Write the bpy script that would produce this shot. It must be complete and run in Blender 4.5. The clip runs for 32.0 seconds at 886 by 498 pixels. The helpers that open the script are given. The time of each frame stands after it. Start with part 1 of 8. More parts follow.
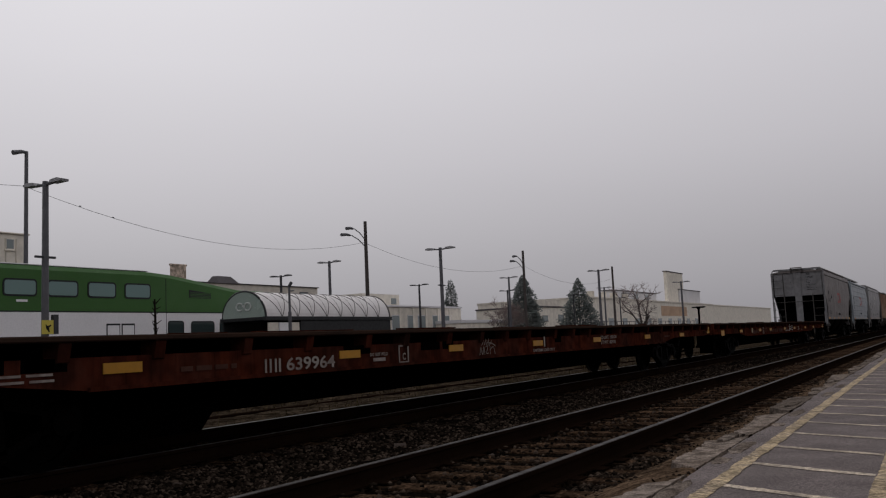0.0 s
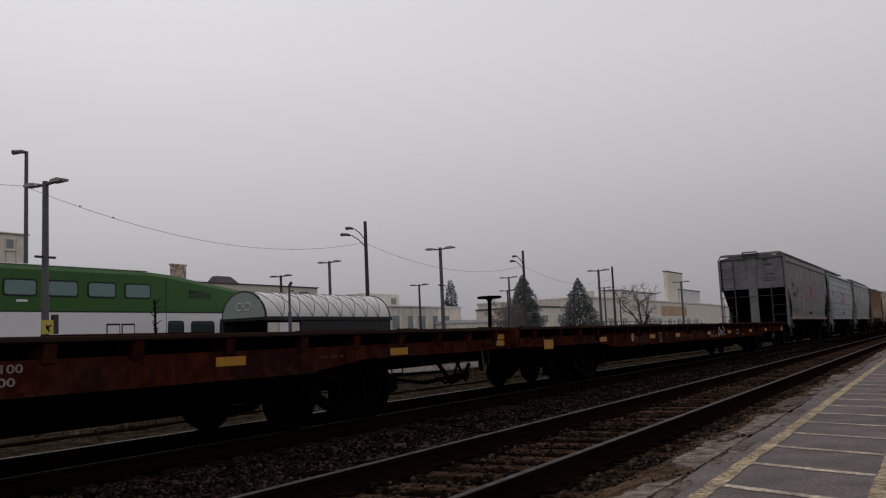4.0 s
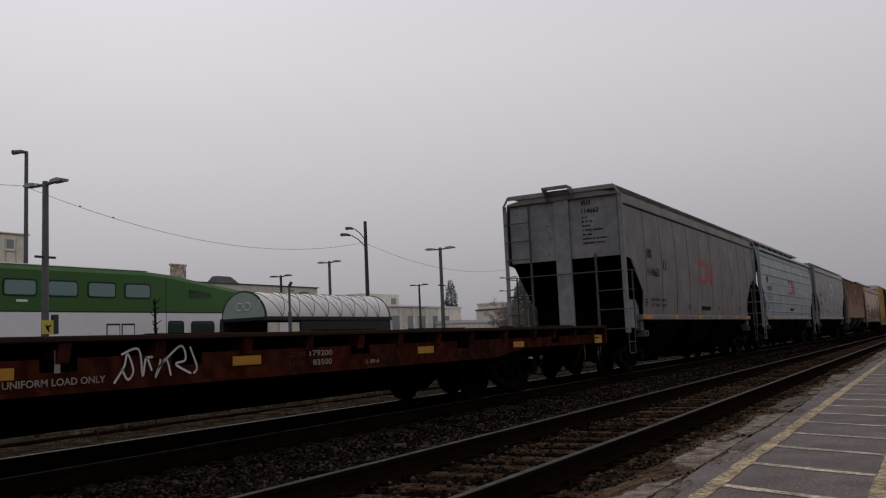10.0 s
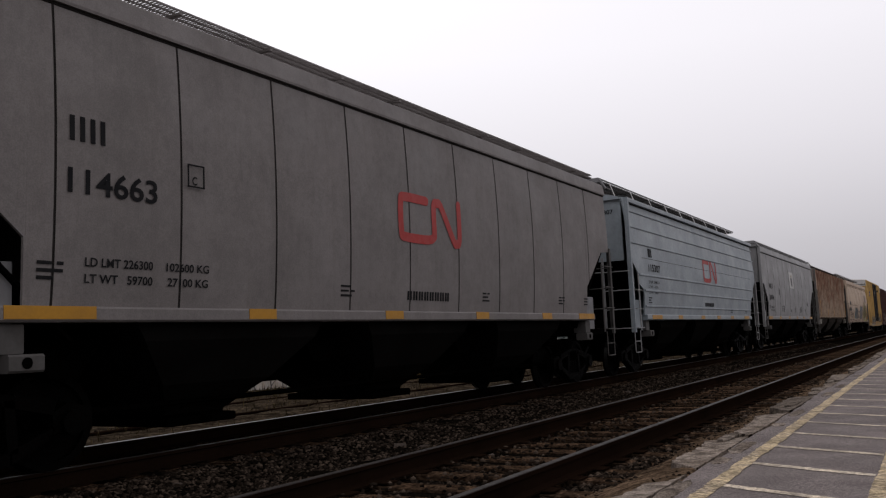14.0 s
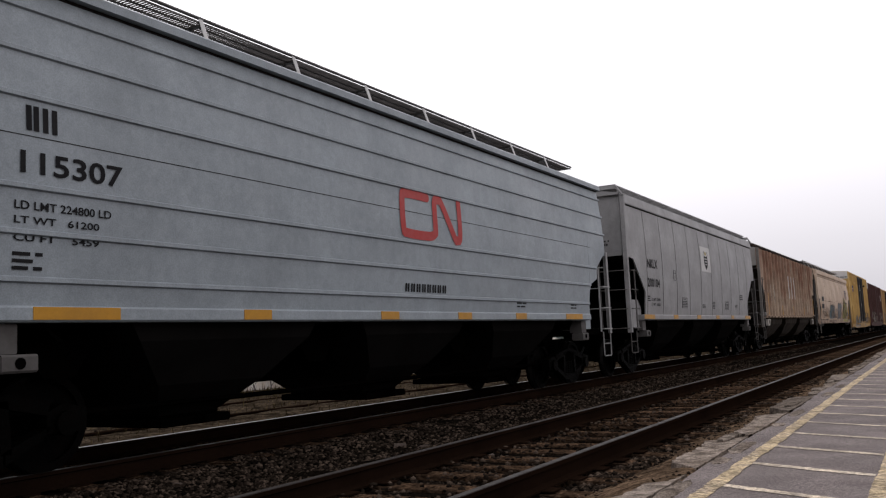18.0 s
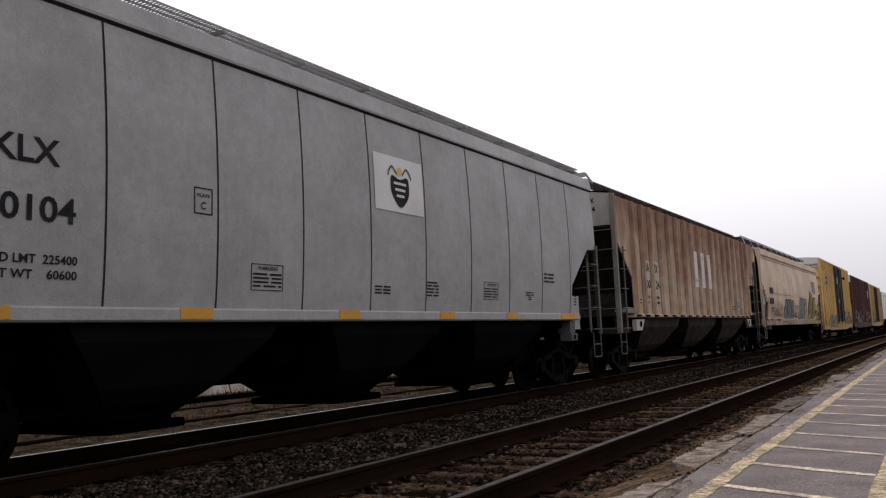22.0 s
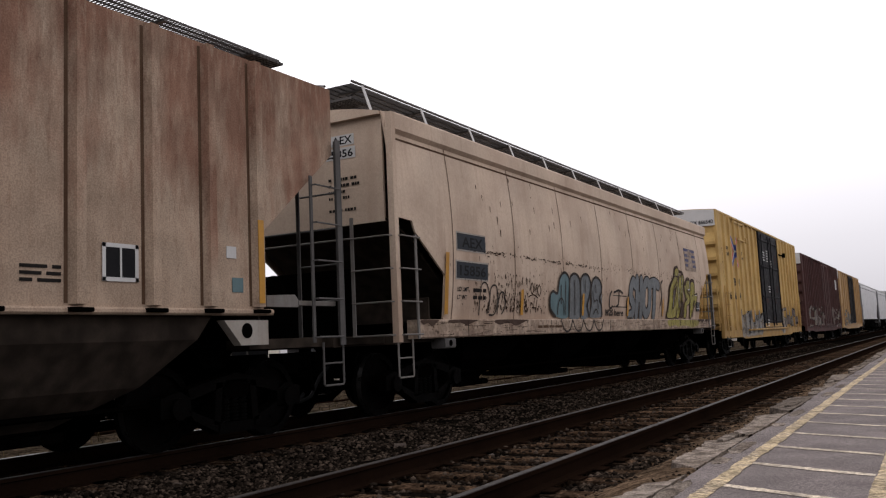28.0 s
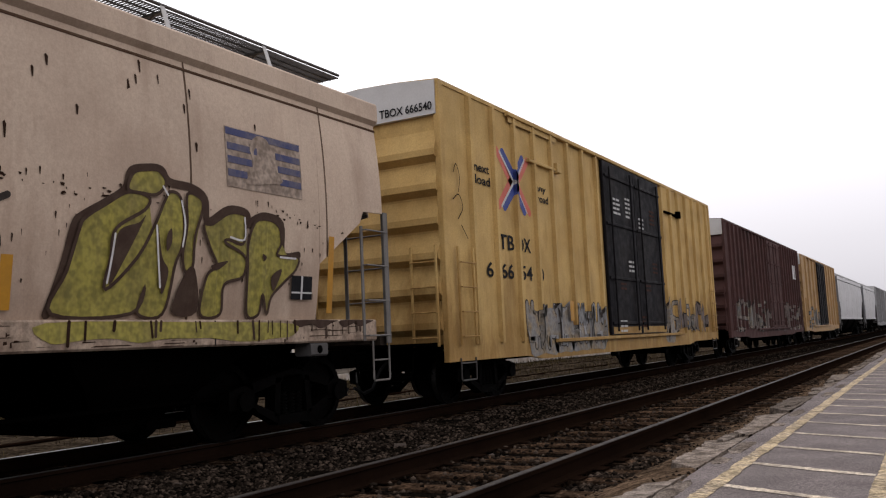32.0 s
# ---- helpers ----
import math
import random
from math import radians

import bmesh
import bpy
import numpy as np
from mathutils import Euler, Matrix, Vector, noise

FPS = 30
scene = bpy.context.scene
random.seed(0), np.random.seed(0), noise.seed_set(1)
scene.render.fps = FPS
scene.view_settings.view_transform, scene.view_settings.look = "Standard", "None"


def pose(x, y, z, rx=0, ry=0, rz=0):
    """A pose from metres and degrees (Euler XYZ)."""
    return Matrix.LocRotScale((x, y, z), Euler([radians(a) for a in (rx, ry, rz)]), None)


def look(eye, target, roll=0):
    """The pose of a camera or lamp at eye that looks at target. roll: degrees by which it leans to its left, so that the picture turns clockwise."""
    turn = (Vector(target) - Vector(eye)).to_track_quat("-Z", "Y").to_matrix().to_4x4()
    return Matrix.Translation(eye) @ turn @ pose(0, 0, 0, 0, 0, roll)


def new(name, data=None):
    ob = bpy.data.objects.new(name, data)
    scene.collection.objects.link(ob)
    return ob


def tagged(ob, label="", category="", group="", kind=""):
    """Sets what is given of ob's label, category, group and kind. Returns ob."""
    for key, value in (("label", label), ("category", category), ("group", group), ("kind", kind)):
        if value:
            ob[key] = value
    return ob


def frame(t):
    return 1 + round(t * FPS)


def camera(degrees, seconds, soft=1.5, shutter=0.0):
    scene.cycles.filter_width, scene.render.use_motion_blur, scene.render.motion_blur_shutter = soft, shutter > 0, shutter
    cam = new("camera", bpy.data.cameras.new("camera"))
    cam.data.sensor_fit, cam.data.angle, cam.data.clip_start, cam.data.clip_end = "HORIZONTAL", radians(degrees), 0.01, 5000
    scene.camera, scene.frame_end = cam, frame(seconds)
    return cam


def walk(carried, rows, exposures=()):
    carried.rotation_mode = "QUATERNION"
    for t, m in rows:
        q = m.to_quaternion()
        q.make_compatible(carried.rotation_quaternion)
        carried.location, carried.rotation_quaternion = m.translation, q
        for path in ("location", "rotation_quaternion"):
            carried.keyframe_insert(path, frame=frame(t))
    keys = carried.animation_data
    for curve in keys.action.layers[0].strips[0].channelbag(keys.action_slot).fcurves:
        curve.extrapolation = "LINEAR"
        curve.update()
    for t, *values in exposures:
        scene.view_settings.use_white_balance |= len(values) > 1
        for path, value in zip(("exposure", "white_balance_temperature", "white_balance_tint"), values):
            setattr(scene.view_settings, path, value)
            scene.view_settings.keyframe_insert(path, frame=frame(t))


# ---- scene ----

EXPOSURES = [(0.0, -0.50), (9.0, -0.50), (12.0, -0.40), (14.0, 0.10), (17.0, 0.60), (23.0, 0.67), (32.0, 0.67)]
# ---------- camera: it stands still ----------
cam = camera(53.66, 32.0, soft=1.2)
STAND = pose(0.0, 0.0, 1.005, 96.028, 2.560, 29.952)
walk(cam, [(0.0, STAND), (32.0, STAND)], exposures=EXPOSURES)

# ---------- world and sun: thick overcast, fog ----------
world = bpy.data.worlds.new("overcast")
scene.world = world
world.use_nodes = True
wn, wl = world.node_tree.nodes, world.node_tree.links
wn.clear()
sky = wn.new("ShaderNodeTexSky")
sky.sky_type, sky.sun_disc = "NISHITA", False
sky.sun_elevation, sky.sun_rotation = radians(53), radians(-52)
sky.air_density, sky.dust_density = 1.0, 6.0
grey = wn.new("ShaderNodeHueSaturation")
grey.inputs["Saturation"].default_value = 0.0
wl.new(sky.outputs[0], grey.inputs["Color"])
coord = wn.new("ShaderNodeTexCoord")
split = wn.new("ShaderNodeSeparateXYZ")
wl.new(coord.outputs["Generated"], split.inputs[0])
cloud = wn.new("ShaderNodeValToRGB")
el = cloud.color_ramp.elements
el[0].position, el[0].color = 0.0, (0.4004, 0.3848, 0.4124, 1)
el[1].position, el[1].color = 1.0, (0.52, 0.505, 0.5417, 1)
for at, c in ((0.09, (0.4578, 0.4393, 0.4723, 1)), (0.20, (0.6084, 0.5845, 0.6292, 1)), (0.31, (0.72, 0.695, 0.7461, 1)), (0.46, (0.76, 0.735, 0.7869, 1)), (0.72, (0.64, 0.62, 0.6643, 1))):
    e = el.new(at)
    e.color = c
wl.new(split.outputs["Z"], cloud.inputs[0])
veil = wn.new("ShaderNodeMix")
veil.data_type = "RGBA"
veil.inputs[0].default_value = 0.97
wl.new(grey.outputs[0], veil.inputs[6])
wl.new(cloud.outputs[0], veil.inputs[7])
back = wn.new("ShaderNodeBackground")
back.inputs["Strength"].default_value = 1.0
wl.new(veil.outputs[2], back.inputs["Color"])
wout = wn.new("ShaderNodeOutputWorld")
wl.new(back.outputs[0], wout.inputs[0])

sun = new("sun", bpy.data.lights.new("sun", "SUN"))
sun.data.energy, sun.data.angle, sun.data.color = 0.35, radians(40), (1.0, 0.97, 0.94)
sun.matrix_world = look((-26, 20, 44), (0, 0, 0))


# ---------- materials ----------
def mat(name, color, rough=0.7, metal=0.0, dirt=None, amount=0.4, scale=1.2, fine=30.0, bump=0.15,
        streak=None, streaks=0.0, vary=0.0, spec=0.3, speck=None, rust=None, wash=None, runs=1.0):
    """A painted or mineral surface: base colour, blotches of dirt, fine grain, run-down streaks, relief."""
    m = bpy.data.materials.new(name)
    m.use_nodes = True
    n, l = m.node_tree.nodes, m.node_tree.links
    b = n["Principled BSDF"]
    b.inputs["Roughness"].default_value, b.inputs["Metallic"].default_value = rough, metal
    b.inputs["Specular IOR Level"].default_value = spec
    tc = n.new("ShaderNodeTexCoord")

    def noise_tex(sc, detail=4.0, stretch=None, rough_n=0.6):
        t = n.new("ShaderNodeTexNoise")
        t.inputs["Scale"].default_value, t.inputs["Detail"].default_value = sc, detail
        t.inputs["Roughness"].default_value = rough_n
        if stretch:
            mp = n.new("ShaderNodeMapping")
            mp.inputs["Scale"].default_value = stretch
            l.new(tc.outputs["Object"], mp.inputs[0])
            l.new(mp.outputs[0], t.inputs["Vector"])
        else:
            l.new(tc.outputs["Object"], t.inputs["Vector"])
        return t.outputs["Fac"]

    def ramp(fac, lo, hi, top=1.0):
        r = n.new("ShaderNodeMapRange")
        r.inputs["From Min"].default_value, r.inputs["From Max"].default_value = lo, hi
        r.inputs["To Max"].default_value = top
        l.new(fac, r.inputs["Value"])
        return r.outputs[0]

    def mix(fac, a, c, kind="MIX"):
        x = n.new("ShaderNodeMix")
        x.data_type, x.blend_type = "RGBA", kind
        if isinstance(fac, float):
            x.inputs[0].default_value = fac
        else:
            l.new(fac, x.inputs[0])
        for i, v in ((6, a), (7, c)):
            if isinstance(v, tuple):
                x.inputs[i].default_value = (*v, 1)
            else:
                l.new(v, x.inputs[i])
        return x.outputs[2]

    dirt = dirt or tuple(c * 0.45 for c in color)
    out = mix(ramp(noise_tex(scale, 6.0), 0.42, 0.72, amount), color, dirt)
    grain = noise_tex(fine, 3.0)
    out = mix(ramp(grain, 0.3, 0.75, 0.35 * amount + 0.1), out, tuple(c * 0.55 for c in color))
    if streak:
        s = ramp(noise_tex(1.0, 5.0, (3.0, 7.0, 0.35)), 0.62 - 0.3 * streaks, 0.85 - 0.2 * streaks, streaks)
        out = mix(s, out, streak)
        s = ramp(noise_tex(1.0, 6.0, (6.0, 26.0, 0.9), 0.7), 0.66 - 0.25 * streaks, 0.84 - 0.2 * streaks, 0.75 * streaks * runs)
        out = mix(s, out, tuple(c * 0.8 for c in streak))
        if rust:
            # rust that runs down from the roof: fine uneven streaks, thinning out towards the sill
            sep = n.new("ShaderNodeSeparateXYZ")
            l.new(tc.outputs["Object"], sep.inputs[0])
            fall = n.new("ShaderNodeMapRange")
            fall.inputs["From Min"].default_value, fall.inputs["From Max"].default_value = wash
            fall.inputs["To Min"].default_value, fall.inputs["To Max"].default_value = -0.13, 0.13
            l.new(sep.outputs["Z"], fall.inputs["Value"])

            def run_off(noise, lo, hi, top):
                add = n.new("ShaderNodeMath")
                add.operation = "ADD"
                l.new(noise, add.inputs[0])
                l.new(fall.outputs[0], add.inputs[1])
                return ramp(add.outputs[0], lo, hi, top)
            out = mix(run_off(noise_tex(1.0, 9.0, (2.0, 1.5, 0.45), 0.62), 0.43, 0.60, 0.85), out, rust)
            out = mix(run_off(noise_tex(1.0, 9.0, (5.0, 9.0, 1.6), 0.72), 0.47, 0.66, 0.75 * runs), out, tuple(c * 0.68 for c in rust))
            out = mix(run_off(noise_tex(1.0, 8.0, (8.0, 16.0, 3.0), 0.75), 0.60, 0.72, 0.55 * runs), out, color)
            out = mix(ramp(noise_tex(14.0, 9.0, (1.0, 1.0, 0.5), 0.8), 0.54, 0.66, 0.55 * runs), out, tuple(c * 0.45 for c in rust))
    if vary:
        info = n.new("ShaderNodeObjectInfo")
        hs = n.new("ShaderNodeHueSaturation")
        l.new(ramp(info.outputs["Random"], 0.0, 1.0), hs.inputs["Hue"])
        r = n.new("ShaderNodeMapRange")
        r.inputs["To Min"].default_value, r.inputs["To Max"].default_value = 1 - vary, 1 + vary
        l.new(info.outputs["Random"], r.inputs["Value"])
        hs.inputs["Hue"].default_value = 0.5
        for k in list(hs.inputs["Hue"].links):
            l.remove(k)
        l.new(r.outputs[0], hs.inputs["Value"])
        l.new(out, hs.inputs["Color"])
        out = hs.outputs[0]
    if speck:
        for sc, am in speck:
            x = n.new("ShaderNodeMapRange")
            x.inputs["From Min"].default_value, x.inputs["From Max"].default_value = 0.36, 0.64
            x.inputs["To Min"].default_value, x.inputs["To Max"].default_value = 1 - am, 1 + am
            l.new(noise_tex(sc, 1.0), x.inputs["Value"])
            hs = n.new("ShaderNodeHueSaturation")
            l.new(x.outputs[0], hs.inputs["Value"])
            l.new(out, hs.inputs["Color"])
            out = hs.outputs[0]
    l.new(out, b.inputs["Base Color"])
    rr = ramp(noise_tex(scale * 3, 4.0), 0.3, 0.7)
    mr = n.new("ShaderNodeMapRange")
    mr.inputs["To Min"].default_value, mr.inputs["To Max"].default_value = max(rough - 0.12, 0.05), min(rough + 0.15, 1)
    l.new(rr, mr.inputs["Value"])
    l.new(mr.outputs[0], b.inputs["Roughness"])
    if bump:
        bp = n.new("ShaderNodeBump")
        bp.inputs["Strength"].default_value, bp.inputs["Distance"].default_value = bump, 0.02
        l.new(grain, bp.inputs["Height"])
        l.new(bp.outputs[0], b.inputs["Normal"])
    return m


def stain(m, spot, reach, colour, top=0.85):
    """One soft-edged rust stain of its own shape round a spot of the thing."""
    n, l = m.node_tree.nodes, m.node_tree.links
    b = n["Principled BSDF"]
    base = b.inputs["Base Color"].links[0].from_socket
    tc, dist, no, add, r, x = (n.new("ShaderNode" + k) for k in ("TexCoord", "VectorMath", "TexNoise", "Math", "MapRange", "Mix"))
    mp = n.new("ShaderNodeMapping")
    mp.inputs["Location"].default_value = tuple(-c / k for c, k in zip(spot, reach))
    mp.inputs["Scale"].default_value = tuple(1 / k for k in reach)
    l.new(tc.outputs["Object"], mp.inputs[0])
    dist.operation = "LENGTH"
    l.new(mp.outputs[0], dist.inputs[0])
    no.inputs["Scale"].default_value, no.inputs["Detail"].default_value, no.inputs["Roughness"].default_value = 5.0, 8.0, 0.7
    l.new(tc.outputs["Object"], no.inputs["Vector"])
    add.operation = "MULTIPLY_ADD"
    l.new(no.outputs["Fac"], add.inputs[0])
    add.inputs[1].default_value = 1.6
    l.new(dist.outputs["Value"], add.inputs[2])
    r.inputs["From Min"].default_value, r.inputs["From Max"].default_value = 1.75, 0.95
    r.inputs["To Max"].default_value = top
    l.new(add.outputs[0], r.inputs["Value"])
    x.data_type = "RGBA"
    l.new(r.outputs[0], x.inputs[0])
    l.new(base, x.inputs[6])
    x.inputs[7].default_value = (*colour, 1)
    l.new(x.outputs[2], b.inputs["Base Color"])
    return m


def island_mat(name, lo, hi, rough=0.85, fine=40.0):
    """Loose pieces joined into one mesh: each piece has its own tone between two colours."""
    m = mat(name, lo, rough, fine=fine, bump=0.3, spec=0.0)
    n, l = m.node_tree.nodes, m.node_tree.links
    geo = n.new("ShaderNodeNewGeometry")
    r = n.new("ShaderNodeValToRGB")
    r.color_ramp.elements[0].color, r.color_ramp.elements[1].color = (*lo, 1), (*hi, 1)
    r.color_ramp.elements[1].position = 1.0
    e = r.color_ramp.elements.new(0.72)
    e.color = (*[a + (c - a) * 0.28 for a, c in zip(lo, hi)], 1)
    l.new(geo.outputs["Random Per Island"], r.inputs[0])
    l.new(r.outputs[0], n["Principled BSDF"].inputs["Base Color"])
    return m


def glass_mat(name, color, rough=0.08):
    m = bpy.data.materials.new(name)
    m.use_nodes = True
    b = m.node_tree.nodes["Principled BSDF"]
    b.inputs["Base Color"].default_value = (*color, 1)
    b.inputs["Roughness"].default_value = rough
    b.inputs["Specular IOR Level"].default_value = 0.6
    return m


GRIME = (0.02, 0.017, 0.015)
RUST = (0.10, 0.040, 0.018)
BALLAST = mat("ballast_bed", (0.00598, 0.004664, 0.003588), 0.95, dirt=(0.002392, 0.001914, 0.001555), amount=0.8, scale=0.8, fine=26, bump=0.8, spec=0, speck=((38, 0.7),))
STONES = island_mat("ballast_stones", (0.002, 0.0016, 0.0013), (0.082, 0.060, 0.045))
SOIL = mat("brown_soil", (0.039, 0.029, 0.020), 0.95, dirt=(0.012, 0.0095, 0.007), amount=0.9, scale=1.6, fine=18, bump=0.7, spec=0, speck=((3, 0.45), (14, 0.6), (45, 0.5)))
GROUND = mat("yard_ground", (0.0312, 0.0228, 0.0138), 0.95, dirt=(0.0132, 0.0108, 0.0066), amount=0.8, scale=0.25, fine=9, bump=0.5, spec=0, speck=((2, 0.4), (9, 0.5), (30, 0.5)))
TIE = mat("tie_wood", (0.05381, 0.03291, 0.02065), 0.9, dirt=(0.01076, 0.008226, 0.006289), amount=0.95, scale=3.5, fine=45, bump=0.7, vary=0.5, spec=0, speck=((9, 0.5), (30, 0.5)))
RAIL_SIDE = mat("rail_rust", (0.0114, 0.0063, 0.00408), 0.85, dirt=(0.0042, 0.00252, 0.0018), amount=0.6, scale=1.5, fine=60, bump=0.3, spec=0)
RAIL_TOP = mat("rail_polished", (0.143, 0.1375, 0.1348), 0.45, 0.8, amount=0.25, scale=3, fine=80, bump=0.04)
RAIL_DULL = mat("rail_worn", (0.0273, 0.02152, 0.0189), 0.6, 0.2, dirt=(0.01365, 0.009975, 0.0084), amount=0.6, scale=2, fine=80, bump=0.05, spec=0.15)
ASPHALT = mat("platform_asphalt", (0.1671, 0.1408, 0.1343), 0.85, dirt=(0.1149, 0.09728, 0.09283), amount=0.7, scale=0.7, fine=90, bump=0.5, spec=0.05, speck=((2.2, 0.12), (120, 0.42), (45, 0.2)))
CONCRETE = mat("old_concrete", (0.1682, 0.1399, 0.1184), 0.9, dirt=(0.074, 0.05517, 0.0417), amount=0.9, scale=2.6, fine=40, bump=0.5, vary=0.3, spec=0, speck=((9, 0.35), (60, 0.35)))
SAND = mat("sandy_verge", (0.09468, 0.06349, 0.04122), 0.95, dirt=(0.02896, 0.02117, 0.01559), amount=0.9, scale=1.5, fine=30, bump=0.8, spec=0, speck=((10, 0.45), (50, 0.5)))
YELLOW_LINE = mat("worn_yellow_paint", (0.41, 0.32, 0.20), 0.8, dirt=(0.17, 0.142, 0.12), amount=0.95, scale=6.0, fine=60, bump=0.3, spec=0.05, speck=((3.0, 0.25), (28, 0.4), (100, 0.35)))
FAINT_LINE = mat("faded_yellow_paint", (0.488, 0.4087, 0.3172), 0.8, dirt=(0.2074, 0.1806, 0.1586), amount=0.9, scale=5.0, fine=60, bump=0.3, spec=0.05, speck=((2.0, 0.2), (30, 0.3), (100, 0.3)))
PLATFORM_PALE = mat("pale_concrete", (0.08, 0.068, 0.056), 0.9, dirt=(0.048, 0.04, 0.0336), amount=0.6, scale=0.6, fine=20, bump=0.2, spec=0, speck=((4, 0.3),))

FLAT_RED = mat("oxide_red", (0.05712, 0.01386, 0.00756), 0.75, dirt=GRIME, amount=0.75, scale=0.8, fine=26, streak=(0.01176, 0.00504, 0.00336), streaks=0.6, bump=0.2, spec=0, speck=((5, 0.3),))
DECK = mat("deck_steel", (0.04, 0.024, 0.0176), 0.8, dirt=GRIME, amount=0.8, scale=1.2, spec=0)
GREY_OLD = mat("grey_dusty_paint", (0.174, 0.1566, 0.1496), 0.6, dirt=(0.1218, 0.1087, 0.1009), amount=0.5, scale=0.5, fine=22, streak=(0.1131, 0.09744, 0.087), streaks=0.35, bump=0.05, speck=((1.3, 0.06), (7, 0.05), (70, 0.09)))
GREY_NEW = mat("blue_grey_paint", (0.2424, 0.2721, 0.2905), 0.45, dirt=(0.194, 0.2141, 0.2274), amount=0.4, scale=0.5, fine=22, streak=(0.1456, 0.1512, 0.1604), streaks=0.2, bump=0.03, speck=((1.3, 0.06), (7, 0.05), (70, 0.09)))
GREY_MID = mat("mid_grey_paint", (0.2419, 0.2371, 0.2348), 0.5, dirt=(0.1775, 0.1717, 0.1688), amount=0.45, scale=0.5, fine=22, streak=(0.1613, 0.1513, 0.1489), streaks=0.25, bump=0.03, speck=((1.3, 0.06), (7, 0.05), (70, 0.09)))
RUSTY = mat("rusted_beige_paint", (0.38, 0.29, 0.215), 0.8, dirt=(0.26, 0.17, 0.118), amount=0.6, scale=0.7, fine=20, streak=(0.20, 0.118, 0.075), streaks=0.35, runs=0.7, bump=0.2, spec=0.05, rust=(0.205, 0.106, 0.072), wash=(1.8, 4.7), speck=((2.5, 0.12), (60, 0.14)))
BEIGE = mat("stained_cream_paint", (0.532, 0.4166, 0.3192), 0.7, dirt=(0.3405, 0.2397, 0.1763), amount=0.6, scale=0.6, fine=20, streak=(0.2996, 0.2078, 0.1486), streaks=0.35, runs=0.3, bump=0.04, spec=0.1, rust=(0.34, 0.245, 0.18), wash=(2.9, 1.1), speck=((0.7, 0.07), (50, 0.05)))
BOX_YELLOW = mat("boxcar_yellow", (0.52, 0.35, 0.135), 0.65, dirt=(0.3024, 0.1736, 0.0504), amount=0.6, scale=0.8, fine=22, streak=(0.27, 0.155, 0.05), streaks=0.35, bump=0.06, spec=0.1, rust=(0.27, 0.155, 0.05), wash=(2.6, 0.7), runs=0.3, speck=((1.5, 0.08), (40, 0.06)))
# raised pinkish brown: the haze over this far car is in its paint
BOX_BROWN = mat("boxcar_brown", (0.083, 0.042, 0.038), 0.7, dirt=GRIME, amount=0.5, scale=0.9, streak=(0.04669, 0.02274, 0.01949), streaks=0.5, bump=0.06, spec=0.05)
BOX_ORANGE = mat("boxcar_ochre", (0.37, 0.225, 0.09), 0.65, dirt=(0.168, 0.0924, 0.03696), amount=0.6, scale=0.8, streak=(0.2352, 0.1176, 0.0504), streaks=0.4, bump=0.06)
DOOR_BLACK = mat("black_door_paint", (0.008, 0.0075, 0.009), 0.6, dirt=(0.022, 0.018, 0.015), amount=0.5, scale=1.5, streak=(0.024, 0.016, 0.012), streaks=0.3, bump=0.08, spec=0.05)
WHITE_CAR = mat("white_car_paint", (0.50, 0.495, 0.49), 0.55, dirt=(0.35, 0.335, 0.32), amount=0.4, scale=0.6, bump=0.03, speck=((1.5, 0.06),))
WHITE_PLATE = mat("white_plate", (0.50, 0.49, 0.475), 0.6, dirt=(0.33, 0.315, 0.295), amount=0.4, scale=1.5, bump=0.03)
# these four are near black: shade beneath the train is put into them
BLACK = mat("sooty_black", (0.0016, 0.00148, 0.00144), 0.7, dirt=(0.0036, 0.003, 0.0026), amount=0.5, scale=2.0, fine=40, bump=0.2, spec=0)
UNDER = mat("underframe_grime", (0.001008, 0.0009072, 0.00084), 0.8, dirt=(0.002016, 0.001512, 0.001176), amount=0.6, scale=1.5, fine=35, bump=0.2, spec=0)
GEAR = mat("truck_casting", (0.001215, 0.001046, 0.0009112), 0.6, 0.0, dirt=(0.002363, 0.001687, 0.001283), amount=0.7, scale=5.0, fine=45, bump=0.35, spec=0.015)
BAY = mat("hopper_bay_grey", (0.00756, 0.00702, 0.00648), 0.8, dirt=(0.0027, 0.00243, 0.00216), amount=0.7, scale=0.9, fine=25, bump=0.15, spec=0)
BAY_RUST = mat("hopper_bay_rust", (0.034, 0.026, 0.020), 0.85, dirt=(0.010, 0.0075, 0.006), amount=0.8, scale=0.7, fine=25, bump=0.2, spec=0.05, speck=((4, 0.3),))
STEEL = mat("worn_steel", (0.07, 0.064, 0.06), 0.45, 0.8, dirt=(0.02, 0.016, 0.014), amount=0.6, scale=3, bump=0.1)
# dim copy of the polished head: a dark reflection put into the colour
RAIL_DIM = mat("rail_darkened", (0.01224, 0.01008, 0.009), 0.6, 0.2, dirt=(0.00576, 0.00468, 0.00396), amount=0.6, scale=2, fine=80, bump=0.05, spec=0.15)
TREAD = mat("wheel_tread", (0.0462, 0.0441, 0.042), 0.35, 0.8, amount=0.3, scale=4, bump=0.05)
SEAM = mat("seam_shadow_line", (0.0182, 0.0161, 0.0147), 0.85, dirt=(0.0084, 0.007, 0.0063), amount=0.5, scale=2, bump=0.1, spec=0.05)
INK = mat("black_lettering", (0.0108, 0.0108, 0.012), 0.6, dirt=(0.03, 0.0288, 0.027), amount=0.4, scale=4, bump=0.0, spec=0.05)
CHALK = mat("white_lettering", (0.30, 0.265, 0.24), 0.75, dirt=(0.09, 0.05, 0.04), amount=0.8, scale=5, fine=60, bump=0.0, spec=0.05)
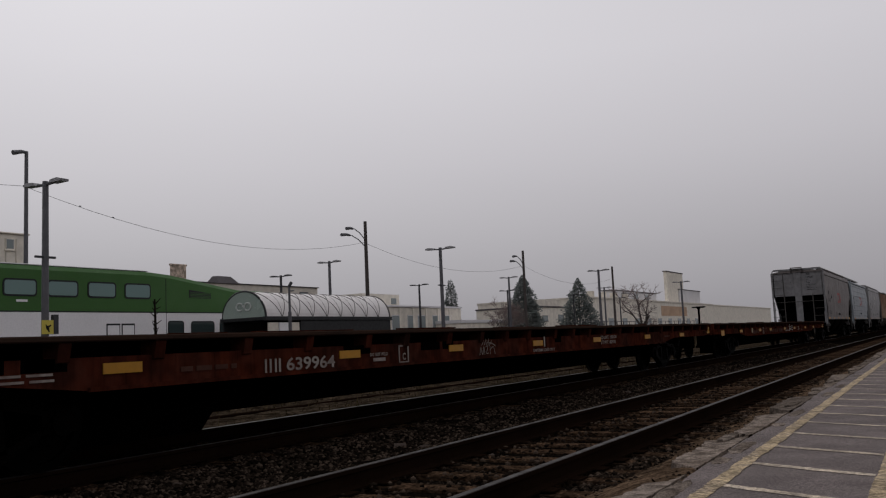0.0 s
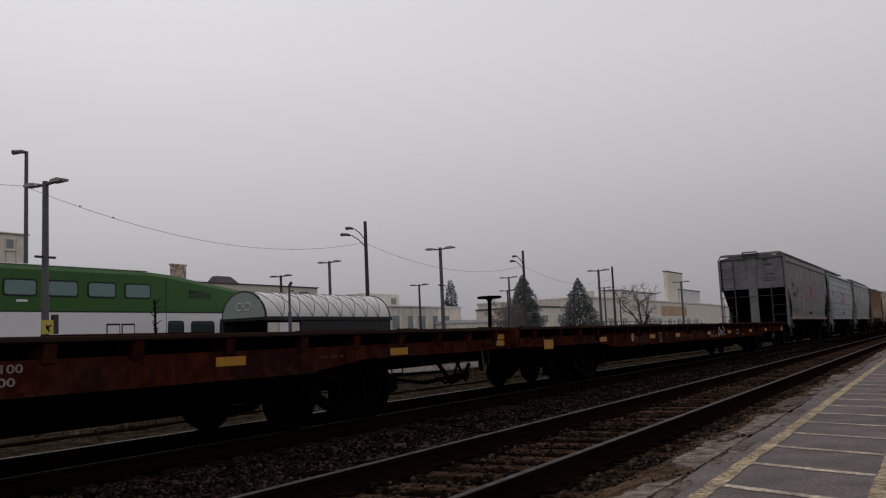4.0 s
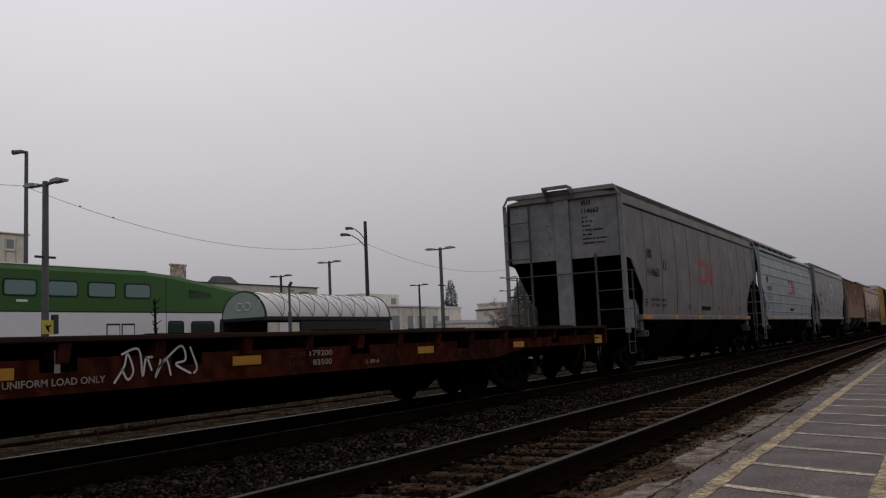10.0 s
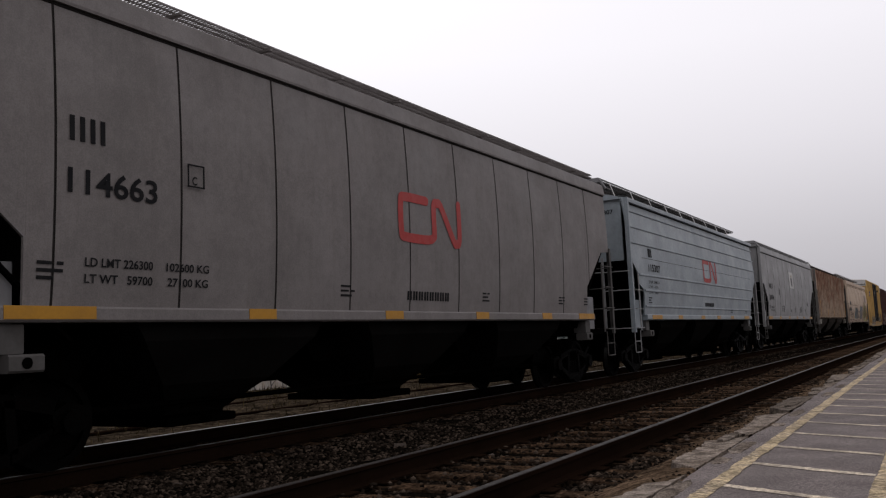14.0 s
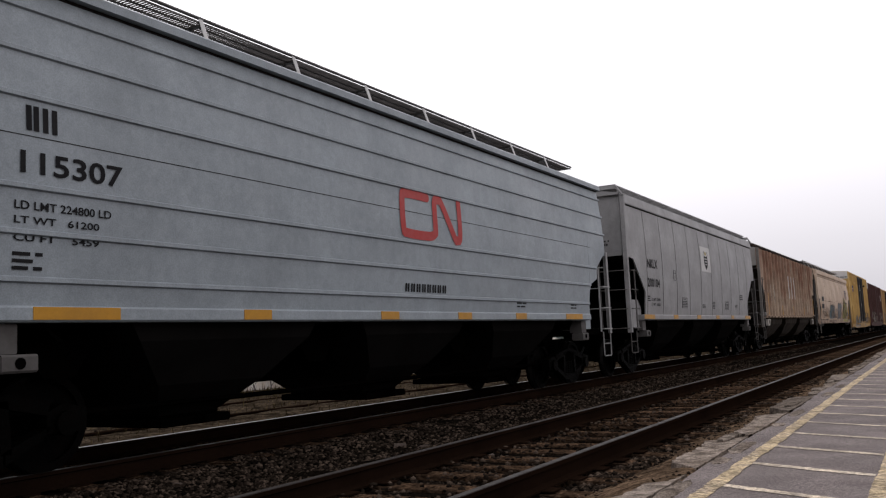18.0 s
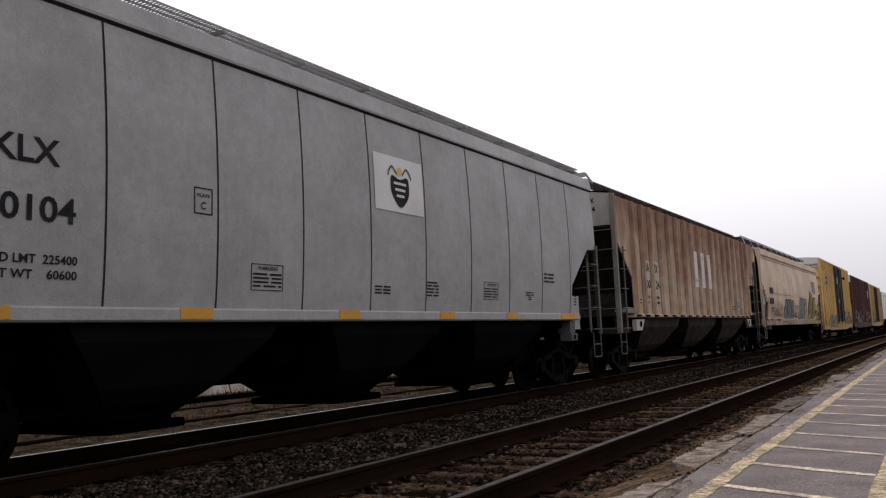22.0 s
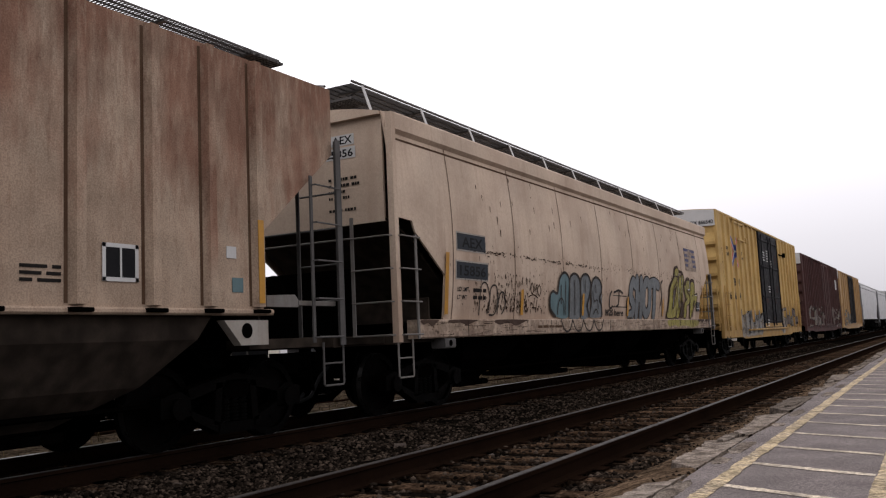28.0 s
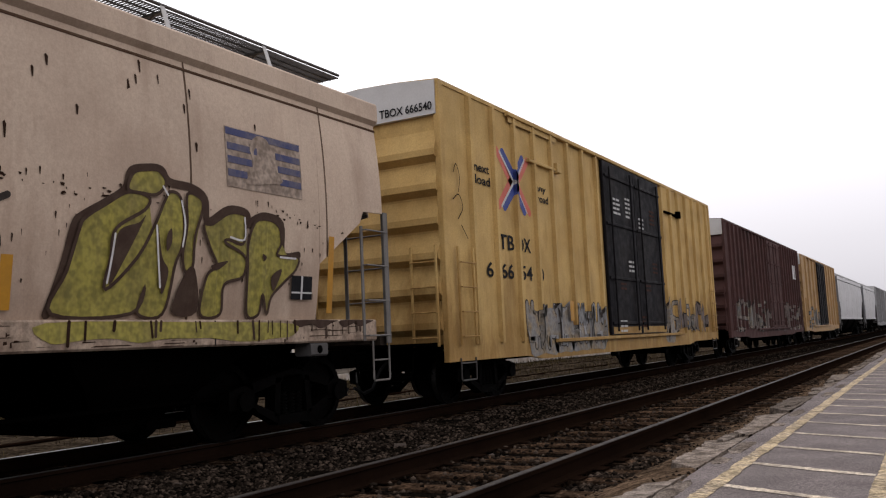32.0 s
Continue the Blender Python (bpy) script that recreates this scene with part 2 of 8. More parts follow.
FADED = mat("worn_off_lettering", (0.070, 0.034, 0.025), 0.8, dirt=(0.045, 0.018, 0.012), amount=0.9, scale=4, fine=50, bump=0.0, spec=0.05)
LOGO_RED = mat("red_emblem", (0.36, 0.03, 0.026), 0.55, dirt=(0.25, 0.034, 0.03), amount=0.4, scale=3, bump=0.0)
LOGO_BLUE = mat("blue_emblem", (0.03, 0.05, 0.22), 0.55, amount=0.4, scale=3, bump=0.0)
LOGO_PINK = mat("faded_red_emblem", (0.55, 0.13, 0.09), 0.6, amount=0.3, scale=3, bump=0.0)
GOLD = mat("gold_emblem", (0.48, 0.36, 0.10), 0.6, amount=0.5, scale=5, bump=0.0)
REFLECT = mat("orange_reflector", (0.42, 0.20, 0.012), 0.45, dirt=(0.25, 0.12, 0.02), amount=0.5, scale=3, bump=0.0)
GRAF_BLUE = mat("graffiti_blue_grey", (0.1288, 0.14, 0.1456), 0.65, dirt=(0.0896, 0.0896, 0.08736), amount=0.7, scale=1.5, streak=(0.0896, 0.084, 0.0784), streaks=0.3, bump=0.02, speck=((12, 0.15),))
GRAF_TEAL = mat("graffiti_teal", (0.1008, 0.1624, 0.1736), 0.65, amount=0.5, scale=1.5, bump=0.02)
GRAF_YELLOW = mat("graffiti_yellow", (0.2744, 0.2352, 0.0448), 0.65, dirt=(0.1456, 0.1176, 0.0336), amount=0.8, scale=2.0, streak=(0.1344, 0.1008, 0.0336), streaks=0.5, bump=0.02, speck=((14, 0.25),))
GRAF_SILVER = mat("graffiti_silver", (0.20, 0.19, 0.178), 0.6, dirt=(0.25, 0.165, 0.06), amount=0.95, scale=4.5, fine=24, bump=0.02, speck=((14, 0.2),))
GRAF_LINE = mat("graffiti_outline", (0.034, 0.028, 0.025), 0.7, dirt=(0.08, 0.068, 0.058), amount=0.7, scale=5, fine=50, bump=0.0, spec=0.05)
GRAF_BROWN = mat("graffiti_dark_brown", (0.052, 0.032, 0.024), 0.7, dirt=(0.10, 0.07, 0.05), amount=0.6, scale=5, fine=50, bump=0.0, spec=0.05)
PALE_TAG = mat("graffiti_white", (0.62, 0.60, 0.58), 0.65, dirt=(0.25, 0.18, 0.15), amount=0.5, scale=5, bump=0.0)
RUST_SPOT = mat("rust_spots", (0.030, 0.016, 0.010), 0.85, amount=0.4, scale=6, bump=0.1, spec=0.05)
HOSE = mat("black_rubber", (0.005, 0.005, 0.005), 0.6, amount=0.3, bump=0.05, spec=0.05)

TRAIN_GREEN = mat("coach_green", (0.038, 0.118, 0.022), 0.5, dirt=(0.033, 0.098, 0.022), amount=0.4, scale=0.4, fine=12, bump=0.02)
TRAIN_WHITE = mat("coach_white", (0.80, 0.79, 0.80), 0.45, dirt=(0.70, 0.69, 0.69), amount=0.4, scale=0.5, fine=12, bump=0.02)
# pale teal base: the sky's reflection is put into the pane colour
COACH_GLASS = glass_mat("coach_glass", (0.13, 0.22, 0.205), 0.06)
DARK_RUBBER = mat("window_gasket", (0.012, 0.016, 0.016), 0.6, amount=0.2, bump=0.0)
LAMP_GREY = mat("galvanised_post", (0.12, 0.12, 0.13), 0.55, 0.4, amount=0.3, scale=2, bump=0.05)
HEAD_GREY = mat("lamp_head_paint", (0.30, 0.30, 0.31), 0.5, 0.1, amount=0.3, scale=3, bump=0.02)
LAMP_DARK = mat("dark_post", (0.05, 0.05, 0.055), 0.6, 0.2, amount=0.3, scale=2, bump=0.05)
WOODPOLE = mat("wood_pole", (0.075, 0.065, 0.06), 0.9, amount=0.5, scale=2, fine=30, bump=0.3)
SIGN_YELLOW = mat("sign_yellow", (0.55, 0.46, 0.08), 0.5, amount=0.2, bump=0.0)
ROOF_VINYL = mat("translucent_roof_panel", (0.76, 0.735, 0.72), 0.5, dirt=(0.60, 0.565, 0.54), amount=0.5, scale=1.2, bump=0.03)
SHELTER_DARK = mat("shelter_frame", (0.0135, 0.01485, 0.0162), 0.5, amount=0.3, scale=2, bump=0.03)
SHELTER_GLASS = mat("shelter_end_glass", (0.30, 0.37, 0.33), 0.2, dirt=(0.36, 0.41, 0.37), amount=0.5, scale=0.7, bump=0.0, spec=0.5)
WALL_BEIGE = mat("beige_wall", (0.70, 0.65, 0.56), 0.9, dirt=(0.54, 0.50, 0.43), amount=0.6, scale=0.3, fine=8, bump=0.1, vary=0.1, speck=((1.2, 0.1),))
WALL_CREAM = mat("cream_wall", (0.80, 0.75, 0.65), 0.9, dirt=(0.66, 0.62, 0.54), amount=0.5, scale=0.2, fine=8, bump=0.1, speck=((1.0, 0.08),))
WALL_ORANGE = mat("orange_brick_stain", (0.58, 0.40, 0.27), 0.9, amount=0.5, scale=0.3, bump=0.1)
ROOF_DARK = mat("dark_roof", (0.10, 0.092, 0.095), 0.9, amount=0.4, scale=0.5, bump=0.1)
ROOF_WHITE = mat("white_roof", (0.66, 0.65, 0.66), 0.8, amount=0.2, scale=0.3, bump=0.05)
EDGE_WHITE = mat("stained_white_edge", (0.50, 0.47, 0.43), 0.85, dirt=(0.30, 0.22, 0.15), amount=0.8, scale=1.2, fine=14, bump=0.2, streak=(0.30, 0.20, 0.12), streaks=0.5, spec=0.05, speck=((3, 0.15),))
PANE = glass_mat("far_window", (0.20, 0.235, 0.235), 0.15)
STONE_CHIMNEY = mat("chimney_stone", (0.616, 0.504, 0.406), 0.9, dirt=(0.14, 0.112, 0.084), amount=1.0, scale=2.6, fine=12, bump=0.5, speck=((4, 0.35),))
# lifted to a pale grey-green: distance haze is put into the colour
NEEDLES = mat("conifer_needles", (0.184, 0.204, 0.192), 0.9, dirt=(0.11, 0.128, 0.12), amount=0.7, scale=1.2, fine=10, bump=0.3, spec=0.05)
BARK = mat("bare_bark", (0.075, 0.062, 0.055), 0.95, amount=0.5, scale=2, fine=25, bump=0.3)
TWIG = mat("fine_twigs", (0.247, 0.1935, 0.18), 0.95, amount=0.4, scale=2, fine=25, bump=0.1)
WIRE = mat("overhead_wire", (0.11, 0.11, 0.12), 0.6, amount=0.2, bump=0.0)
GREY_END = mat("pale_end_paint", (0.205, 0.205, 0.21), 0.6, dirt=(0.13, 0.122, 0.118), amount=0.5, scale=0.9, fine=22, streak=(0.11, 0.085, 0.07), streaks=0.3, bump=0.05, speck=((4, 0.12),))
RUST_END = mat("stained_end_paint", (0.34, 0.315, 0.28), 0.7, dirt=(0.17, 0.12, 0.085), amount=0.6, scale=0.9, streak=(0.15, 0.08, 0.05), streaks=0.4, bump=0.1, spec=0.05)
# rust brown, also painted beside posts and stakes as their shaded edges
RUST_SHADE_LINE = mat("rust_line", (0.075, 0.042, 0.026), 0.85, dirt=(0.13, 0.09, 0.06), amount=0.7, scale=2.0, bump=0.05, spec=0.05)
END_STAINED = stain(mat("rust_stained_end_paint", (0.30, 0.29, 0.275), 0.7, dirt=(0.20, 0.17, 0.14), amount=0.6, scale=0.9, streak=(0.17, 0.12, 0.085), streaks=0.25, runs=0.5, bump=0.08, spec=0.05), (-0.42, 0.1, 4.06), (0.34, 1.0, 0.42), (0.26, 0.10, 0.035))
CREAM_PANEL = mat("cream_panel_paint", (0.40, 0.345, 0.285), 0.7, dirt=(0.30, 0.24, 0.185), amount=0.6, scale=2.0, streak=(0.26, 0.19, 0.14), streaks=0.3, runs=0.5, bump=0.05, spec=0.05)
POST_GREY = mat("weathered_post_paint", (0.17, 0.16, 0.148), 0.7, dirt=(0.085, 0.065, 0.05), amount=0.6, scale=2.5, streak=(0.10, 0.07, 0.05), streaks=0.4, bump=0.08, spec=0.1)
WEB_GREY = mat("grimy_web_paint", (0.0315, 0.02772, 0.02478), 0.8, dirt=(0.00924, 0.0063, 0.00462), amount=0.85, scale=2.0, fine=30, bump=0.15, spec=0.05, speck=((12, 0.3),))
SILL_STAINED = mat("stained_sill_paint", (0.37, 0.285, 0.215), 0.75, dirt=(0.12, 0.075, 0.052), amount=0.9, scale=2.4, fine=26, streak=(0.15, 0.095, 0.065), streaks=0.5, runs=0.6, bump=0.1, spec=0.08, speck=((9, 0.2), (40, 0.12)))
PALE_WASH = mat("washed_out_spray", (0.18, 0.145, 0.128), 0.7, dirt=(0.09, 0.058, 0.048), amount=0.8, scale=2.5, bump=0.02)
SLATE = mat("slate_panel", (0.03488, 0.03952, 0.0465), 0.7, dirt=(0.0465, 0.04417, 0.04185), amount=0.6, scale=3, bump=0.02, spec=0.05)
CREAM_HOSE = mat("pale_hose", (0.22, 0.17, 0.10), 0.7, amount=0.4, scale=4, bump=0.05)
STEM = mat("dark_stem", (0.014, 0.011, 0.009), 0.9, amount=0.3, bump=0.1, spec=0.05)
BROWN_TWIG = mat("brown_twigs", (0.10, 0.07, 0.05), 0.95, amount=0.3, bump=0.1, spec=0.05)
SIGN_PALE = mat("pale_sign", (0.55, 0.58, 0.56), 0.6, amount=0.2, bump=0.0)
TRIM_GREY = mat("grimy_ladder_paint", (0.085, 0.080, 0.076), 0.65, dirt=(0.04, 0.035, 0.031), amount=0.6, scale=3, bump=0.05, spec=0.1)
DARK_GLASS = glass_mat("dark_coach_glass", (0.035, 0.05, 0.05), 0.08)
WORN_PANEL = mat("worn_panel_paint", (0.34, 0.27, 0.215), 0.75, dirt=(0.15, 0.11, 0.085), amount=0.9, scale=4, fine=30, bump=0.05, spec=0.05, speck=((14, 0.25),))
FLAG_BLUE = mat("faded_blue_bar", (0.07, 0.075, 0.15), 0.7, dirt=(0.22, 0.19, 0.16), amount=0.7, scale=5, bump=0.0, spec=0.05)
RIB_GREY = mat("weathered_rib", (0.162, 0.15, 0.141), 0.6, amount=0.4, scale=2, bump=0.03)
PALE_STONE = mat("pale_stone", (0.078, 0.06, 0.0495), 0.9, amount=0.6, scale=6, fine=40, bump=0.4, spec=0.05)
DEAD_GRASS = island_mat("dead_grass", (0.012, 0.0085, 0.004), (0.105, 0.078, 0.038))


# ---------- mesh helpers ----------
class Geo:
    """Collects vertices and faces for one mesh."""

    def __init__(self):
        self.v, self.f = [], []

    def add(self, verts, faces):
        k = len(self.v)
        self.v += [tuple(p) for p in verts]
        self.f += [tuple(k + i for i in f) for f in faces]
        return self

    def box(self, x0, x1, y0, y1, z0, z1):
        return self.add([(x, y, z) for z in (z0, z1) for y in (y0, y1) for x in (x0, x1)],
                        [(0, 2, 3, 1), (4, 5, 7, 6), (0, 1, 5, 4), (2, 6, 7, 3), (0, 4, 6, 2), (1, 3, 7, 5)])

    def prism(self, axis, a, b, outline):
        """An outline (counter-clockwise pairs) drawn out along an axis from a to b."""
        def put(u, w, s):
            return {"x": (s, u, w), "y": (u, s, w), "z": (u, w, s)}[axis]
        n = len(outline)
        verts = [put(u, w, a) for u, w in outline] + [put(u, w, b) for u, w in outline]
        faces = [(i, (i + 1) % n, n + (i + 1) % n, n + i) for i in range(n)]
        return self.add(verts, faces + [tuple(range(n))[::-1], tuple(range(n, 2 * n))])

    def bar(self, x0, x1, y0, y1, z0, z1, c=0.01):
        """A box with its four long edges broken."""
        d = (x1 - x0, y1 - y0, z1 - z0)
        k = d.index(max(d))
        (a0, a1), (b0, b1) = [((x0, x1), (y0, y1), (z0, z1))[i] for i in range(3) if i != k]
        o = [(a0 + c, b0), (a1 - c, b0), (a1, b0 + c), (a1, b1 - c), (a1 - c, b1), (a0 + c, b1), (a0, b1 - c), (a0, b0 + c)]
        lo, hi = ((x0, x1), (y0, y1), (z0, z1))[k]
        return self.prism("xyz"[k], lo, hi, o)

    def tube(self, pts, r, n=6, taper=None):
        """A round rod through points."""
        pts = [Vector(p) for p in pts]
        rings = []
        for i, p in enumerate(pts):
            d = (pts[min(i + 1, len(pts) - 1)] - pts[max(i - 1, 0)]).normalized()
            a = d.orthogonal().normalized()
            b = d.cross(a)
            rr = r if taper is None else r + (taper - r) * i / (len(pts) - 1)
            rings.append([p + rr * (math.cos(2 * math.pi * j / n) * a + math.sin(2 * math.pi * j / n) * b) for j in range(n)])
        k = [q for ring in rings for q in ring]
        f = [(i * n + j, i * n + (j + 1) % n, (i + 1) * n + (j + 1) % n, (i + 1) * n + j) for i in range(len(pts) - 1) for j in range(n)]
        return self.add(k, f + [tuple(range(n))[::-1], tuple(range(len(k) - n, len(k)))])

    def disc(self, x0, x1, cy, cz, r, n=24, inner=0.0):
        """A wheel-like ring or disc round the x axis."""
        ring = [(cy + math.cos(2 * math.pi * i / n), cz + math.sin(2 * math.pi * i / n)) for i in range(n)]
        def at(x, rad):
            return [(x, cy + (u - cy) * rad, cz + (w - cz) * rad) for u, w in ring]
        if not inner:
            return self.add(at(x0, r) + at(x1, r), [(i, (i + 1) % n, n + (i + 1) % n, n + i) for i in range(n)] + [tuple(range(n))[::-1], tuple(range(n, 2 * n))])
        v = at(x0, r) + at(x1, r) + at(x1, inner) + at(x0, inner)
        return self.add(v, [(k * n + i, k * n + (i + 1) % n, ((k + 1) % 4) * n + (i + 1) % n, ((k + 1) % 4) * n + i) for k in range(4) for i in range(n)])

    def mesh(self, name, m, smooth=False):
        me = bpy.data.meshes.new(name)
        me.from_pydata(self.v, [], self.f)
        me.materials.append(m)
        if smooth:
            me.polygons.foreach_set("use_smooth", [True] * len(me.polygons))
        me.update()
        return me


def part(name, geo, material, parent=None, label="", smooth=False):
    """ONE mesh object, under a thing or a part."""
    ob = new(name, geo if isinstance(geo, bpy.types.Mesh) else geo.mesh(name, material, smooth))
    ob.parent = parent
    return tagged(ob, label)


def thing(name, label, category, group="", m=None, kind=""):
    ob = tagged(new(name), label, category, group, kind)
    ob.matrix_basis = m or Matrix()
    return ob


def structure(name, geo, material, label):
    return tagged(part(name, geo, material), label, "", "", "structure")


# ---------- ground ----------
TRACK_NEAR, TRACK_TRAIN, DROP = -3.633, -8.222, -0.04
GAUGE = 1.505

structure("ground", Geo().box(-1500, 1500, -1500, 1500, -0.9, -0.42), GROUND, "flat brown yard ground reaching the horizon")
bed = Geo()
rng = random.Random(4)
xs = [-16.0, -12.0, -10.6, -10.0, -9.7, -9.0, -7.4, -6.7, -6.2, -5.8, -5.2, -4.6, -2.7, -2.35, -2.1, -1.95]
zs = [-0.40, -0.36, -0.33, -0.28, -0.22, -0.235, -0.235, -0.22, -0.28, -0.29, -0.22, -0.215, -0.215, -0.20, -0.24, -0.24]
ys = [-40 + 4 * i for i in range(10)] + [0.5 * i for i in range(121)] + [64 + 12 * i for i in range(60)]
nx = len(xs)
bed.add([(x, y, z + rng.uniform(-0.02, 0.015)) for y in ys for x, z in zip(xs, zs)],
        [(j * nx + i, j * nx + i + 1, (j + 1) * nx + i + 1, (j + 1) * nx + i) for j in range(len(ys) - 1) for i in range(nx - 1)])
bed.add([(xs[0], ys[0], -0.6), (xs[-1], ys[0], -0.6), (xs[-1], ys[-1], -0.6), (xs[0], ys[-1], -0.6)], [(0, 3, 2, 1)])
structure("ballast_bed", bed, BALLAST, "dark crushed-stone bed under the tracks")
soil = Geo()
syx = [-19.5, -17.0, -15.0, -13.4, -12.2, -11.2, -10.4]
szz = [-0.40, -0.34, -0.30, -0.335, -0.29, -0.30, -0.31]
soil.add([(x, y, z + rng.uniform(-0.03, 0.03)) for y in ys for x, z in zip(syx, szz)],
         [(j * 7 + i, j * 7 + i + 1, (j + 1) * 7 + i + 1, (j + 1) * 7 + i) for j in range(len(ys) - 1) for i in range(6)])
structure("soil_strip", soil, SOIL, "strip of trodden brown soil beyond the freight track")

# the platform on which the camera stands
pl = Geo()
pl.box(-1.40, 9.0, -60, 700, -0.6, 0.05)
structure("platform", pl, ASPHALT, "grey asphalt station platform")
verge = Geo()
vx, vz = [-2.55, -2.25, -2.0, -1.8, -1.6, -1.42], [-0.21, -0.15, -0.07, -0.02, -0.015, -0.03]
verge.add([(x + rng.uniform(-0.04, 0.04) * (0 < i < 5), y, z + rng.uniform(-0.025, 0.02)) for y in ys for i, (x, z) in enumerate(zip(vx, vz))],
          [(j * 6 + i, j * 6 + i + 1, (j + 1) * 6 + i + 1, (j + 1) * 6 + i) for j in range(len(ys) - 1) for i in range(5)])
structure("verge", verge, SAND, "crumbled sandy verge along the platform edge")


def drift_x(y):
    """The platform edge closes in on the track a little further along."""
    return -0.006 * min(max(y - 6.0, 0.0), 28.0)


def ribbon(x0, x1, y0, y1, skew, z, seed, wob=0.012, steps=24):
    """A thin painted stripe with ragged edges; skew moves its far side along the track."""
    r = random.Random(seed)
    g = Geo()
    long_y = (y1 - y0) > (x1 - x0)
    v, a, b = [], 0.0, 0.0
    for i in range(steps + 1):
        t = i / steps
        a, b = 0.8 * a + 0.6 * r.uniform(-wob, wob), 0.8 * b + 0.6 * r.uniform(-wob, wob)
        if long_y:
            y = y0 + (y1 - y0) * t
            v += [(x0 + a + drift_x(y), y, z), (x1 + b + drift_x(y), y, z)]
        else:
            x = x0 + (x1 - x0) * t
            v += [(x, y0 + skew * t + a, z), (x, y1 + skew * t + b, z)]
    return g.add(v, [(2 * i, 2 * i + 1, 2 * i + 3, 2 * i + 2) for i in range(steps)])


lines = thing("platform_marking", "worn yellow safety lines painted on the asphalt platform", "marking", kind="structure")
part("edge_line", ribbon(-1.395, -1.285, -20, 60, 0, 0.055, 3, 0.010, 2600), YELLOW_LINE, lines, "worn yellow edge line")
part("inner_line", ribbon(-0.475, -0.375, -20, 60, 0, 0.055, 5, 0.006, 2600), YELLOW_LINE, lines, "worn yellow inner line")
part("edge_line", ribbon(-1.395, -1.285, 60, 400, 0, 0.055, 8, 0.005, 400), YELLOW_LINE, lines)
part("inner_line", ribbon(-0.475, -0.375, 60, 400, 0, 0.055, 9, 0.005, 400), YELLOW_LINE, lines)
for i in range(-24, 72):
    y = 5.60 + 0.955 * i
    part("hatch_line", ribbon(-1.29 + drift_x(y), -0.48 + drift_x(y), y - 0.046, y + 0.046, -0.38, 0.054, 100 + i, 0.010, 40), FAINT_LINE, lines)

# the crumbled asphalt lip of the platform, then patches of the old concrete kerb
lip = Geo()
ly = [-20 + 0.06 * i for i in range(1500)]
drift, v = 0.0, []
for yy in ly:
    drift = 0.93 * drift + rng.uniform(-0.012, 0.012)
    e = -1.625 + drift_x(yy) + drift + rng.uniform(-0.006, 0.006)
    v += [(-1.39, yy, 0.049), (e + 0.03, yy, 0.046 + rng.uniform(-0.004, 0.003)), (e, yy, 0.022 + rng.uniform(-0.012, 0.008)), (e - 0.005, yy, -0.12)]
lip.add(v, [(4 * i + k, 4 * i + k + 4, 4 * i + k + 5, 4 * i + k + 1) for i in range(len(ly) - 1) for k in range(3)])
structure("platform_lip", lip, ASPHALT, "crumbled asphalt lip of the platform")
kerb = thing("kerb", "broken pale concrete kerb patches along the platform edge", "kerb", kind="structure")


def patch(x0, x1, y0, y1, z, seed):
    """A flat broken piece of concrete with a ragged outline."""
    r = random.Random(seed)
    n = 22
    cxp, cyp, hx, hy = (x0 + x1) / 2, (y0 + y1) / 2, (x1 - x0) / 2, (y1 - y0) / 2
    pts = []
    for k in range(n):
        t = 2 * math.pi * k / n
        c, s_ = math.cos(t), math.sin(t)
        q = (abs(c) ** 3.2 + abs(s_) ** 3.2) ** (-1 / 3.2) * r.uniform(0.80, 1.05)
        pts.append((cxp + hx * c * q, cyp + hy * s_ * q))
    g = Geo()
    v = [(x, yy, z + r.uniform(-0.008, 0.004)) for x, yy in pts] + [(cxp + (x - cxp) * 1.03, cyp + (yy - cyp) * 1.02, z - 0.16) for x, yy in pts] + [(cxp, cyp, z + 0.006)]
    g.add(v, [(k, (k + 1) % n, 2 * n) for k in range(n)] + [(n + k, n + (k + 1) % n, (k + 1) % n, k) for k in range(n)])
    return g


# what is left of the kerb: one thin cracked strip of uneven width, in lengths
y0k = 1.0
while y0k < 62:
    lk = rng.uniform(1.2, 3.4)
    n, d1, wd, v = int(lk / 0.05) + 2, 0.0, rng.uniform(0.18, 0.32), []
    for i in range(n):
        t = i / (n - 1)
        d1 = 0.9 * d1 + rng.uniform(-0.014, 0.014)
        w = max(0.015, wd * min(1, 6 * t + 0.1, 6 * (1 - t) + 0.1) + d1 * 1.6)
        xa = -1.68 + drift_x(y0k + lk * t) + rng.uniform(-0.006, 0.006)
        zt = 0.012 + d1 * 0.08
        v += [(xa, y0k + lk * t, zt - 0.1), (xa, y0k + lk * t, zt), (xa - w, y0k + lk * t, zt - 0.012 + rng.uniform(-0.004, 0.004)), (xa - w - 0.015, y0k + lk * t, zt - 0.10)]
    g = Geo().add(v, [(4 * i + j, 4 * i + j + 1, 4 * i + j + 5, 4 * i + j + 4) for i in range(n - 1) for j in range(3)])
    part("kerb_strip", g, CONCRETE, kerb, "thin cracked concrete strip")
    y0k += lk + rng.uniform(-0.05, 0.5)
y, k = 1.0, 0
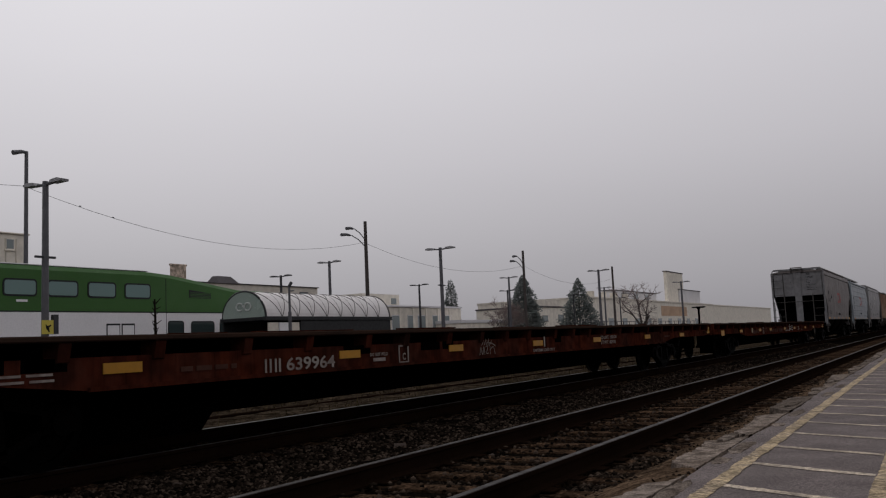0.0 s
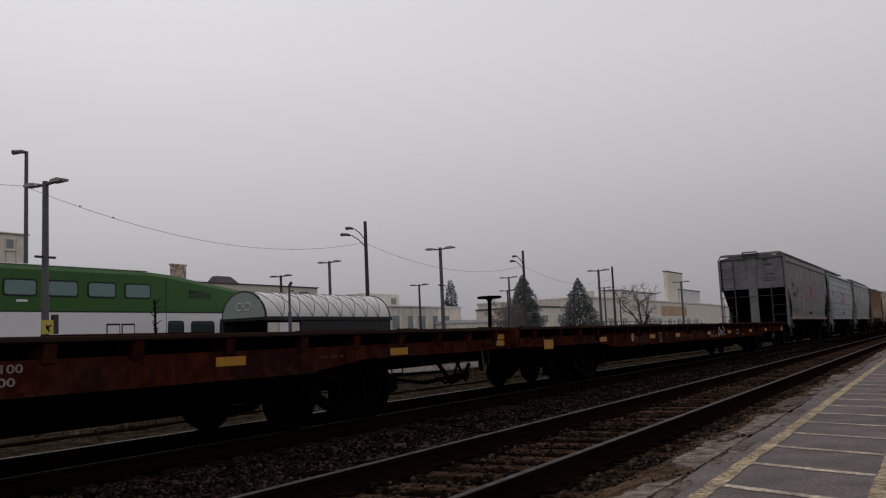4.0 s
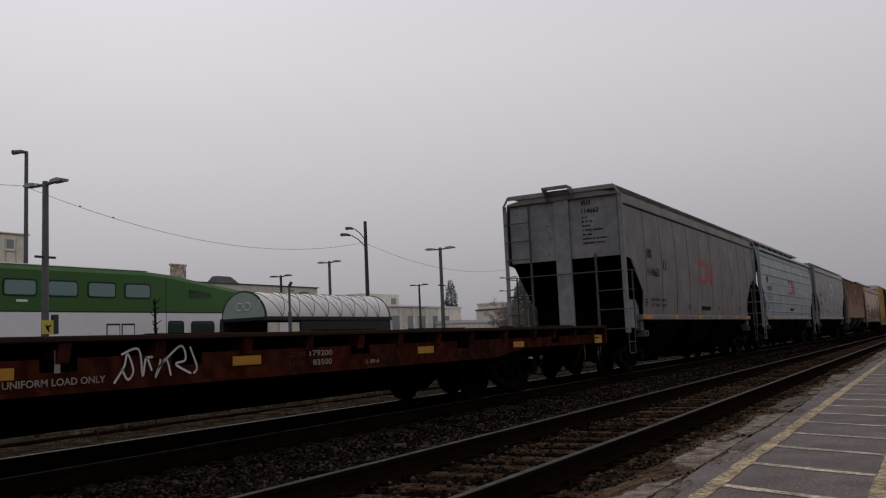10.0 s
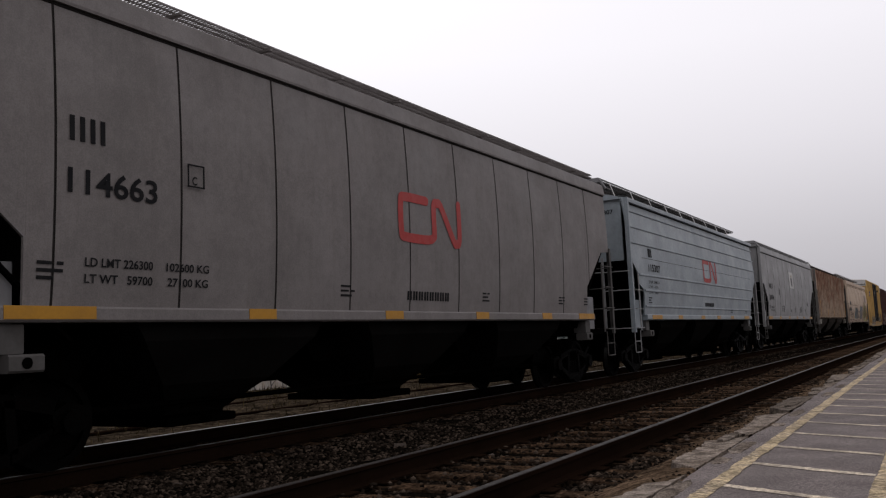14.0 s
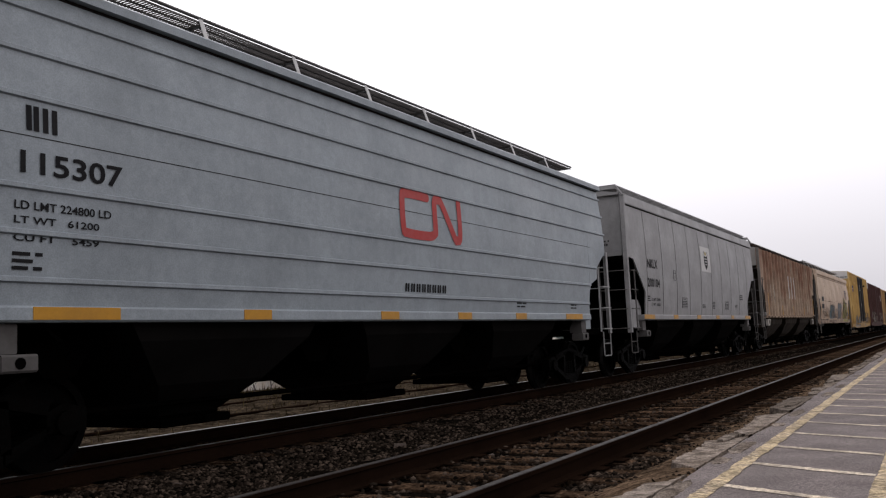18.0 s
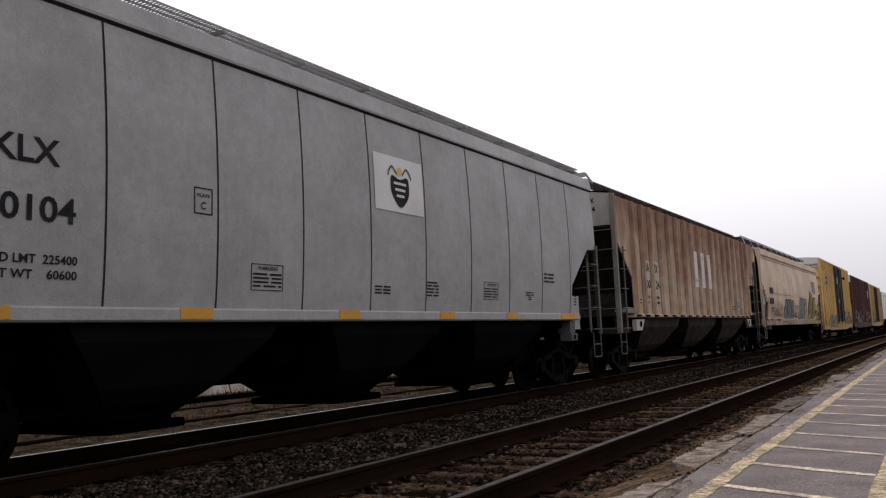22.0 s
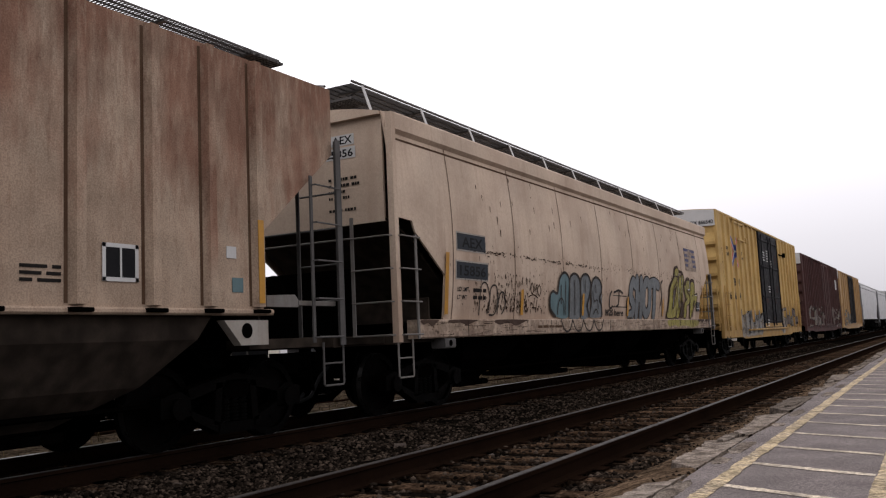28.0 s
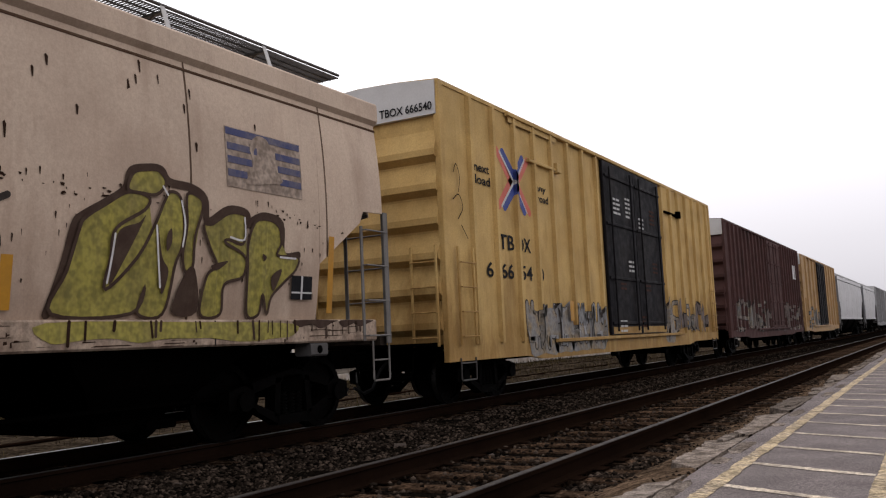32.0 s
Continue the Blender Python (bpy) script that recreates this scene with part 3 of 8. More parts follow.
while y < 62:
    ln = rng.uniform(0.3, 1.1)
    if rng.random() < 0.25:
        x1 = rng.uniform(-1.86, -1.74)
        part("slab", patch(x1 - rng.uniform(0.10, 0.22), x1, y, y + ln * 0.8, rng.uniform(0.018, 0.026), 400 + k), CONCRETE, kerb)
    if rng.random() < 0.45:
        part("slab", patch(-1.60, -1.47, y + 0.1, y + 0.1 + ln * 0.8, 0.053, 700 + k), CONCRETE, kerb, "pale worn patch on the lip")
    y += ln * rng.uniform(0.85, 1.3)
    k += 1


# ---------- tracks ----------
def rail_geo(x, z, y0, y1, head):
    h = 0.0375
    if head:
        return Geo().prism("y", y0, y1, [(x - h + 0.006, z - 0.008), (x + h - 0.006, z - 0.008), (x + h - 0.008, z), (x - h + 0.008, z)])
    return Geo().prism("y", y0, y1, [(x - 0.07, z - 0.172), (x + 0.07, z - 0.172), (x + 0.07, z - 0.158), (x + 0.012, z - 0.138), (x + 0.010, z - 0.048),
                                    (x + h, z - 0.036), (x + h, z - 0.006), (x - h, z - 0.006), (x - h, z - 0.036), (x - 0.010, z - 0.048), (x - 0.012, z - 0.138), (x - 0.07, z - 0.158)])


def track(label, cx, z, top, reach, seed):
    t = thing("railway_track", label, "track", "parallel railway tracks", kind="structure")
    for s in (-1, 1):
        part("rail", rail_geo(cx + s * GAUGE / 2, z, -40, 700, False), RAIL_SIDE, t)
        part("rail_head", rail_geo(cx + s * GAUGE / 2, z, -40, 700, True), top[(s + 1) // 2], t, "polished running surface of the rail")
    r = random.Random(seed)
    shapes = []
    for _ in range(6):
        g = Geo()
        e = [r.uniform(-0.012, 0.012) for _ in range(8)]
        g.prism("x", -1.28 + e[0], 1.28 + e[1], [(-0.115 + e[2], -0.16), (0.115 + e[3], -0.16), (0.115 + e[3], -0.012), (0.10, e[4] * 0.4), (0.02, -0.006), (-0.02, -0.012), (-0.10, e[5] * 0.4), (-0.115 + e[2], -0.012)])
        shapes.append(g.mesh("tie", TIE))
    plate = Geo().bar(-0.17, 0.17, -0.09, 0.09, 0.0, 0.014, 0.004).mesh("tie_plate", RAIL_SIDE)
    i = 0
    yy = -20.0
    while yy < reach:
        ob = part("tie", shapes[i % 6], None, t)
        ob.matrix_basis = pose(cx + r.uniform(-0.03, 0.03), yy, z - 0.174 + r.uniform(-0.008, 0.002), 0, 0, r.uniform(-1.2, 1.2))
        if 0 < yy < 24:
            for s in (-1, 1):
                pl_ob = part("tie_plate", plate, None, t)
                pl_ob.matrix_basis = pose(cx + s * GAUGE / 2, yy, z - 0.174)
        yy += 0.56 + r.uniform(-0.03, 0.03)
        i += 1
    return t


track("rusty platform-side railway track on wooden ties", TRACK_NEAR, 0.0, (RAIL_DULL, RAIL_DULL), 95, 5)
# near head dimmer than the far one: the train's reflection is in its colour
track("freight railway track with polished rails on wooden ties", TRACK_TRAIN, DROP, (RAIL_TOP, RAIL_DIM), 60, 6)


def scatter(name, count, seed, regions, size, material, label, flat=0.7):
    """Loose stones, joined into one mesh."""
    r = np.random.RandomState(seed)
    base = np.array([(0, 0, 1), (0.9, 0, 0.35), (0.28, 0.85, 0.4), (-0.75, 0.5, 0.3), (-0.7, -0.55, 0.35), (0.3, -0.85, 0.3),
                     (0.7, 0.5, -0.4), (-0.3, 0.8, -0.4), (-0.9, 0, -0.4), (-0.2, -0.8, -0.4), (0.7, -0.5, -0.4)])
    tri = [(0, 1, 2), (0, 2, 3), (0, 3, 4), (0, 4, 5), (0, 5, 1), (1, 6, 2), (2, 6, 7), (2, 7, 3), (3, 7, 8), (3, 8, 4), (4, 8, 9), (4, 9, 5), (5, 9, 10), (5, 10, 1), (1, 10, 6)]
    nb = len(base)
    pos = []
    total = sum(w for *_, w in regions)
    for x0, x1, y0, y1, zf, w in regions:
        k = int(count * w / total)
        yy = y0 + (y1 - y0) * r.rand(k) ** 1.6
        xx = r.uniform(x0, x1, k)
        pos.append(np.stack([xx, yy, np.interp(xx, xs, zs) + zf + 0.02 * np.sin(xx * 5.1 + 2 * np.sin(yy * 1.7)) * np.sin(yy * 3.3)], 1))
    pos = np.concatenate(pos)
    k = len(pos)
    s = size * r.uniform(0.55, 1.25, (k, 1, 1)) * r.uniform(0.7, 1.3, (k, 1, 3)) * np.array([1, 1, flat])
    a = r.uniform(0, 2 * math.pi, k)
    v = (base[None] * r.uniform(0.55, 1.35, (k, nb, 1))) * s
    c, sn = np.cos(a)[:, None], np.sin(a)[:, None]
    v = np.stack([v[..., 0] * c - v[..., 1] * sn, v[..., 0] * sn + v[..., 1] * c, v[..., 2]], -1) + pos[:, None]
    f = (np.array(tri)[None] + (np.arange(k) * nb)[:, None, None]).reshape(-1)
    me = bpy.data.meshes.new(name)
    me.vertices.add(k * nb)
    me.vertices.foreach_set("co", v.reshape(-1))
    me.loops.add(len(f))
    me.loops.foreach_set("vertex_index", f.astype(np.int32))
    me.polygons.add(len(f) // 3)
    me.polygons.foreach_set("loop_start", np.arange(0, len(f), 3, dtype=np.int32))
    me.materials.append(material)
    me.update(calc_edges=True)
    return tagged(new(name, me), label, "gravel", "", "stuff")


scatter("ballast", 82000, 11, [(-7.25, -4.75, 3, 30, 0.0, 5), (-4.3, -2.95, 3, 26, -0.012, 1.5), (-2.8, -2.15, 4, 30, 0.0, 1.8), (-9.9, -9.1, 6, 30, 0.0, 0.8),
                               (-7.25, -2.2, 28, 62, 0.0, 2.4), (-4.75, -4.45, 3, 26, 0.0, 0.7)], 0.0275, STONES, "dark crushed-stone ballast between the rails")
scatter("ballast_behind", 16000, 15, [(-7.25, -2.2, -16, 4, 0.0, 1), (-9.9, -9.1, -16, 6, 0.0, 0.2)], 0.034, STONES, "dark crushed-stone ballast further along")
scatter("tie_gravel", 1700, 14, [(-4.3, -2.95, 3, 34, 0.045, 1)], 0.026, STONES, "scattered stones lying on the ties")
scatter("gravel", 9000, 12, [(-20.0, -9.5, 5, 40, 0.02, 1)], 0.03, STONES, "loose gravel on the brown soil")
scatter("verge_gravel", 2600, 13, [(-2.35, -1.9, 3, 30, 0.09, 1.4), (-1.9, -1.55, 3, 30, 0.215, 0.5)], 0.014, STONES, "small stones on the sandy verge")


def loose_stone(name, x, y, z, sx, sy, sz, seed, label):
    r = random.Random(seed)
    g = Geo()
    v = [(sx * a * r.uniform(0.75, 1.2), sy * b * r.uniform(0.75, 1.2), sz * c * r.uniform(0.8, 1.15)) for a, b, c in
         ((-1, -1, 0), (1, -1, 0), (1, 1, 0), (-1, 1, 0), (-0.7, -0.8, 1), (0.8, -0.6, 1), (0.6, 0.8, 1), (-0.75, 0.6, 1), (0, 0, 1.25))]
    g.add(v, [(3, 2, 1, 0), (0, 1, 5, 4), (1, 2, 6, 5), (2, 3, 7, 6), (3, 0, 4, 7), (4, 5, 8), (5, 6, 8), (6, 7, 8), (7, 4, 8)])
    ob = tagged(part(name, g, PALE_STONE), label, "stone", "loose pale stones")
    ob.matrix_basis = pose(x, y, z, 0, 0, r.uniform(0, 180))
    return ob


for k, (x, y, s_) in enumerate(((-6.5, 6.1, 0.7), (-6.13, 9.45, 1.9), (-5.76, 9.44, 1.1), (-4.26, 8.3, 0.8), (-6.2, 18.7, 1.2), (-5.3, 12.6, 0.7), (-2.6, 9.8, 0.6), (-2.5, 12.5, 0.7))):
    loose_stone("loose_stone", x, y, float(np.interp(x, xs, zs)) - 0.01, 0.05 * s_, 0.075 * s_, 0.035, 60 + k, "pale broken stone lying on the ballast")


# ---------- the train ----------
def run(t):
    """How far the train has come by t seconds; it slowly gathers speed."""
    return 3.632872 * t + 0.04247894 * t ** 2 - 0.000867211 * t ** 3 + 8.88655e-6 * t ** 4


CARS, WHEELSETS = [], []
WHEEL_R = 0.457


def railcar(name, label, category, u0, group="freight train"):
    ob = thing(name, label, category, group, pose(TRACK_TRAIN, u0, DROP))
    CARS.append((ob, u0))
    return ob


def surface_text(parent, name, s, mat_, y0, z0, width, height, face, label="", shear=0.0):
    """Lettering that lies on a car's side; face(z) is how far out the side is at height z."""
    cu = bpy.data.curves.new("lettering", "FONT")
    cu.body, cu.size = s, 1.0
    cu.resolution_u = 3
    cu.offset = 0.018
    tmp = bpy.data.objects.new("lettering", cu)
    me = bpy.data.meshes.new_from_object(tmp)
    bpy.data.objects.remove(tmp)
    bpy.data.curves.remove(cu)
    co = np.zeros(len(me.vertices) * 3)
    me.vertices.foreach_get("co", co)
    co = co.reshape(-1, 3)
    lo, hi = co.min(0), co.max(0)
    a = (co[:, 0] - lo[0]) / max(hi[0] - lo[0], 1e-6) * width
    b = (co[:, 1] - lo[1]) / max(hi[1] - lo[1], 1e-6) * height
    out = np.array([(face(z0 + h) + 0.009, y0 + w + shear * h, z0 + h) for w, h in zip(a, b)])
    me.vertices.foreach_set("co", out.reshape(-1))
    me.materials.clear()
    me.materials.append(mat_)
    me.update()
    return part(name, me, None, parent, label)


def end_text(parent, name, s, mat_, x0, z0, width, height, y):
    ob = surface_text(parent, name, s, mat_, 0, 0, width, height, lambda z: 0.0)
    for v in ob.data.vertices:
        v.co = (x0 + v.co.y, y - 0.01, z0 + v.co.z)
    return ob


def plate(parent, name, mat_, y0, y1, z0, z1, face, lift=0.006, label="", rows=4):
    """A thin painted or bolted plate that follows the side."""
    g = Geo()
    hs = [z0 + (z1 - z0) * i / rows for i in range(rows + 1)]
    v = []
    for z in hs:
        x = face(z) + lift
        v += [(x, y0, z), (x, y1, z), (x - 0.004, y0, z), (x - 0.004, y1, z)]
    f = []
    for i in range(rows):
        a, b = 4 * i, 4 * i + 4
        f += [(a, a + 1, b + 1, b), (a, b, b + 2, a + 2), (a + 1, a + 3, b + 3, b + 1)]
    f += [(0, 2, 3, 1), (4 * rows, 4 * rows + 1, 4 * rows + 3, 4 * rows + 2)]
    return part(name, g.add(v, f), mat_, parent, label)


def text_bars(parent, mat_, y0, z0, width, rows_, face, h=0.05, gap=0.045, seed=0, name="stencil_bar"):
    """Small stencilling that cannot be read: plain bars."""
    r = random.Random(seed)
    for i in range(rows_):
        z = z0 - i * (h + gap)
        y = y0
        while y < y0 + width - 0.05:
            w = min(r.uniform(0.12, 0.3), y0 + width - y)
            plate(parent, name, mat_, y, y + w, z, z + h, face, 0.008, rows=1)
            y += w + 0.05


def stroke(parent, name, mat_, pts, width, face, lift, label="", closed=False, smooth=True):
    """A painted stroke along points (y, z) on the side."""
    p = [Vector((a, b)) for a, b in pts]
    if smooth and len(p) > 2:
        q = []
        n = len(p)
        rng_i = range(n if closed else n - 1)
        for i in rng_i:
            p0 = p[(i - 1) % n] if closed or i > 0 else p[0]
            p1, p2 = p[i], p[(i + 1) % n]
            p3 = p[(i + 2) % n] if closed or i + 2 < n else p[-1]
            for k in range(5):
                t = k / 5
                q.append(0.5 * ((2 * p1) + (p2 - p0) * t + (2 * p0 - 5 * p1 + 4 * p2 - p3) * t * t + (3 * p1 - p0 - 3 * p2 + p3) * t ** 3))
        if not closed:
            q.append(p[-1])
        p = q
    n = len(p)
    v = []
    for i in range(n):
        a = p[(i - 1) % n] if closed or i > 0 else p[i]
        b = p[(i + 1) % n] if closed or i < n - 1 else p[i]
        d = (b - a)
        d = d.normalized() if d.length > 1e-6 else Vector((1, 0))
        nn = Vector((-d.y, d.x)) * width / 2
        for e in (p[i] + nn, p[i] - nn):
            v.append((face(e.y) + lift, e.x, e.y))
    m = n if closed else n - 1
    f = [(2 * i, 2 * i + 1, 2 * ((i + 1) % n) + 1, 2 * ((i + 1) % n)) for i in range(m)]
    if not closed:
        for end, s in ((0, -1), (n - 1, 1)):
            a, b = v[2 * end], v[2 * end + 1]
            c = ((a[1] + b[1]) / 2, (a[2] + b[2]) / 2)
            d = (p[1] - p[0]) if end == 0 else (p[-1] - p[-2])
            ang = math.atan2(d.y, d.x) + (math.pi if end == 0 else 0)
            k0 = len(v)
            fan = [(c[0] + width / 2 * math.cos(ang + q), c[1] + width / 2 * math.sin(ang + q)) for q in [math.pi / 2 * (j / 3) for j in range(-3, 4)]]
            v += [(face(z) + lift, y_, z) for y_, z in fan]
            f.append(tuple(range(k0, len(v))))
    return part(name, Geo().add(v, f), mat_, parent, label)


def blob(parent, name, mat_, pts, face, lift, label=""):
    """A filled painted shape with the outline pts (y, z), smoothed."""
    n = len(pts)
    p = [Vector(a) for a in pts]
    q = []
    for i in range(n):
        p0, p1, p2, p3 = p[(i - 1) % n], p[i], p[(i + 1) % n], p[(i + 2) % n]
        for k in range(4):
            t = k / 4
            q.append(0.5 * ((2 * p1) + (p2 - p0) * t + (2 * p0 - 5 * p1 + 4 * p2 - p3) * t * t + (3 * p1 - p0 - 3 * p2 + p3) * t ** 3))
    bm = bmesh.new()
    vs = [bm.verts.new((face(a.y) + lift, a.x, a.y)) for a in q]
    bm.faces.new(vs)
    bmesh.ops.triangulate(bm, faces=bm.faces[:])
    me = bpy.data.meshes.new(name)
    bm.to_mesh(me)
    bm.free()
    me.materials.append(mat_)
    return part(name, me, None, parent, label)


# running gear, built once and shared
def wheelset_mesh():
    g = Geo()
    for s in (-1, 1):
        g.disc(s * 0.70 - 0.0, s * 0.815, 0, 0, WHEEL_R, 28, 0.38) if s > 0 else g.disc(s * 0.815, s * 0.70, 0, 0, WHEEL_R, 28, 0.38)
        a = s * 0.68
        g.disc(min(a, a + s * 0.035), max(a, a + s * 0.035), 0, 0, WHEEL_R + 0.026, 28, 0.36)
        g.disc(min(s * 0.735, s * 0.765), max(s * 0.735, s * 0.765), 0, 0, 0.39, 24)
        g.disc(min(s * 0.70, s * 0.86), max(s * 0.70, s * 0.86), 0, 0, 0.11, 12)
        for k in range(4):
            an = k * math.pi / 2
            g.disc(min(s * 0.766, s * 0.772), max(s * 0.766, s * 0.772), 0.24 * math.cos(an), 0.24 * math.sin(an), 0.03, 8)
    g.disc(-0.7, 0.7, 0, 0, 0.075, 12)
    plain = len(g.f)
    for s in (-1, 1):
        a, b = sorted((s * 0.722, s * 0.806))
        g.disc(a, b, 0, 0, WHEEL_R + 0.002, 28, WHEEL_R - 0.01)
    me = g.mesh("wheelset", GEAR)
    me.materials.append(TREAD)
    for p in me.polygons[plain:]:
        p.material_index = 1
    return me



def sideframe_mesh(s):
    """A cast truck side frame: bowed top and bottom members with two windows and the spring opening."""
    g = Geo()
    x0, x1 = sorted((s * 0.94, s * 1.10))
    for sy in (-1, 1):
        g.prism("x", x0, x1, [(sy * 1.12, 0.37), (sy * 0.70, 0.37), (sy * 0.70, 0.56), (sy * 0.86, 0.64), (sy * 1.12, 0.58)][::sy])
        g.prism("x", x0, x1, [(sy * 0.74, 0.66), (sy * 0.70, 0.54), (sy * 0.0, 0.70), (sy * 0.0, 0.80)][::-sy])
        g.prism("x", x0, x1, [(sy * 0.74, 0.44), (sy * 0.66, 0.32), (sy * 0.28, 0.14), (sy * 0.28, 0.26)][::-sy])
        g.prism("x", x0, x1, [(sy * 0.36, 0.24), (sy * 0.26, 0.24), (sy * 0.22, 0.70), (sy * 0.32, 0.70)][::sy])
        bx0, bx1 = sorted((s * 0.90, s * 1.15))
        g.disc(bx0, bx1, sy * 0.89, 0.457, 0.115, 14)
    g.box(x0, x1, -0.30, 0.30, 0.13, 0.25)
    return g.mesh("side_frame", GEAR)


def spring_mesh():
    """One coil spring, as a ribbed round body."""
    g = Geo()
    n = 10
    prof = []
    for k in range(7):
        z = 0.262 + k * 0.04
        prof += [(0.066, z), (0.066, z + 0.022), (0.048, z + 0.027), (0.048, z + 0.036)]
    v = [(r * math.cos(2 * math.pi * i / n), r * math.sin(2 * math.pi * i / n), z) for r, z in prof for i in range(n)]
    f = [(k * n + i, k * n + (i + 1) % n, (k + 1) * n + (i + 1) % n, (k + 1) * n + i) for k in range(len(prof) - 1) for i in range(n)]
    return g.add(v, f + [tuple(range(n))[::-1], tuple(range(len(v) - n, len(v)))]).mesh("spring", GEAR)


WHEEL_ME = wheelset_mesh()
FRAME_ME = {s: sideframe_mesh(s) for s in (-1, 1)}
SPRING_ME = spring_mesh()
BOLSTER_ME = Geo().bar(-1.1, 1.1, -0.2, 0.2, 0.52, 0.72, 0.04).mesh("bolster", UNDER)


def truck(car, y):
    """A two-axle truck (bogie) with turning wheelsets."""
    e = new("truck")
    e.parent = car
    e.matrix_basis = pose(0, y, 0)
    for s in (-1, 1):
        part("side_frame", FRAME_ME[s], None, e)
        for yy in (-0.14, 0.0, 0.14):
            part("spring", SPRING_ME, None, e, "steel coil spring").matrix_basis = pose(s * 1.03, yy, 0)
    part("bolster", BOLSTER_ME, None, e)
    for yy in (-0.89, 0.89):
        w = part("wheelset", WHEEL_ME, None, e, "steel wheels on an axle")
        w.matrix_basis = pose(0, yy, WHEEL_R)
        WHEELSETS.append((w, yy))
    return e


def coupler(car, y, s):
    g = Geo()
    g.bar(-0.08, 0.08, min(y, y + s * 0.62), max(y, y + s * 0.62), 0.74, 0.93, 0.02)
    g.prism("z", 0.70, 0.98, [(-0.15, y + s * 0.55), (0.14, y + s * 0.55), (0.17, y + s * 0.78), (0.02, y + s * 0.86), (-0.12, y + s * 0.74)][::s])
    part("coupler", g, UNDER, car, "rusted knuckle coupler")
    h = Geo()
    h.tube([(0.35, y, 0.75), (0.36, y + s * 0.22, 0.62), (0.35, y + s * 0.42, 0.36), (0.30, y + s * 0.6, 0.30), (0.26, y + s * 0.78, 0.40)], 0.026, 7)
    part("brake_hose", h, HOSE, car, "hanging black air hose")
    c = Geo()
    c.tube([(0.9, y, 0.93), (0.92, y + s * 0.10, 0.86), (0.93, y + s * 0.13, 0.62), (0.90, y + s * 0.2, 0.48)], 0.018, 6)
    part("cut_lever", c, CREAM_HOSE if car.name.startswith("flat") else UNDER, car, "bent cut lever")


def ladder(car, x, y, z0, z1, width, axis, mat_, n=None, name="ladder"):
    """Two stiles and rungs; axis y: it lies along the side, axis x: across the end."""
    lad = new(name)
    lad.parent = car
    n = n or max(2, round((z1 - z0) / 0.40))
    def at(a, z):
        return (x, y + a, z) if axis == "y" else (x + a, y, z)
    for a in (0, width):
        p = at(a, 0)
        part("stile", Geo().bar(p[0] - 0.02, p[0] + 0.02, p[1] - 0.022, p[1] + 0.022, z0, z1, 0.008), mat_, lad)
    rung = None
    for i in range(n):
        z = z0 + (z1 - z0) * (i + 0.35) / n
        if rung is None:
            off = 0.05 if axis == "y" else 0.0
            offy = -0.05 if axis == "x" else 0.0
            a, b = at(0, 0), at(width, 0)
            rung = Geo().tube([a, (a[0] + off, a[1] + offy, 0), (b[0] + off, b[1] + offy, 0), b], 0.013, 6).mesh("rung", mat_)
        ob = part("rung", rung, None, lad)
        ob.matrix_basis = pose(0, 0, z)
    return lad


def corner(car, xx, y, s, top, mat_):
    """The angle post on a hopper's corner."""
    g = Geo()
    x0, x1 = sorted((xx * 1.495, xx * 1.60))
    a, b = sorted((y - s * 0.005, y + s * 0.015))
    g.bar(x0, x1, a, b, 1.06, top, 0.004)
    x0, x1 = sorted((xx * 1.582, xx * 1.60))
    a, b = sorted((y + s * 0.016, y + s * 0.10))
    g.bar(x0, x1, a, b, 1.06, top, 0.004)
    part("corner_post", g, mat_, car)


def corner_ladder(car, xx, y, s, z_side, z_end, mat_, step_w, pitch=0.467, low=1.165):
    """Rungs from the corner post to a thin stile on the side and to another on the end, and the step below."""
    side, end = new("side_ladder"), new("end_ladder")
    side.parent = end.parent = car
    g = Geo().bar(*sorted((xx * 1.55, xx * 1.575)), *sorted((y + s * 0.56, y + s * 0.61)), 1.10, z_side, 0.004)
    part("stile", g, mat_, side)
    g = Geo().bar(*sorted((xx * 0.83, xx * 0.89)), *sorted((y - s * 0.03, y - s * 0.01)), 1.17, z_end, 0.004)
    part("stile", g, mat_, end)
    rung = Geo().tube([(xx * 1.585, y + s * 0.07, 0), (xx * 1.64, y + s * 0.08, 0), (xx * 1.64, y + s * 0.58, 0), (xx * 1.56, y + s * 0.59, 0)], 0.0125, 6).mesh("rung", mat_)
    bar = Geo().tube([(xx * 1.54, y - s * 0.01, 0), (xx * 1.53, y - s * 0.075, 0), (xx * 0.87, y - s * 0.075, 0), (xx * 0.86, y - s * 0.03, 0)], 0.0125, 6).mesh("rung", mat_)
    z = low
    while z < z_end - 0.02:
        if z < z_side:
            part("rung", rung, None, side).matrix_basis = pose(0, 0, z)
        part("rung", bar, None, end).matrix_basis = pose(0, 0, z)
        z += pitch
    a = y + s * 0.02 if s > 0 else y - 0.02 - step_w
    stirrup(car, xx * 1.565, a, step_w, 0.57, 1.10, mat_)


def stirrup(car, x, y, w, z0, z1, mat_):
    g = Geo()
    g.tube([(x, y, z1), (x, y, z0 + 0.02), (x, y + 0.02, z0), (x, y + w - 0.02, z0), (x, y + w, z0 + 0.02), (x, y + w, z1)], 0.014, 6)
    g.tube([(x, y, z0 + 0.27), (x, y + w, z0 + 0.27)], 0.012, 6)
    return part("stirrup_step", g, mat_, car)


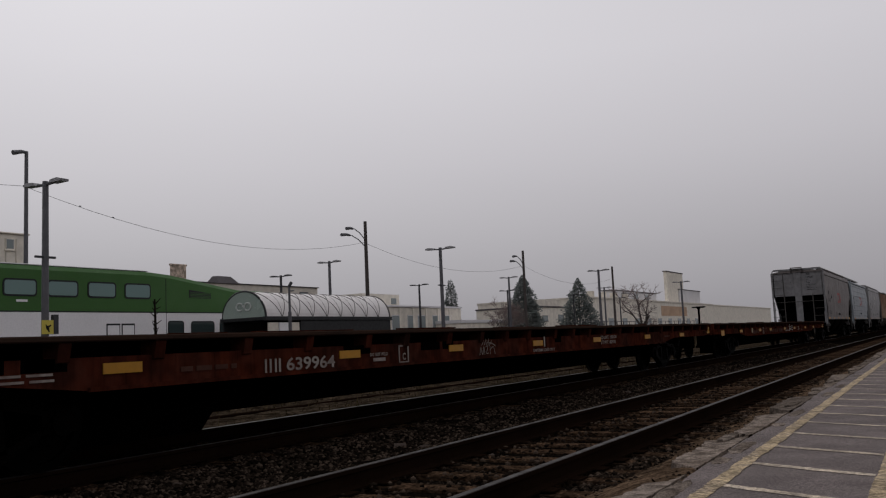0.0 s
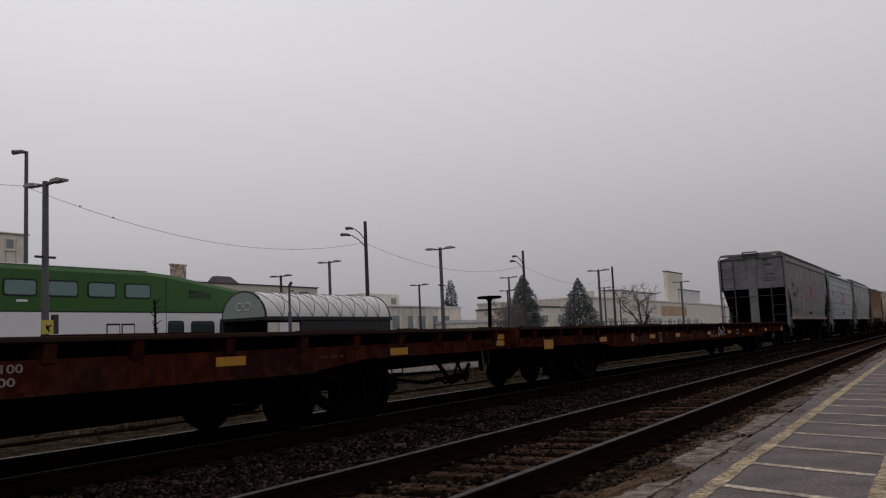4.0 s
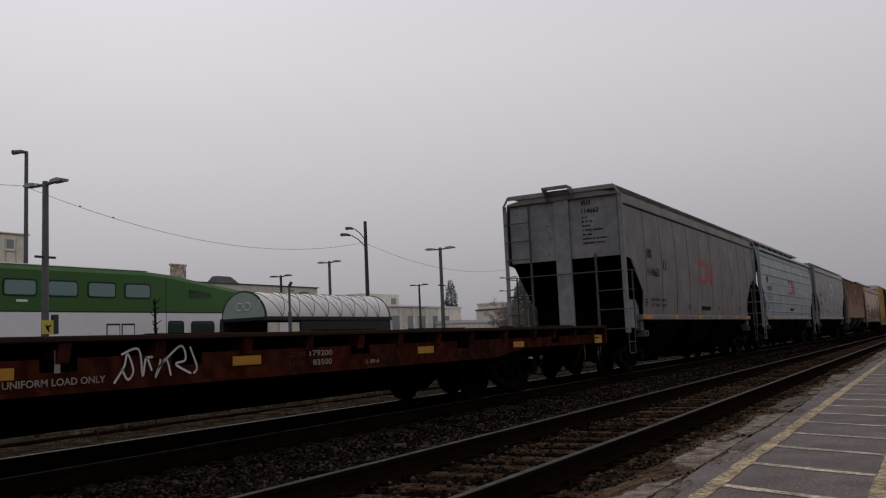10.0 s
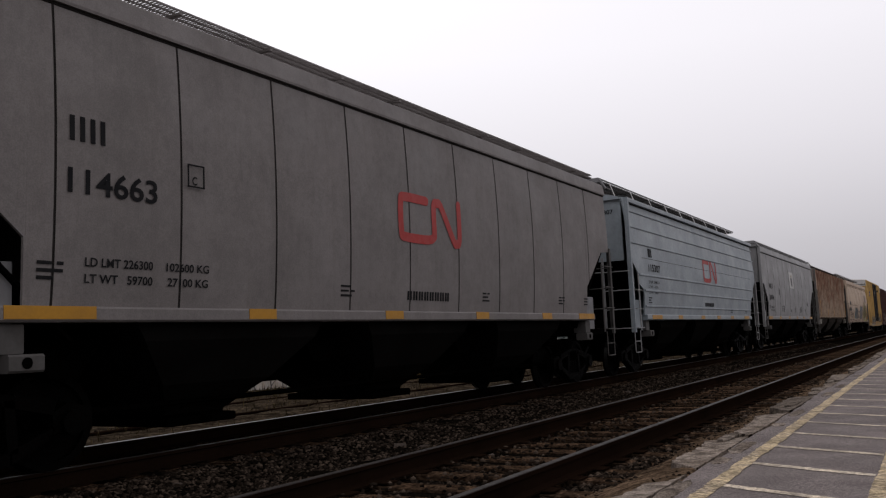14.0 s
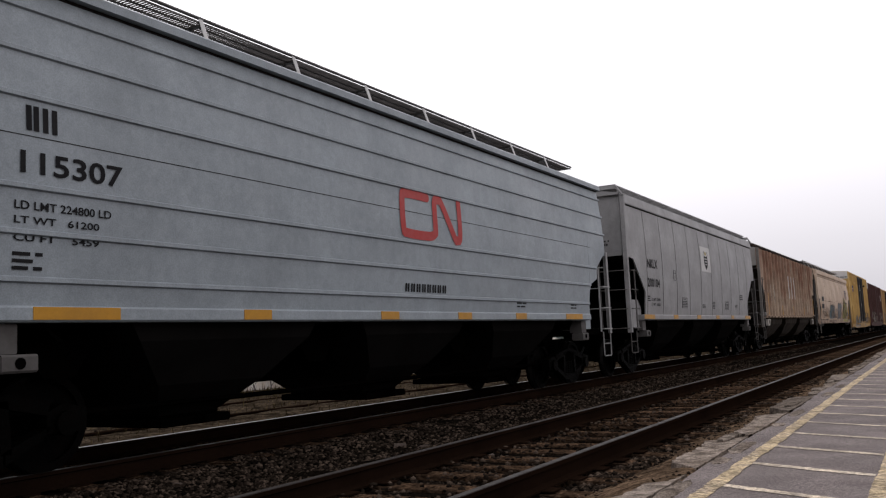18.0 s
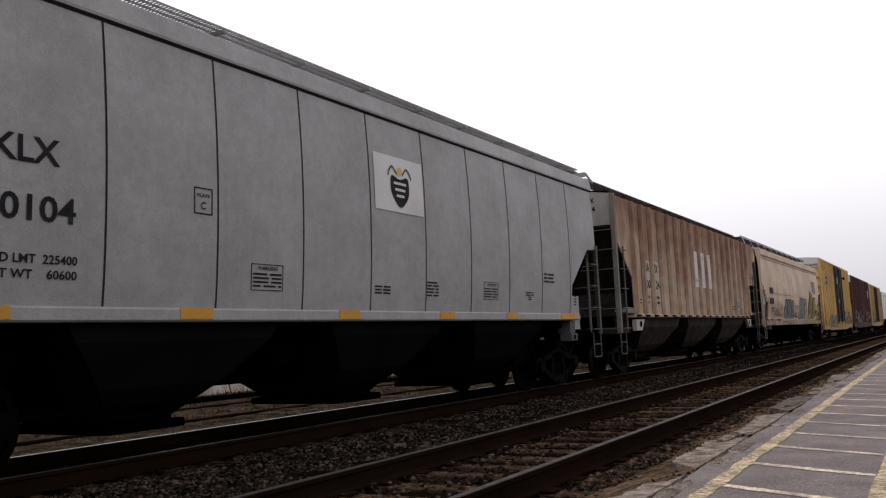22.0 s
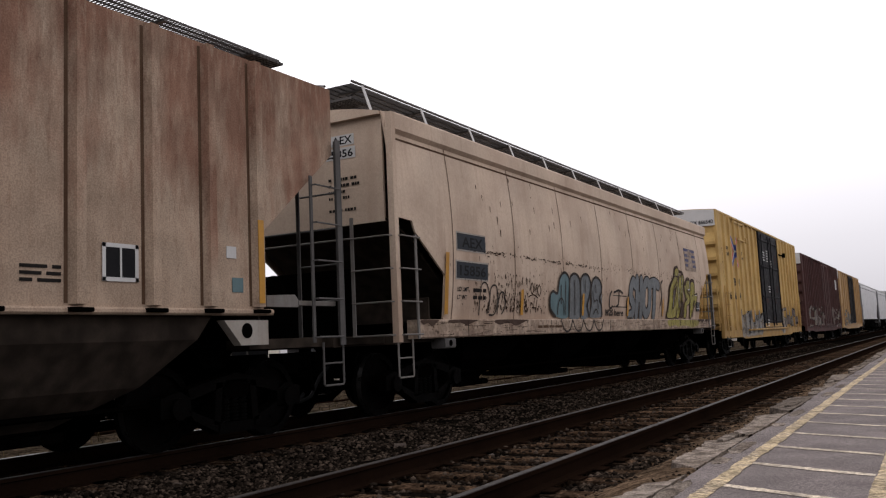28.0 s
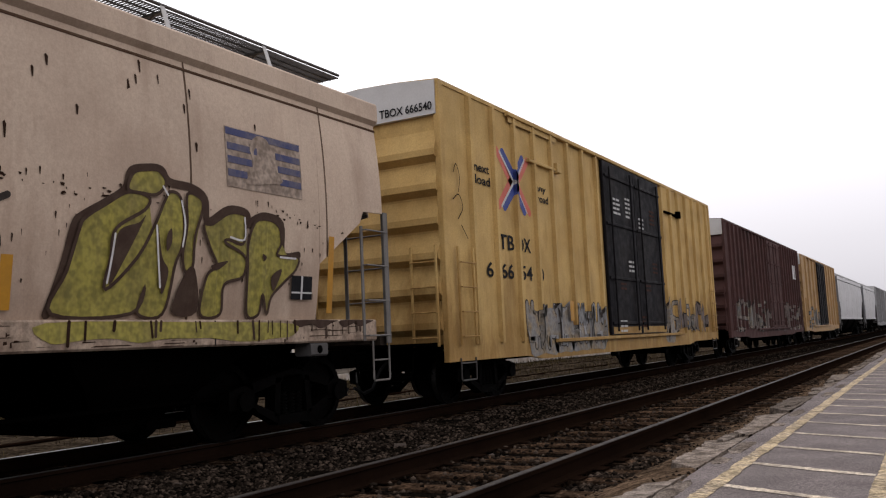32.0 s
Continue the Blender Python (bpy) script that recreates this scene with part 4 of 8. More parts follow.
def brake_wheel(car, x, y, z, mat_):
    g = Geo()
    n = 20
    ring = [(x + 0.27 * math.cos(2 * math.pi * i / n), y, z + 0.27 * math.sin(2 * math.pi * i / n)) for i in range(n + 1)]
    g.tube(ring, 0.018, 6)
    for k in range(5):
        a = 2 * math.pi * k / 5
        g.tube([(x, y, z), (x + 0.26 * math.cos(a), y, z + 0.26 * math.sin(a))], 0.014, 5)
    g.tube([(x, y, z), (x, y + 0.25, z)], 0.03, 6)
    return part("brake_wheel", g, mat_, car, "spoked hand-brake wheel")


def roofwalk(car, half, y0, y1, z, mat_, paint, end_z, eh=1.03, rise=0.10, tall=0.0, post_from=0.4):
    """Grated running boards on the roof, with their brackets."""
    spans = [(-half - 0.42, half + 0.42)] if tall else [(-half - 0.42, -half), (half, half + 0.42)]
    for x0, x1 in spans:
        g = Geo()
        nb = max(5, round((x1 - x0) / 0.13))
        for k in range(nb):
            a = x0 + (x1 - x0) * k / (nb - 1)
            g.box(a - 0.006, a + 0.006, y0, y1, z + 0.008, z + 0.03)
        yy = y0
        while yy < y1:
            g.box(x0, x1, yy, yy + 0.007, z + 0.010, z + 0.028)
            yy += 0.046
        part("running_board", g, mat_, car, "grated steel roof walkway")
    yy = y0 + post_from
    while yy < y1:
        for s in (-1, 1):
            x0, x1 = sorted((s * half, s * (half + 0.44)))
            b = Geo().box(x0, x1, yy, yy + 0.05, z - 0.035, z - 0.004)
            b.tube([(x0 if s > 0 else x1, yy + 0.02, z - rise * 2.2), ((x0 + x1) / 2 + s * 0.1, yy + 0.02, z - 0.02)], 0.018, 5)
            part("walkway_bracket", b, mat_, car)
            if tall:
                p = Geo().bar(0, 0.012, -0.035, 0.035, 0, 1, 0.002)
                p.v = [(s * (half + 0.60 - 0.17 * c + a), yy + 0.02 + b, z - tall + (tall + 0.06) * c) for a, b, c in p.v]
                part("walkway_post", p, WHITE_PLATE, car, "pale slanted walkway post")
        yy += 1.70 if tall else 1.45
    if tall:
        for s in (-1, 1):
            part("walkway_rail", Geo().tube([(s * (half + 0.43), y0, z + 0.06), (s * (half + 0.43), y1, z + 0.06)], 0.022, 6), mat_, car)
    z = end_z
    for yy in ((y0,) if tall else (y0, y1 - 0.45)):
        g = Geo()
        for k in range(8):
            a = yy + 0.45 * k / 7
            g.box(-half - eh, half + eh, a - 0.008, a + 0.008, z - 0.03, z + 0.005)
        xx = -half - eh
        while xx < half + eh:
            g.box(xx, xx + 0.010, yy, yy + 0.45, z - 0.026, z)
            xx += 0.055
        part("end_running_board", g, mat_, car, "grated crosswise roof walkway")


def car_side(zs_, x_sill, bulge, x_top):
    """The side's outline: how far out it is at height z."""
    z0, z1 = zs_
    def face(z):
        t = min(max((z - z0) / (z1 - z0), 0), 1)
        return x_sill + (x_top - x_sill) * t + bulge * math.sin(math.pi * t) ** 0.8
    return face


def lower_edge(y, length, z_sill, cut):
    """The side sheet's lower edge; the corners are cut away above the trucks."""
    d = min(y, length - y)
    for (a, za), (b, zb) in zip(cut, cut[1:]):
        if d <= b:
            return za + (zb - za) * (d - a) / max(b - a, 1e-6)
    return z_sill


def side_sheet(y0, y1, length, z_sill, z_top, face, cut, s, n=14, inset=0.0):
    """A stretch of side sheet from y0 to y1, on the side s."""
    brk = sorted({y0, y1, *[a for a, _ in cut if y0 < a < y1], *[length - a for a, _ in cut if y0 < length - a < y1]})
    g = Geo()
    cols = []
    for y in brk:
        z0 = lower_edge(y, length, z_sill, cut)
        cols.append([(s * (face(z0 + (z_top - z0) * i / n) - inset), y, z0 + (z_top - z0) * i / n) for i in range(n + 1)])
    v = [p for c in cols for p in c]
    m = n + 1
    f = []
    for k in range(len(cols) - 1):
        for i in range(n):
            q = (k * m + i, (k + 1) * m + i, (k + 1) * m + i + 1, k * m + i + 1)
            f.append(q if s > 0 else q[::-1])
    # returned edges give the sheet its thickness
    t = 0.03
    k0 = len(v)
    v += [(x - s * t, y, z) for x, y, z in v]
    for i in range(n):
        for c, flip in ((0, 1), (len(cols) - 1, -1)):
            a = c * m + i
            q = (a, a + 1, k0 + a + 1, k0 + a)
            f.append(q[::flip * s])
    for k in range(len(cols) - 1):
        for i, flip in ((0, -1), (n, 1)):
            a, b = k * m + i, (k + 1) * m + i
            f.append((a, b, k0 + b, k0 + a)[::flip * s])
    return g.add(v, f)


CUT = [(0.0, 2.92), (0.56, 2.88), (1.49, 2.08), (1.51, 1.45)]


def hopper_car(u0, length, label, style):
    """A covered hopper: side panels, peaked roof, slope sheets, bays, ladders, trucks. The left end is at 0."""
    S = style
    car = railcar("covered_hopper", label, "hopper car", u0)
    L, zs0, zt = length, S["sill"], S["eave"]
    face = car_side((zs0, zt), S["x_sill"], S["bulge"], S["x_top"])
    paint, cut = S["paint"], S.get("cut", CUT)
    # side panels: one by one on the side that faces the platform
    if S["kind"] == "panels":
        n = S["n"]
        a0, a1 = 0.05, L - 0.05
        first = S.get("first", 1.32)
        last = S.get("last", first)
        ed = [a0] + [first + (L - first - last) * i / (n - 2) for i in range(n - 1)] + [a1]
        for i in range(n):
            part("side_panel", side_sheet(ed[i], ed[i + 1] - 0.012, L, zs0, zt, face, cut, 1), paint, car)
        for e in ed[1:-1]:
            z0 = lower_edge(e, L, zs0, cut)
            g = Geo()
            hs = [z0 + (zt - z0) * i / 14 for i in range(15)]
            v = []
            for z in hs:
                v += [(face(z) + 0.006, e - S.get("seam_w", 0.009), z), (face(z) + 0.006, e + S.get("seam_w", 0.009), z)]
            part("side_seam", g.add(v, [(2 * i, 2 * i + 1, 2 * i + 3, 2 * i + 2) for i in range(14)]), S.get("seam", SEAM), car, "dark grimy panel seam")
    else:
        part("side_panel", side_sheet(0.05, L - 0.05, L, zs0, zt, face, cut, 1, 20), paint, car)
    part("far_side", side_sheet(0.05, L - 0.05, L, zs0, zt, face, cut, -1, 8), paint, car)
    if S["kind"] == "hribs":
        for z in S["ribs"]:
            lo = next(d for d in [i * 0.02 for i in range(200)] if lower_edge(d, L, zs0, cut) < z - 0.03)
            g = Geo().prism("y", lo + 0.03, L - lo - 0.03, [(face(z) - 0.01, z - 0.035), (face(z) + 0.028, z - 0.018), (face(z) + 0.028, z + 0.018), (face(z) - 0.01, z + 0.035)])
            part("side_rib", g, paint, car)
    if S["kind"] == "hribs":
        f = face(2.95)
        part("side_seam", Geo().bar(f - 0.005, f + 0.004, 1.0, L - 1.0, 2.946, 2.954, 0.001), S.get("seam", SEAM), car, "thin level seam")
    if S["kind"] == "vribs":
        ys_ = [1.52, 2.26] + [3.03 + (L - 6.06) * i / 13 for i in range(14)] + [L - 2.26, L - 1.52]
        for i, y in enumerate(ys_):
            g = Geo().prism("z", zs0 + 0.02, zt - 0.02, [(face(2) - 0.01, y - 0.085), (face(2) + 0.085, y - 0.05), (face(2) + 0.085, y + 0.05), (face(2) - 0.01, y + 0.085)][::1])
            part("side_stake", g, paint, car)
            if i:
                # the stake's shaded flank is painted as a brown strip
                part("stake_rust_line", Geo().bar(face(2) - 0.01, face(2) + 0.004, y - 0.125, y - 0.086, zs0 + 0.03, zt - 0.05, 0.001), RUST_SHADE_LINE, car, "rust-brown line beside the stake, painted as its shaded edge")
            f = Geo().bar(face(2) - 0.02, face(2) + 0.10, y - 0.12, y + 0.12, zs0 - 0.05, zs0 - 0.008, 0.01)
            part("stake_foot", f, UNDER, car)
    # top chord, sills
    for s in (-1, 1):
        ch = S["chord"]
        xo = S["x_top"] + S.get("chord_out", 0.06)
        o = [(s * (xo - 0.20), zt - ch), (s * xo, zt - ch), (s * (xo + 0.005), zt - ch + 0.03), (s * (xo - 0.035), zt - 0.01), (s * (xo - 0.11), zt + 0.03), (s * (xo - 0.25), zt + 0.035)]
        if S.get("chord_form") == "lip":
            o = [(s * (xo - 0.20), zt - ch), (s * xo, zt - ch), (s * xo, zt - 0.012), (s * (xo - 0.02), zt + 0.008), (s * (xo - 0.16), zt + 0.03), (s * (xo - 0.25), zt + 0.035)]
        elif S.get("chord_form") == "box":
            o = [(s * (xo - 0.14), zt - ch), (s * xo, zt - ch + 0.12), (s * (xo - 0.005), zt - 0.02), (s * (xo - 0.025), zt + 0.005), (s * (xo - 0.16), zt + 0.03), (s * (xo - 0.25), zt + 0.035)]
        if ch:
            part("top_chord", Geo().prism("y", 0.22, L - 0.03, o[::s]), paint, car)
            if s > 0:
                f = face(zt - ch - 0.03)
                # the overhang's shadow is painted as a thin dark strip
                part("chord_seam", Geo().bar(f - 0.01, f + 0.008, 0.25, L - 0.05, zt - ch - 0.03, zt - ch - 0.002, 0.002), S.get("seam", SEAM), car, "dark line under the top chord, painted as its shade")
        sh = S["sill_h"]
        xs_ = S["x_sill"] + S.get("sill_out", 0.05)
        a, b = S["sill_span"]
        o = [(s * (xs_ - 0.22), zs0 - sh), (s * (xs_ - 0.02), zs0 - sh), (s * xs_, zs0 - sh + 0.02), (s * xs_, zs0 - 0.02), (s * (xs_ - 0.02), zs0), (s * (xs_ - 0.22), zs0)]
        part("side_sill", Geo().prism("y", a, L - b, o[::s]), S.get("sill_paint", paint), car)
    # roof: curved sheet
    g = Geo()
    rz = S["ridge"]
    prof = [(-(S["x_top"] - 0.02) + 2 * (S["x_top"] - 0.02) * i / 12) for i in range(13)]
    top = [zt - 0.01 + (rz - zt) * (1 - (x / S["x_top"]) ** 2) for x in prof]
    outline = list(zip(prof, top)) + [(prof[-1], zt - 0.05), (prof[0], zt - 0.05)]
    ri = S.get("roof_in", 0.0)
    g.prism("y", ri, L - ri, outline[::-1])
    part("roof", g, S.get("roof_paint", paint), car)
    h = Geo()
    for i in range(4):
        a = L * (0.08 + 0.215 * i)
        h.bar(-0.36, 0.36, a, a + L * 0.19, rz - 0.03, rz + 0.09, 0.03)
    part("hatch_cover", h, S.get("roof_paint", paint), car, "long trough hatch covers")
    # ends
    for y, s in ((0.0, 1), (L, -1)):
        zb = S["end_z"]
        g = Geo()
        w = S["x_top"] - 0.04
        a, b = sorted((y + s * 0.10, y + s * 0.14))
        g.prism("y", a, b, [(-w, zb), (w, zb)] + [(w * (1 - i / 6), zt - 0.015 + S.get("end_rise", 0.0) + (rz - zt) * (1 - (1 - i / 6) ** 2)) for i in range(13)])
        part("end_sheet", g, S.get("end_paint", paint), car)
        g = Geo()
        q = [(y + s * 0.12, zb + 0.02), (y + s * 0.17, zb + 0.02), (y + s * 2.05, zs0 - 0.30), (y + s * 2.0, zs0 - 0.30)]
        for (ya, za), (yb, zb_) in zip(S.get("slope_line", ()), S.get("slope_line", ())[1:]):
            g.prism("x", -w, w, [(y + s * ya, za), (y + s * yb, zb_), (y + s * yb, zb_ + 0.05), (y + s * ya, za + 0.05)][::s])
        if not S.get("slope_line"):
            g.prism("x", -w, w, q[::-s])
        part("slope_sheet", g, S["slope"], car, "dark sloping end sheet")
        g = Geo()
        a, b = sorted((y - s * 0.02, y + s * 1.5))
        g.bar(-1.35, 1.35, a, b, 1.05, 1.165, 0.01)
        a, b = sorted((y + s * 0.0, y + s * 0.16))
        g.bar(-1.52, 1.52, a, b, 1.03, 1.175, 0.01)
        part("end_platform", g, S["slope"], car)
        if s < 0 and not S.get("open_end"):
            part("air_reservoir", Geo().tube([(-1.1, y - 0.80, 1.62), (1.1, y - 0.80, 1.62)], 0.30, 14), UNDER, car, "dark air reservoir on the end platform")
            # brake gear as one wide plate, also closing off the bright view behind
            part("brake_stand", Geo().bar(-1.45, 0.30, y - 0.15, y - 0.10, 1.18, 2.42, 0.01).bar(-1.2, -0.7, y - 0.098, y - 0.02, 1.5, 2.0, 0.03).bar(-0.45, 0.1, y - 0.098, y - 0.04, 1.25, 1.7, 0.03), UNDER, car, "dark brake gear stand")
        elif s > 0 and S.get("left_blocker"):
            # added plate that only blocks the bright background at this end
            part("brake_stand", Geo().bar(-1.3, 0.5, y + 0.45, y + 0.50, 1.17, 2.2, 0.01), UNDER, car, "dark plate added to block the view behind")
        a, b = sorted((y + s * 1.28, y + s * 1.32))
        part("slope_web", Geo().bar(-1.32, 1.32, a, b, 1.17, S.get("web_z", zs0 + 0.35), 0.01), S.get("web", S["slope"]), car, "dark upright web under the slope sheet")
        g = Geo()
        for xx in S.get("posts", (-0.16,)):
            a, b = sorted((y + s * 0.03, y + s * 0.12))
            pw = S.get("post_w", 0.16)
            g.bar(xx - pw, xx + pw, a, b, 1.18, S.get("post_top", zt - 0.02), 0.01)
        part("end_post", g, S.get("end_post_paint", S.get("end_paint", paint)), car)
        trim = S.get("trim", paint)
        for xx in (-1, 1):
            corner(car, xx, y, s, zt - 0.05 + S.get("end_rise", 0.0) if s > 0 else zb + 0.05, S.get("post_paint", S.get("end_paint", paint)) if s > 0 else trim)
            corner_ladder(car, xx, y, s, S.get("lad_side", zb - 0.33), zt - 0.1 if xx < 0 and S.get("tall_ladder") else S.get("lad_end", zb + 0.08), trim, S.get("step_w", 0.45))
        g = Geo()
        g.tube([(-0.90, y - s * 0.05, 2.57), (-0.90, y - s * 0.09, 2.57), (0.88, y - s * 0.09, 2.57), (0.88, y - s * 0.05, 2.57)], 0.015, 6)
        part("grab_iron", g, trim, car)
        # bolster ends and jacking pads
        wa, wb = sorted((y + s * 0.78, y + s * 1.49))
        for xx in (-1, 1):
            o0, o1 = sorted((xx * 1.36, xx * 1.39))
            if S["kind"] != "vribs":
                part("side_web", Geo().bar(o0, o1, wa, wb, 1.175, S.get("web_top", 1.88), 0.004), S.get("end_paint", paint), car, "grimy upright web over the truck")
        a, b = sorted((y + s * 1.28, y + s * 1.55))
        for xx in (-1, 1) if S["kind"] != "vribs" else ():
            part("bolster_web", Geo().bar(min(xx * 1.2, xx * 1.47), max(xx * 1.2, xx * 1.47), a, b, 1.10, zs0 - S["sill_h"] - 0.01, 0.01), S.get("pad", TRIM_GREY), car)
        a, b = sorted((y + s * 1.36, y + s * 1.69))
        for xx in (-1, 1):
            if S["kind"] == "vribs":
                continue
            part("jacking_pad", Geo().bar(min(xx * 1.3, xx * 1.55), max(xx * 1.3, xx * 1.55), a, b, 0.94, 1.095, 0.02), S.get("pad", TRIM_GREY), car, "steel jacking pad with a dark hole")
        d = Geo().disc(1.552, 1.558, (a + b) / 2, 1.02, 0.05, 10)
        if S["kind"] != "vribs":
            part("jacking_hole", d, BLACK, car)
        coupler(car, y, -s)
    if S.get("tall_ladder"):
        for y, s in ((0.0, 1), (L, -1)):
            g = Geo().bar(-1.42, 1.42, *sorted((y - s * 0.035, y - s * 0.015)), 4.59, 4.70, 0.004)
            for xx in (-1, 1):
                g.tube([(xx * 1.42, y - s * 0.025, 4.67), (xx * 1.575, y - s * 0.02, 4.42)], 0.03, 5)
            part("end_fascia", g, S.get("end_paint", paint), car, "plate along the end of the roof")
    # bays: side sheets taper to small outlets, dark ridges close the gaps between them
    nb = S.get("bays", 3)
    y0, y1 = S.get("bay_from", 2.3), L - S.get("bay_from", 2.3)
    pitch = (y1 - y0) / nb
    for i in range(nb):
        c = y0 + pitch * (i + 0.5)
        wt = S["x_sill"] - 0.07
        rings = []
        for z, x, h in ((zs0 - 0.03, wt, pitch * 0.5 - 0.42), (1.18, wt - 0.05, pitch * 0.5 - 0.62), (0.72, wt - 0.36, pitch * 0.5 - 1.12), (0.34, 0.62, 0.40)):
            rings.append([(-x, c - h, z), (x, c - h, z), (x, c + h, z), (-x, c + h, z)])
        v = [q for r_ in rings for q in r_]
        f = [(0, 1, 2, 3), (15, 14, 13, 12)] + [(4 * k + j, 4 * k + 4 + j, 4 * k + 4 + (j + 1) % 4, 4 * k + (j + 1) % 4) for k in range(3) for j in range(4)]
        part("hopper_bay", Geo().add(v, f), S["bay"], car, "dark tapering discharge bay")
        g = Geo()
        g.bar(-0.80, 0.80, c - 0.52, c + 0.52, 0.25, 0.345, 0.02)
        g.bar(0.72, 0.98, c - 0.05, c + 0.05, 0.27, 0.36, 0.02)
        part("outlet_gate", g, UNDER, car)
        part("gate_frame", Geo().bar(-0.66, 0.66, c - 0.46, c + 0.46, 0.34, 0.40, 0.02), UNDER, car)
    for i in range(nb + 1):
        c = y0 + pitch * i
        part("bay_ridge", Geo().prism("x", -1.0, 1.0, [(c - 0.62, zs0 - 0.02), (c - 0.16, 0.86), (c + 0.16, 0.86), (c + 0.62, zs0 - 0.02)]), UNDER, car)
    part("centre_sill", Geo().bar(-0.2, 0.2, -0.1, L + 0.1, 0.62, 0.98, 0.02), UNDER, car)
    p = Geo()
    p.tube([(0.9, 1.6, 0.52), (0.9, L - 1.6, 0.50)], 0.03, 6)
    part("brake_pipe", p, UNDER, car)
    truck(car, S.get("truck_in", 1.25))
    truck(car, L - S.get("truck_in", 1.25))
    if S.get("walk"):
        roofwalk(car, S.get("walk_half", 0.42), 0.12, L - S.get("walk_end", 0.3), S["walk"], S.get("walk_paint", paint), paint, S["end_walk"], S.get("end_half", 1.03), tall=S.get("tall", 0.0), post_from=S.get("post_from", 0.4))
    if S.get("wheel"):
        brake_wheel(car, -0.35, L + 0.12, 1.85, BLACK)
        part("brake_cylinder", Geo().tube([(-0.3, L - 0.5, 1.3), (0.45, L - 0.5, 1.3)], 0.15, 12), UNDER, car)
    return car, face


def reflectors(car, ys_, z0, z1, x, w=0.45, vertical=False):
    for y in ys_:
        part("reflector", Geo().bar(x - 0.005, x + 0.004, y, y + w, z0, z1, 0.001), REFLECT, car, "orange reflective strip")


def flat_car(u0, L, label, seed, box=(5.7, 8.2)):
    car = railcar("flat_car", label, "flat car", u0)
    r = random.Random(seed)
    g = Geo()
    g.bar(-1.56, 1.56, 0.12, L - 0.12, 1.185, 1.24, 0.012)
    part("deck", g, DECK, car, "worn steel and plank deck")
    for s in (-1, 1):
        x0, x1 = sorted((s * 1.40, s * 1.46))
        o = [(0.0, 0.90), (0.9, 0.86), (4.3, 0.86), (5.4, 0.745), (L - 5.4, 0.745), (L - 4.3, 0.86), (L - 0.9, 0.86), (L, 0.90), (L, 1.045), (0.0, 1.045)]
        part("side_sill", Geo().prism("x", x0, x1, o), FLAT_RED, car)
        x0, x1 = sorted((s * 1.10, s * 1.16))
        # near-black instead of oxide red: the deck's shade is in the colour
        part("recessed_web", Geo().bar(x0, x1, 0.1, L - 0.1, 0.98, 1.183, 0.01), UNDER, car, "dark recess under the deck edge, shade put into its colour")
        x0, x1 = sorted((s * 1.40, s * 1.50))
        o = [(5.4, 0.735), (L - 5.4, 0.735), (L - 5.4, 0.775), (5.4, 0.775)]
        part("sill_flange", Geo().prism("x", x0, x1, o), FLAT_RED, car)
        y = 0.7
        while y < L - 0.5:
            g = Geo().prism("y", y, y + 0.13, [(s * 1.30, 1.0), (s * 1.475, 1.0), (s * 1.49, 1.01), (s * 1.525, 1.182), (s * 1.30, 1.182)][::s])
            part("stake_pocket", g, FLAT_RED, car)
            y += r.choice((0.95, 1.08, 1.25))
    r2 = random.Random(seed + 7)
    # dark patches painted on the sill as shaded openings
    for k in range(9):
        a = r2.uniform(1.5, L - 3)
        part("web_hatch", Geo().bar(1.455, 1.466, a, a + r2.uniform(0.25, 0.6), 0.93, 1.045, 0.003), UNDER, car, "dark patch on the side sill, painted as a shaded opening")
    for s in (-1, 1):
        y = 0.3
        while y < L - 1:
            w = r.uniform(0.3, 2.2)
            x0, x1 = sorted((s * 1.46, s * 1.54))
            part("rub_rail", Geo().bar(x0, x1, y, min(y + w, L - 0.3), 1.241, 1.241 + r.choice((0.008, 0.012, 0.02)), 0.003), FLAT_RED, car)
            y += w + r.uniform(0.3, 2.5)
    o = [(0.0, 0.66), (4.8, 0.60), (6.4, 0.32), (L - 6.4, 0.32), (L - 4.8, 0.60), (L, 0.66), (L, 1.17), (0.0, 1.17)]
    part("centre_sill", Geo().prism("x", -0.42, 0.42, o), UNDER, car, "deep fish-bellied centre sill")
    for y, s in ((0.0, -1), (L, 1)):
        g = Geo()
        a, b = sorted((y - s * 0.08, y + s * 0.06))
        g.bar(-1.5, 1.5, a, b, 0.86, 1.23, 0.015)
        part("end_sill", g, FLAT_RED, car)
        coupler(car, y, s)
        for xx in (-1, 1):
            stirrup(car, xx * 1.46, y - s * 0.55 - 0.2, 0.4, 0.45, 0.88, UNDER)
            h = Geo()
            h.tube([(xx * 1.47, y - s * 0.5, 0.98), (xx * 1.52, y - s * 0.5, 0.98), (xx * 1.52, y - s * 0.95, 0.98), (xx * 1.47, y - s * 0.95, 0.98)], 0.012, 6)
            part("grab_iron", h, DECK, car)
    rods = Geo()
    rods.tube([(0.9, 1.2, 0.55), (0.95, 5.0, 0.60), (0.9, L - 5, 0.60), (0.9, L - 1.2, 0.55)], 0.025, 6)
    rods.tube([(1.1, L - 4.6, 0.70), (1.1, L - 2.2, 0.42), (1.0, L - 0.6, 0.50)], 0.03, 6)
    rods.tube([(1.05, L - 1.8, 0.8), (1.0, L - 1.2, 0.36), (0.8, L - 0.4, 0.42), (0.7, L, 0.62)], 0.035, 6)
    part("brake_rigging", rods, UNDER, car, "hanging brake rods and pipes")
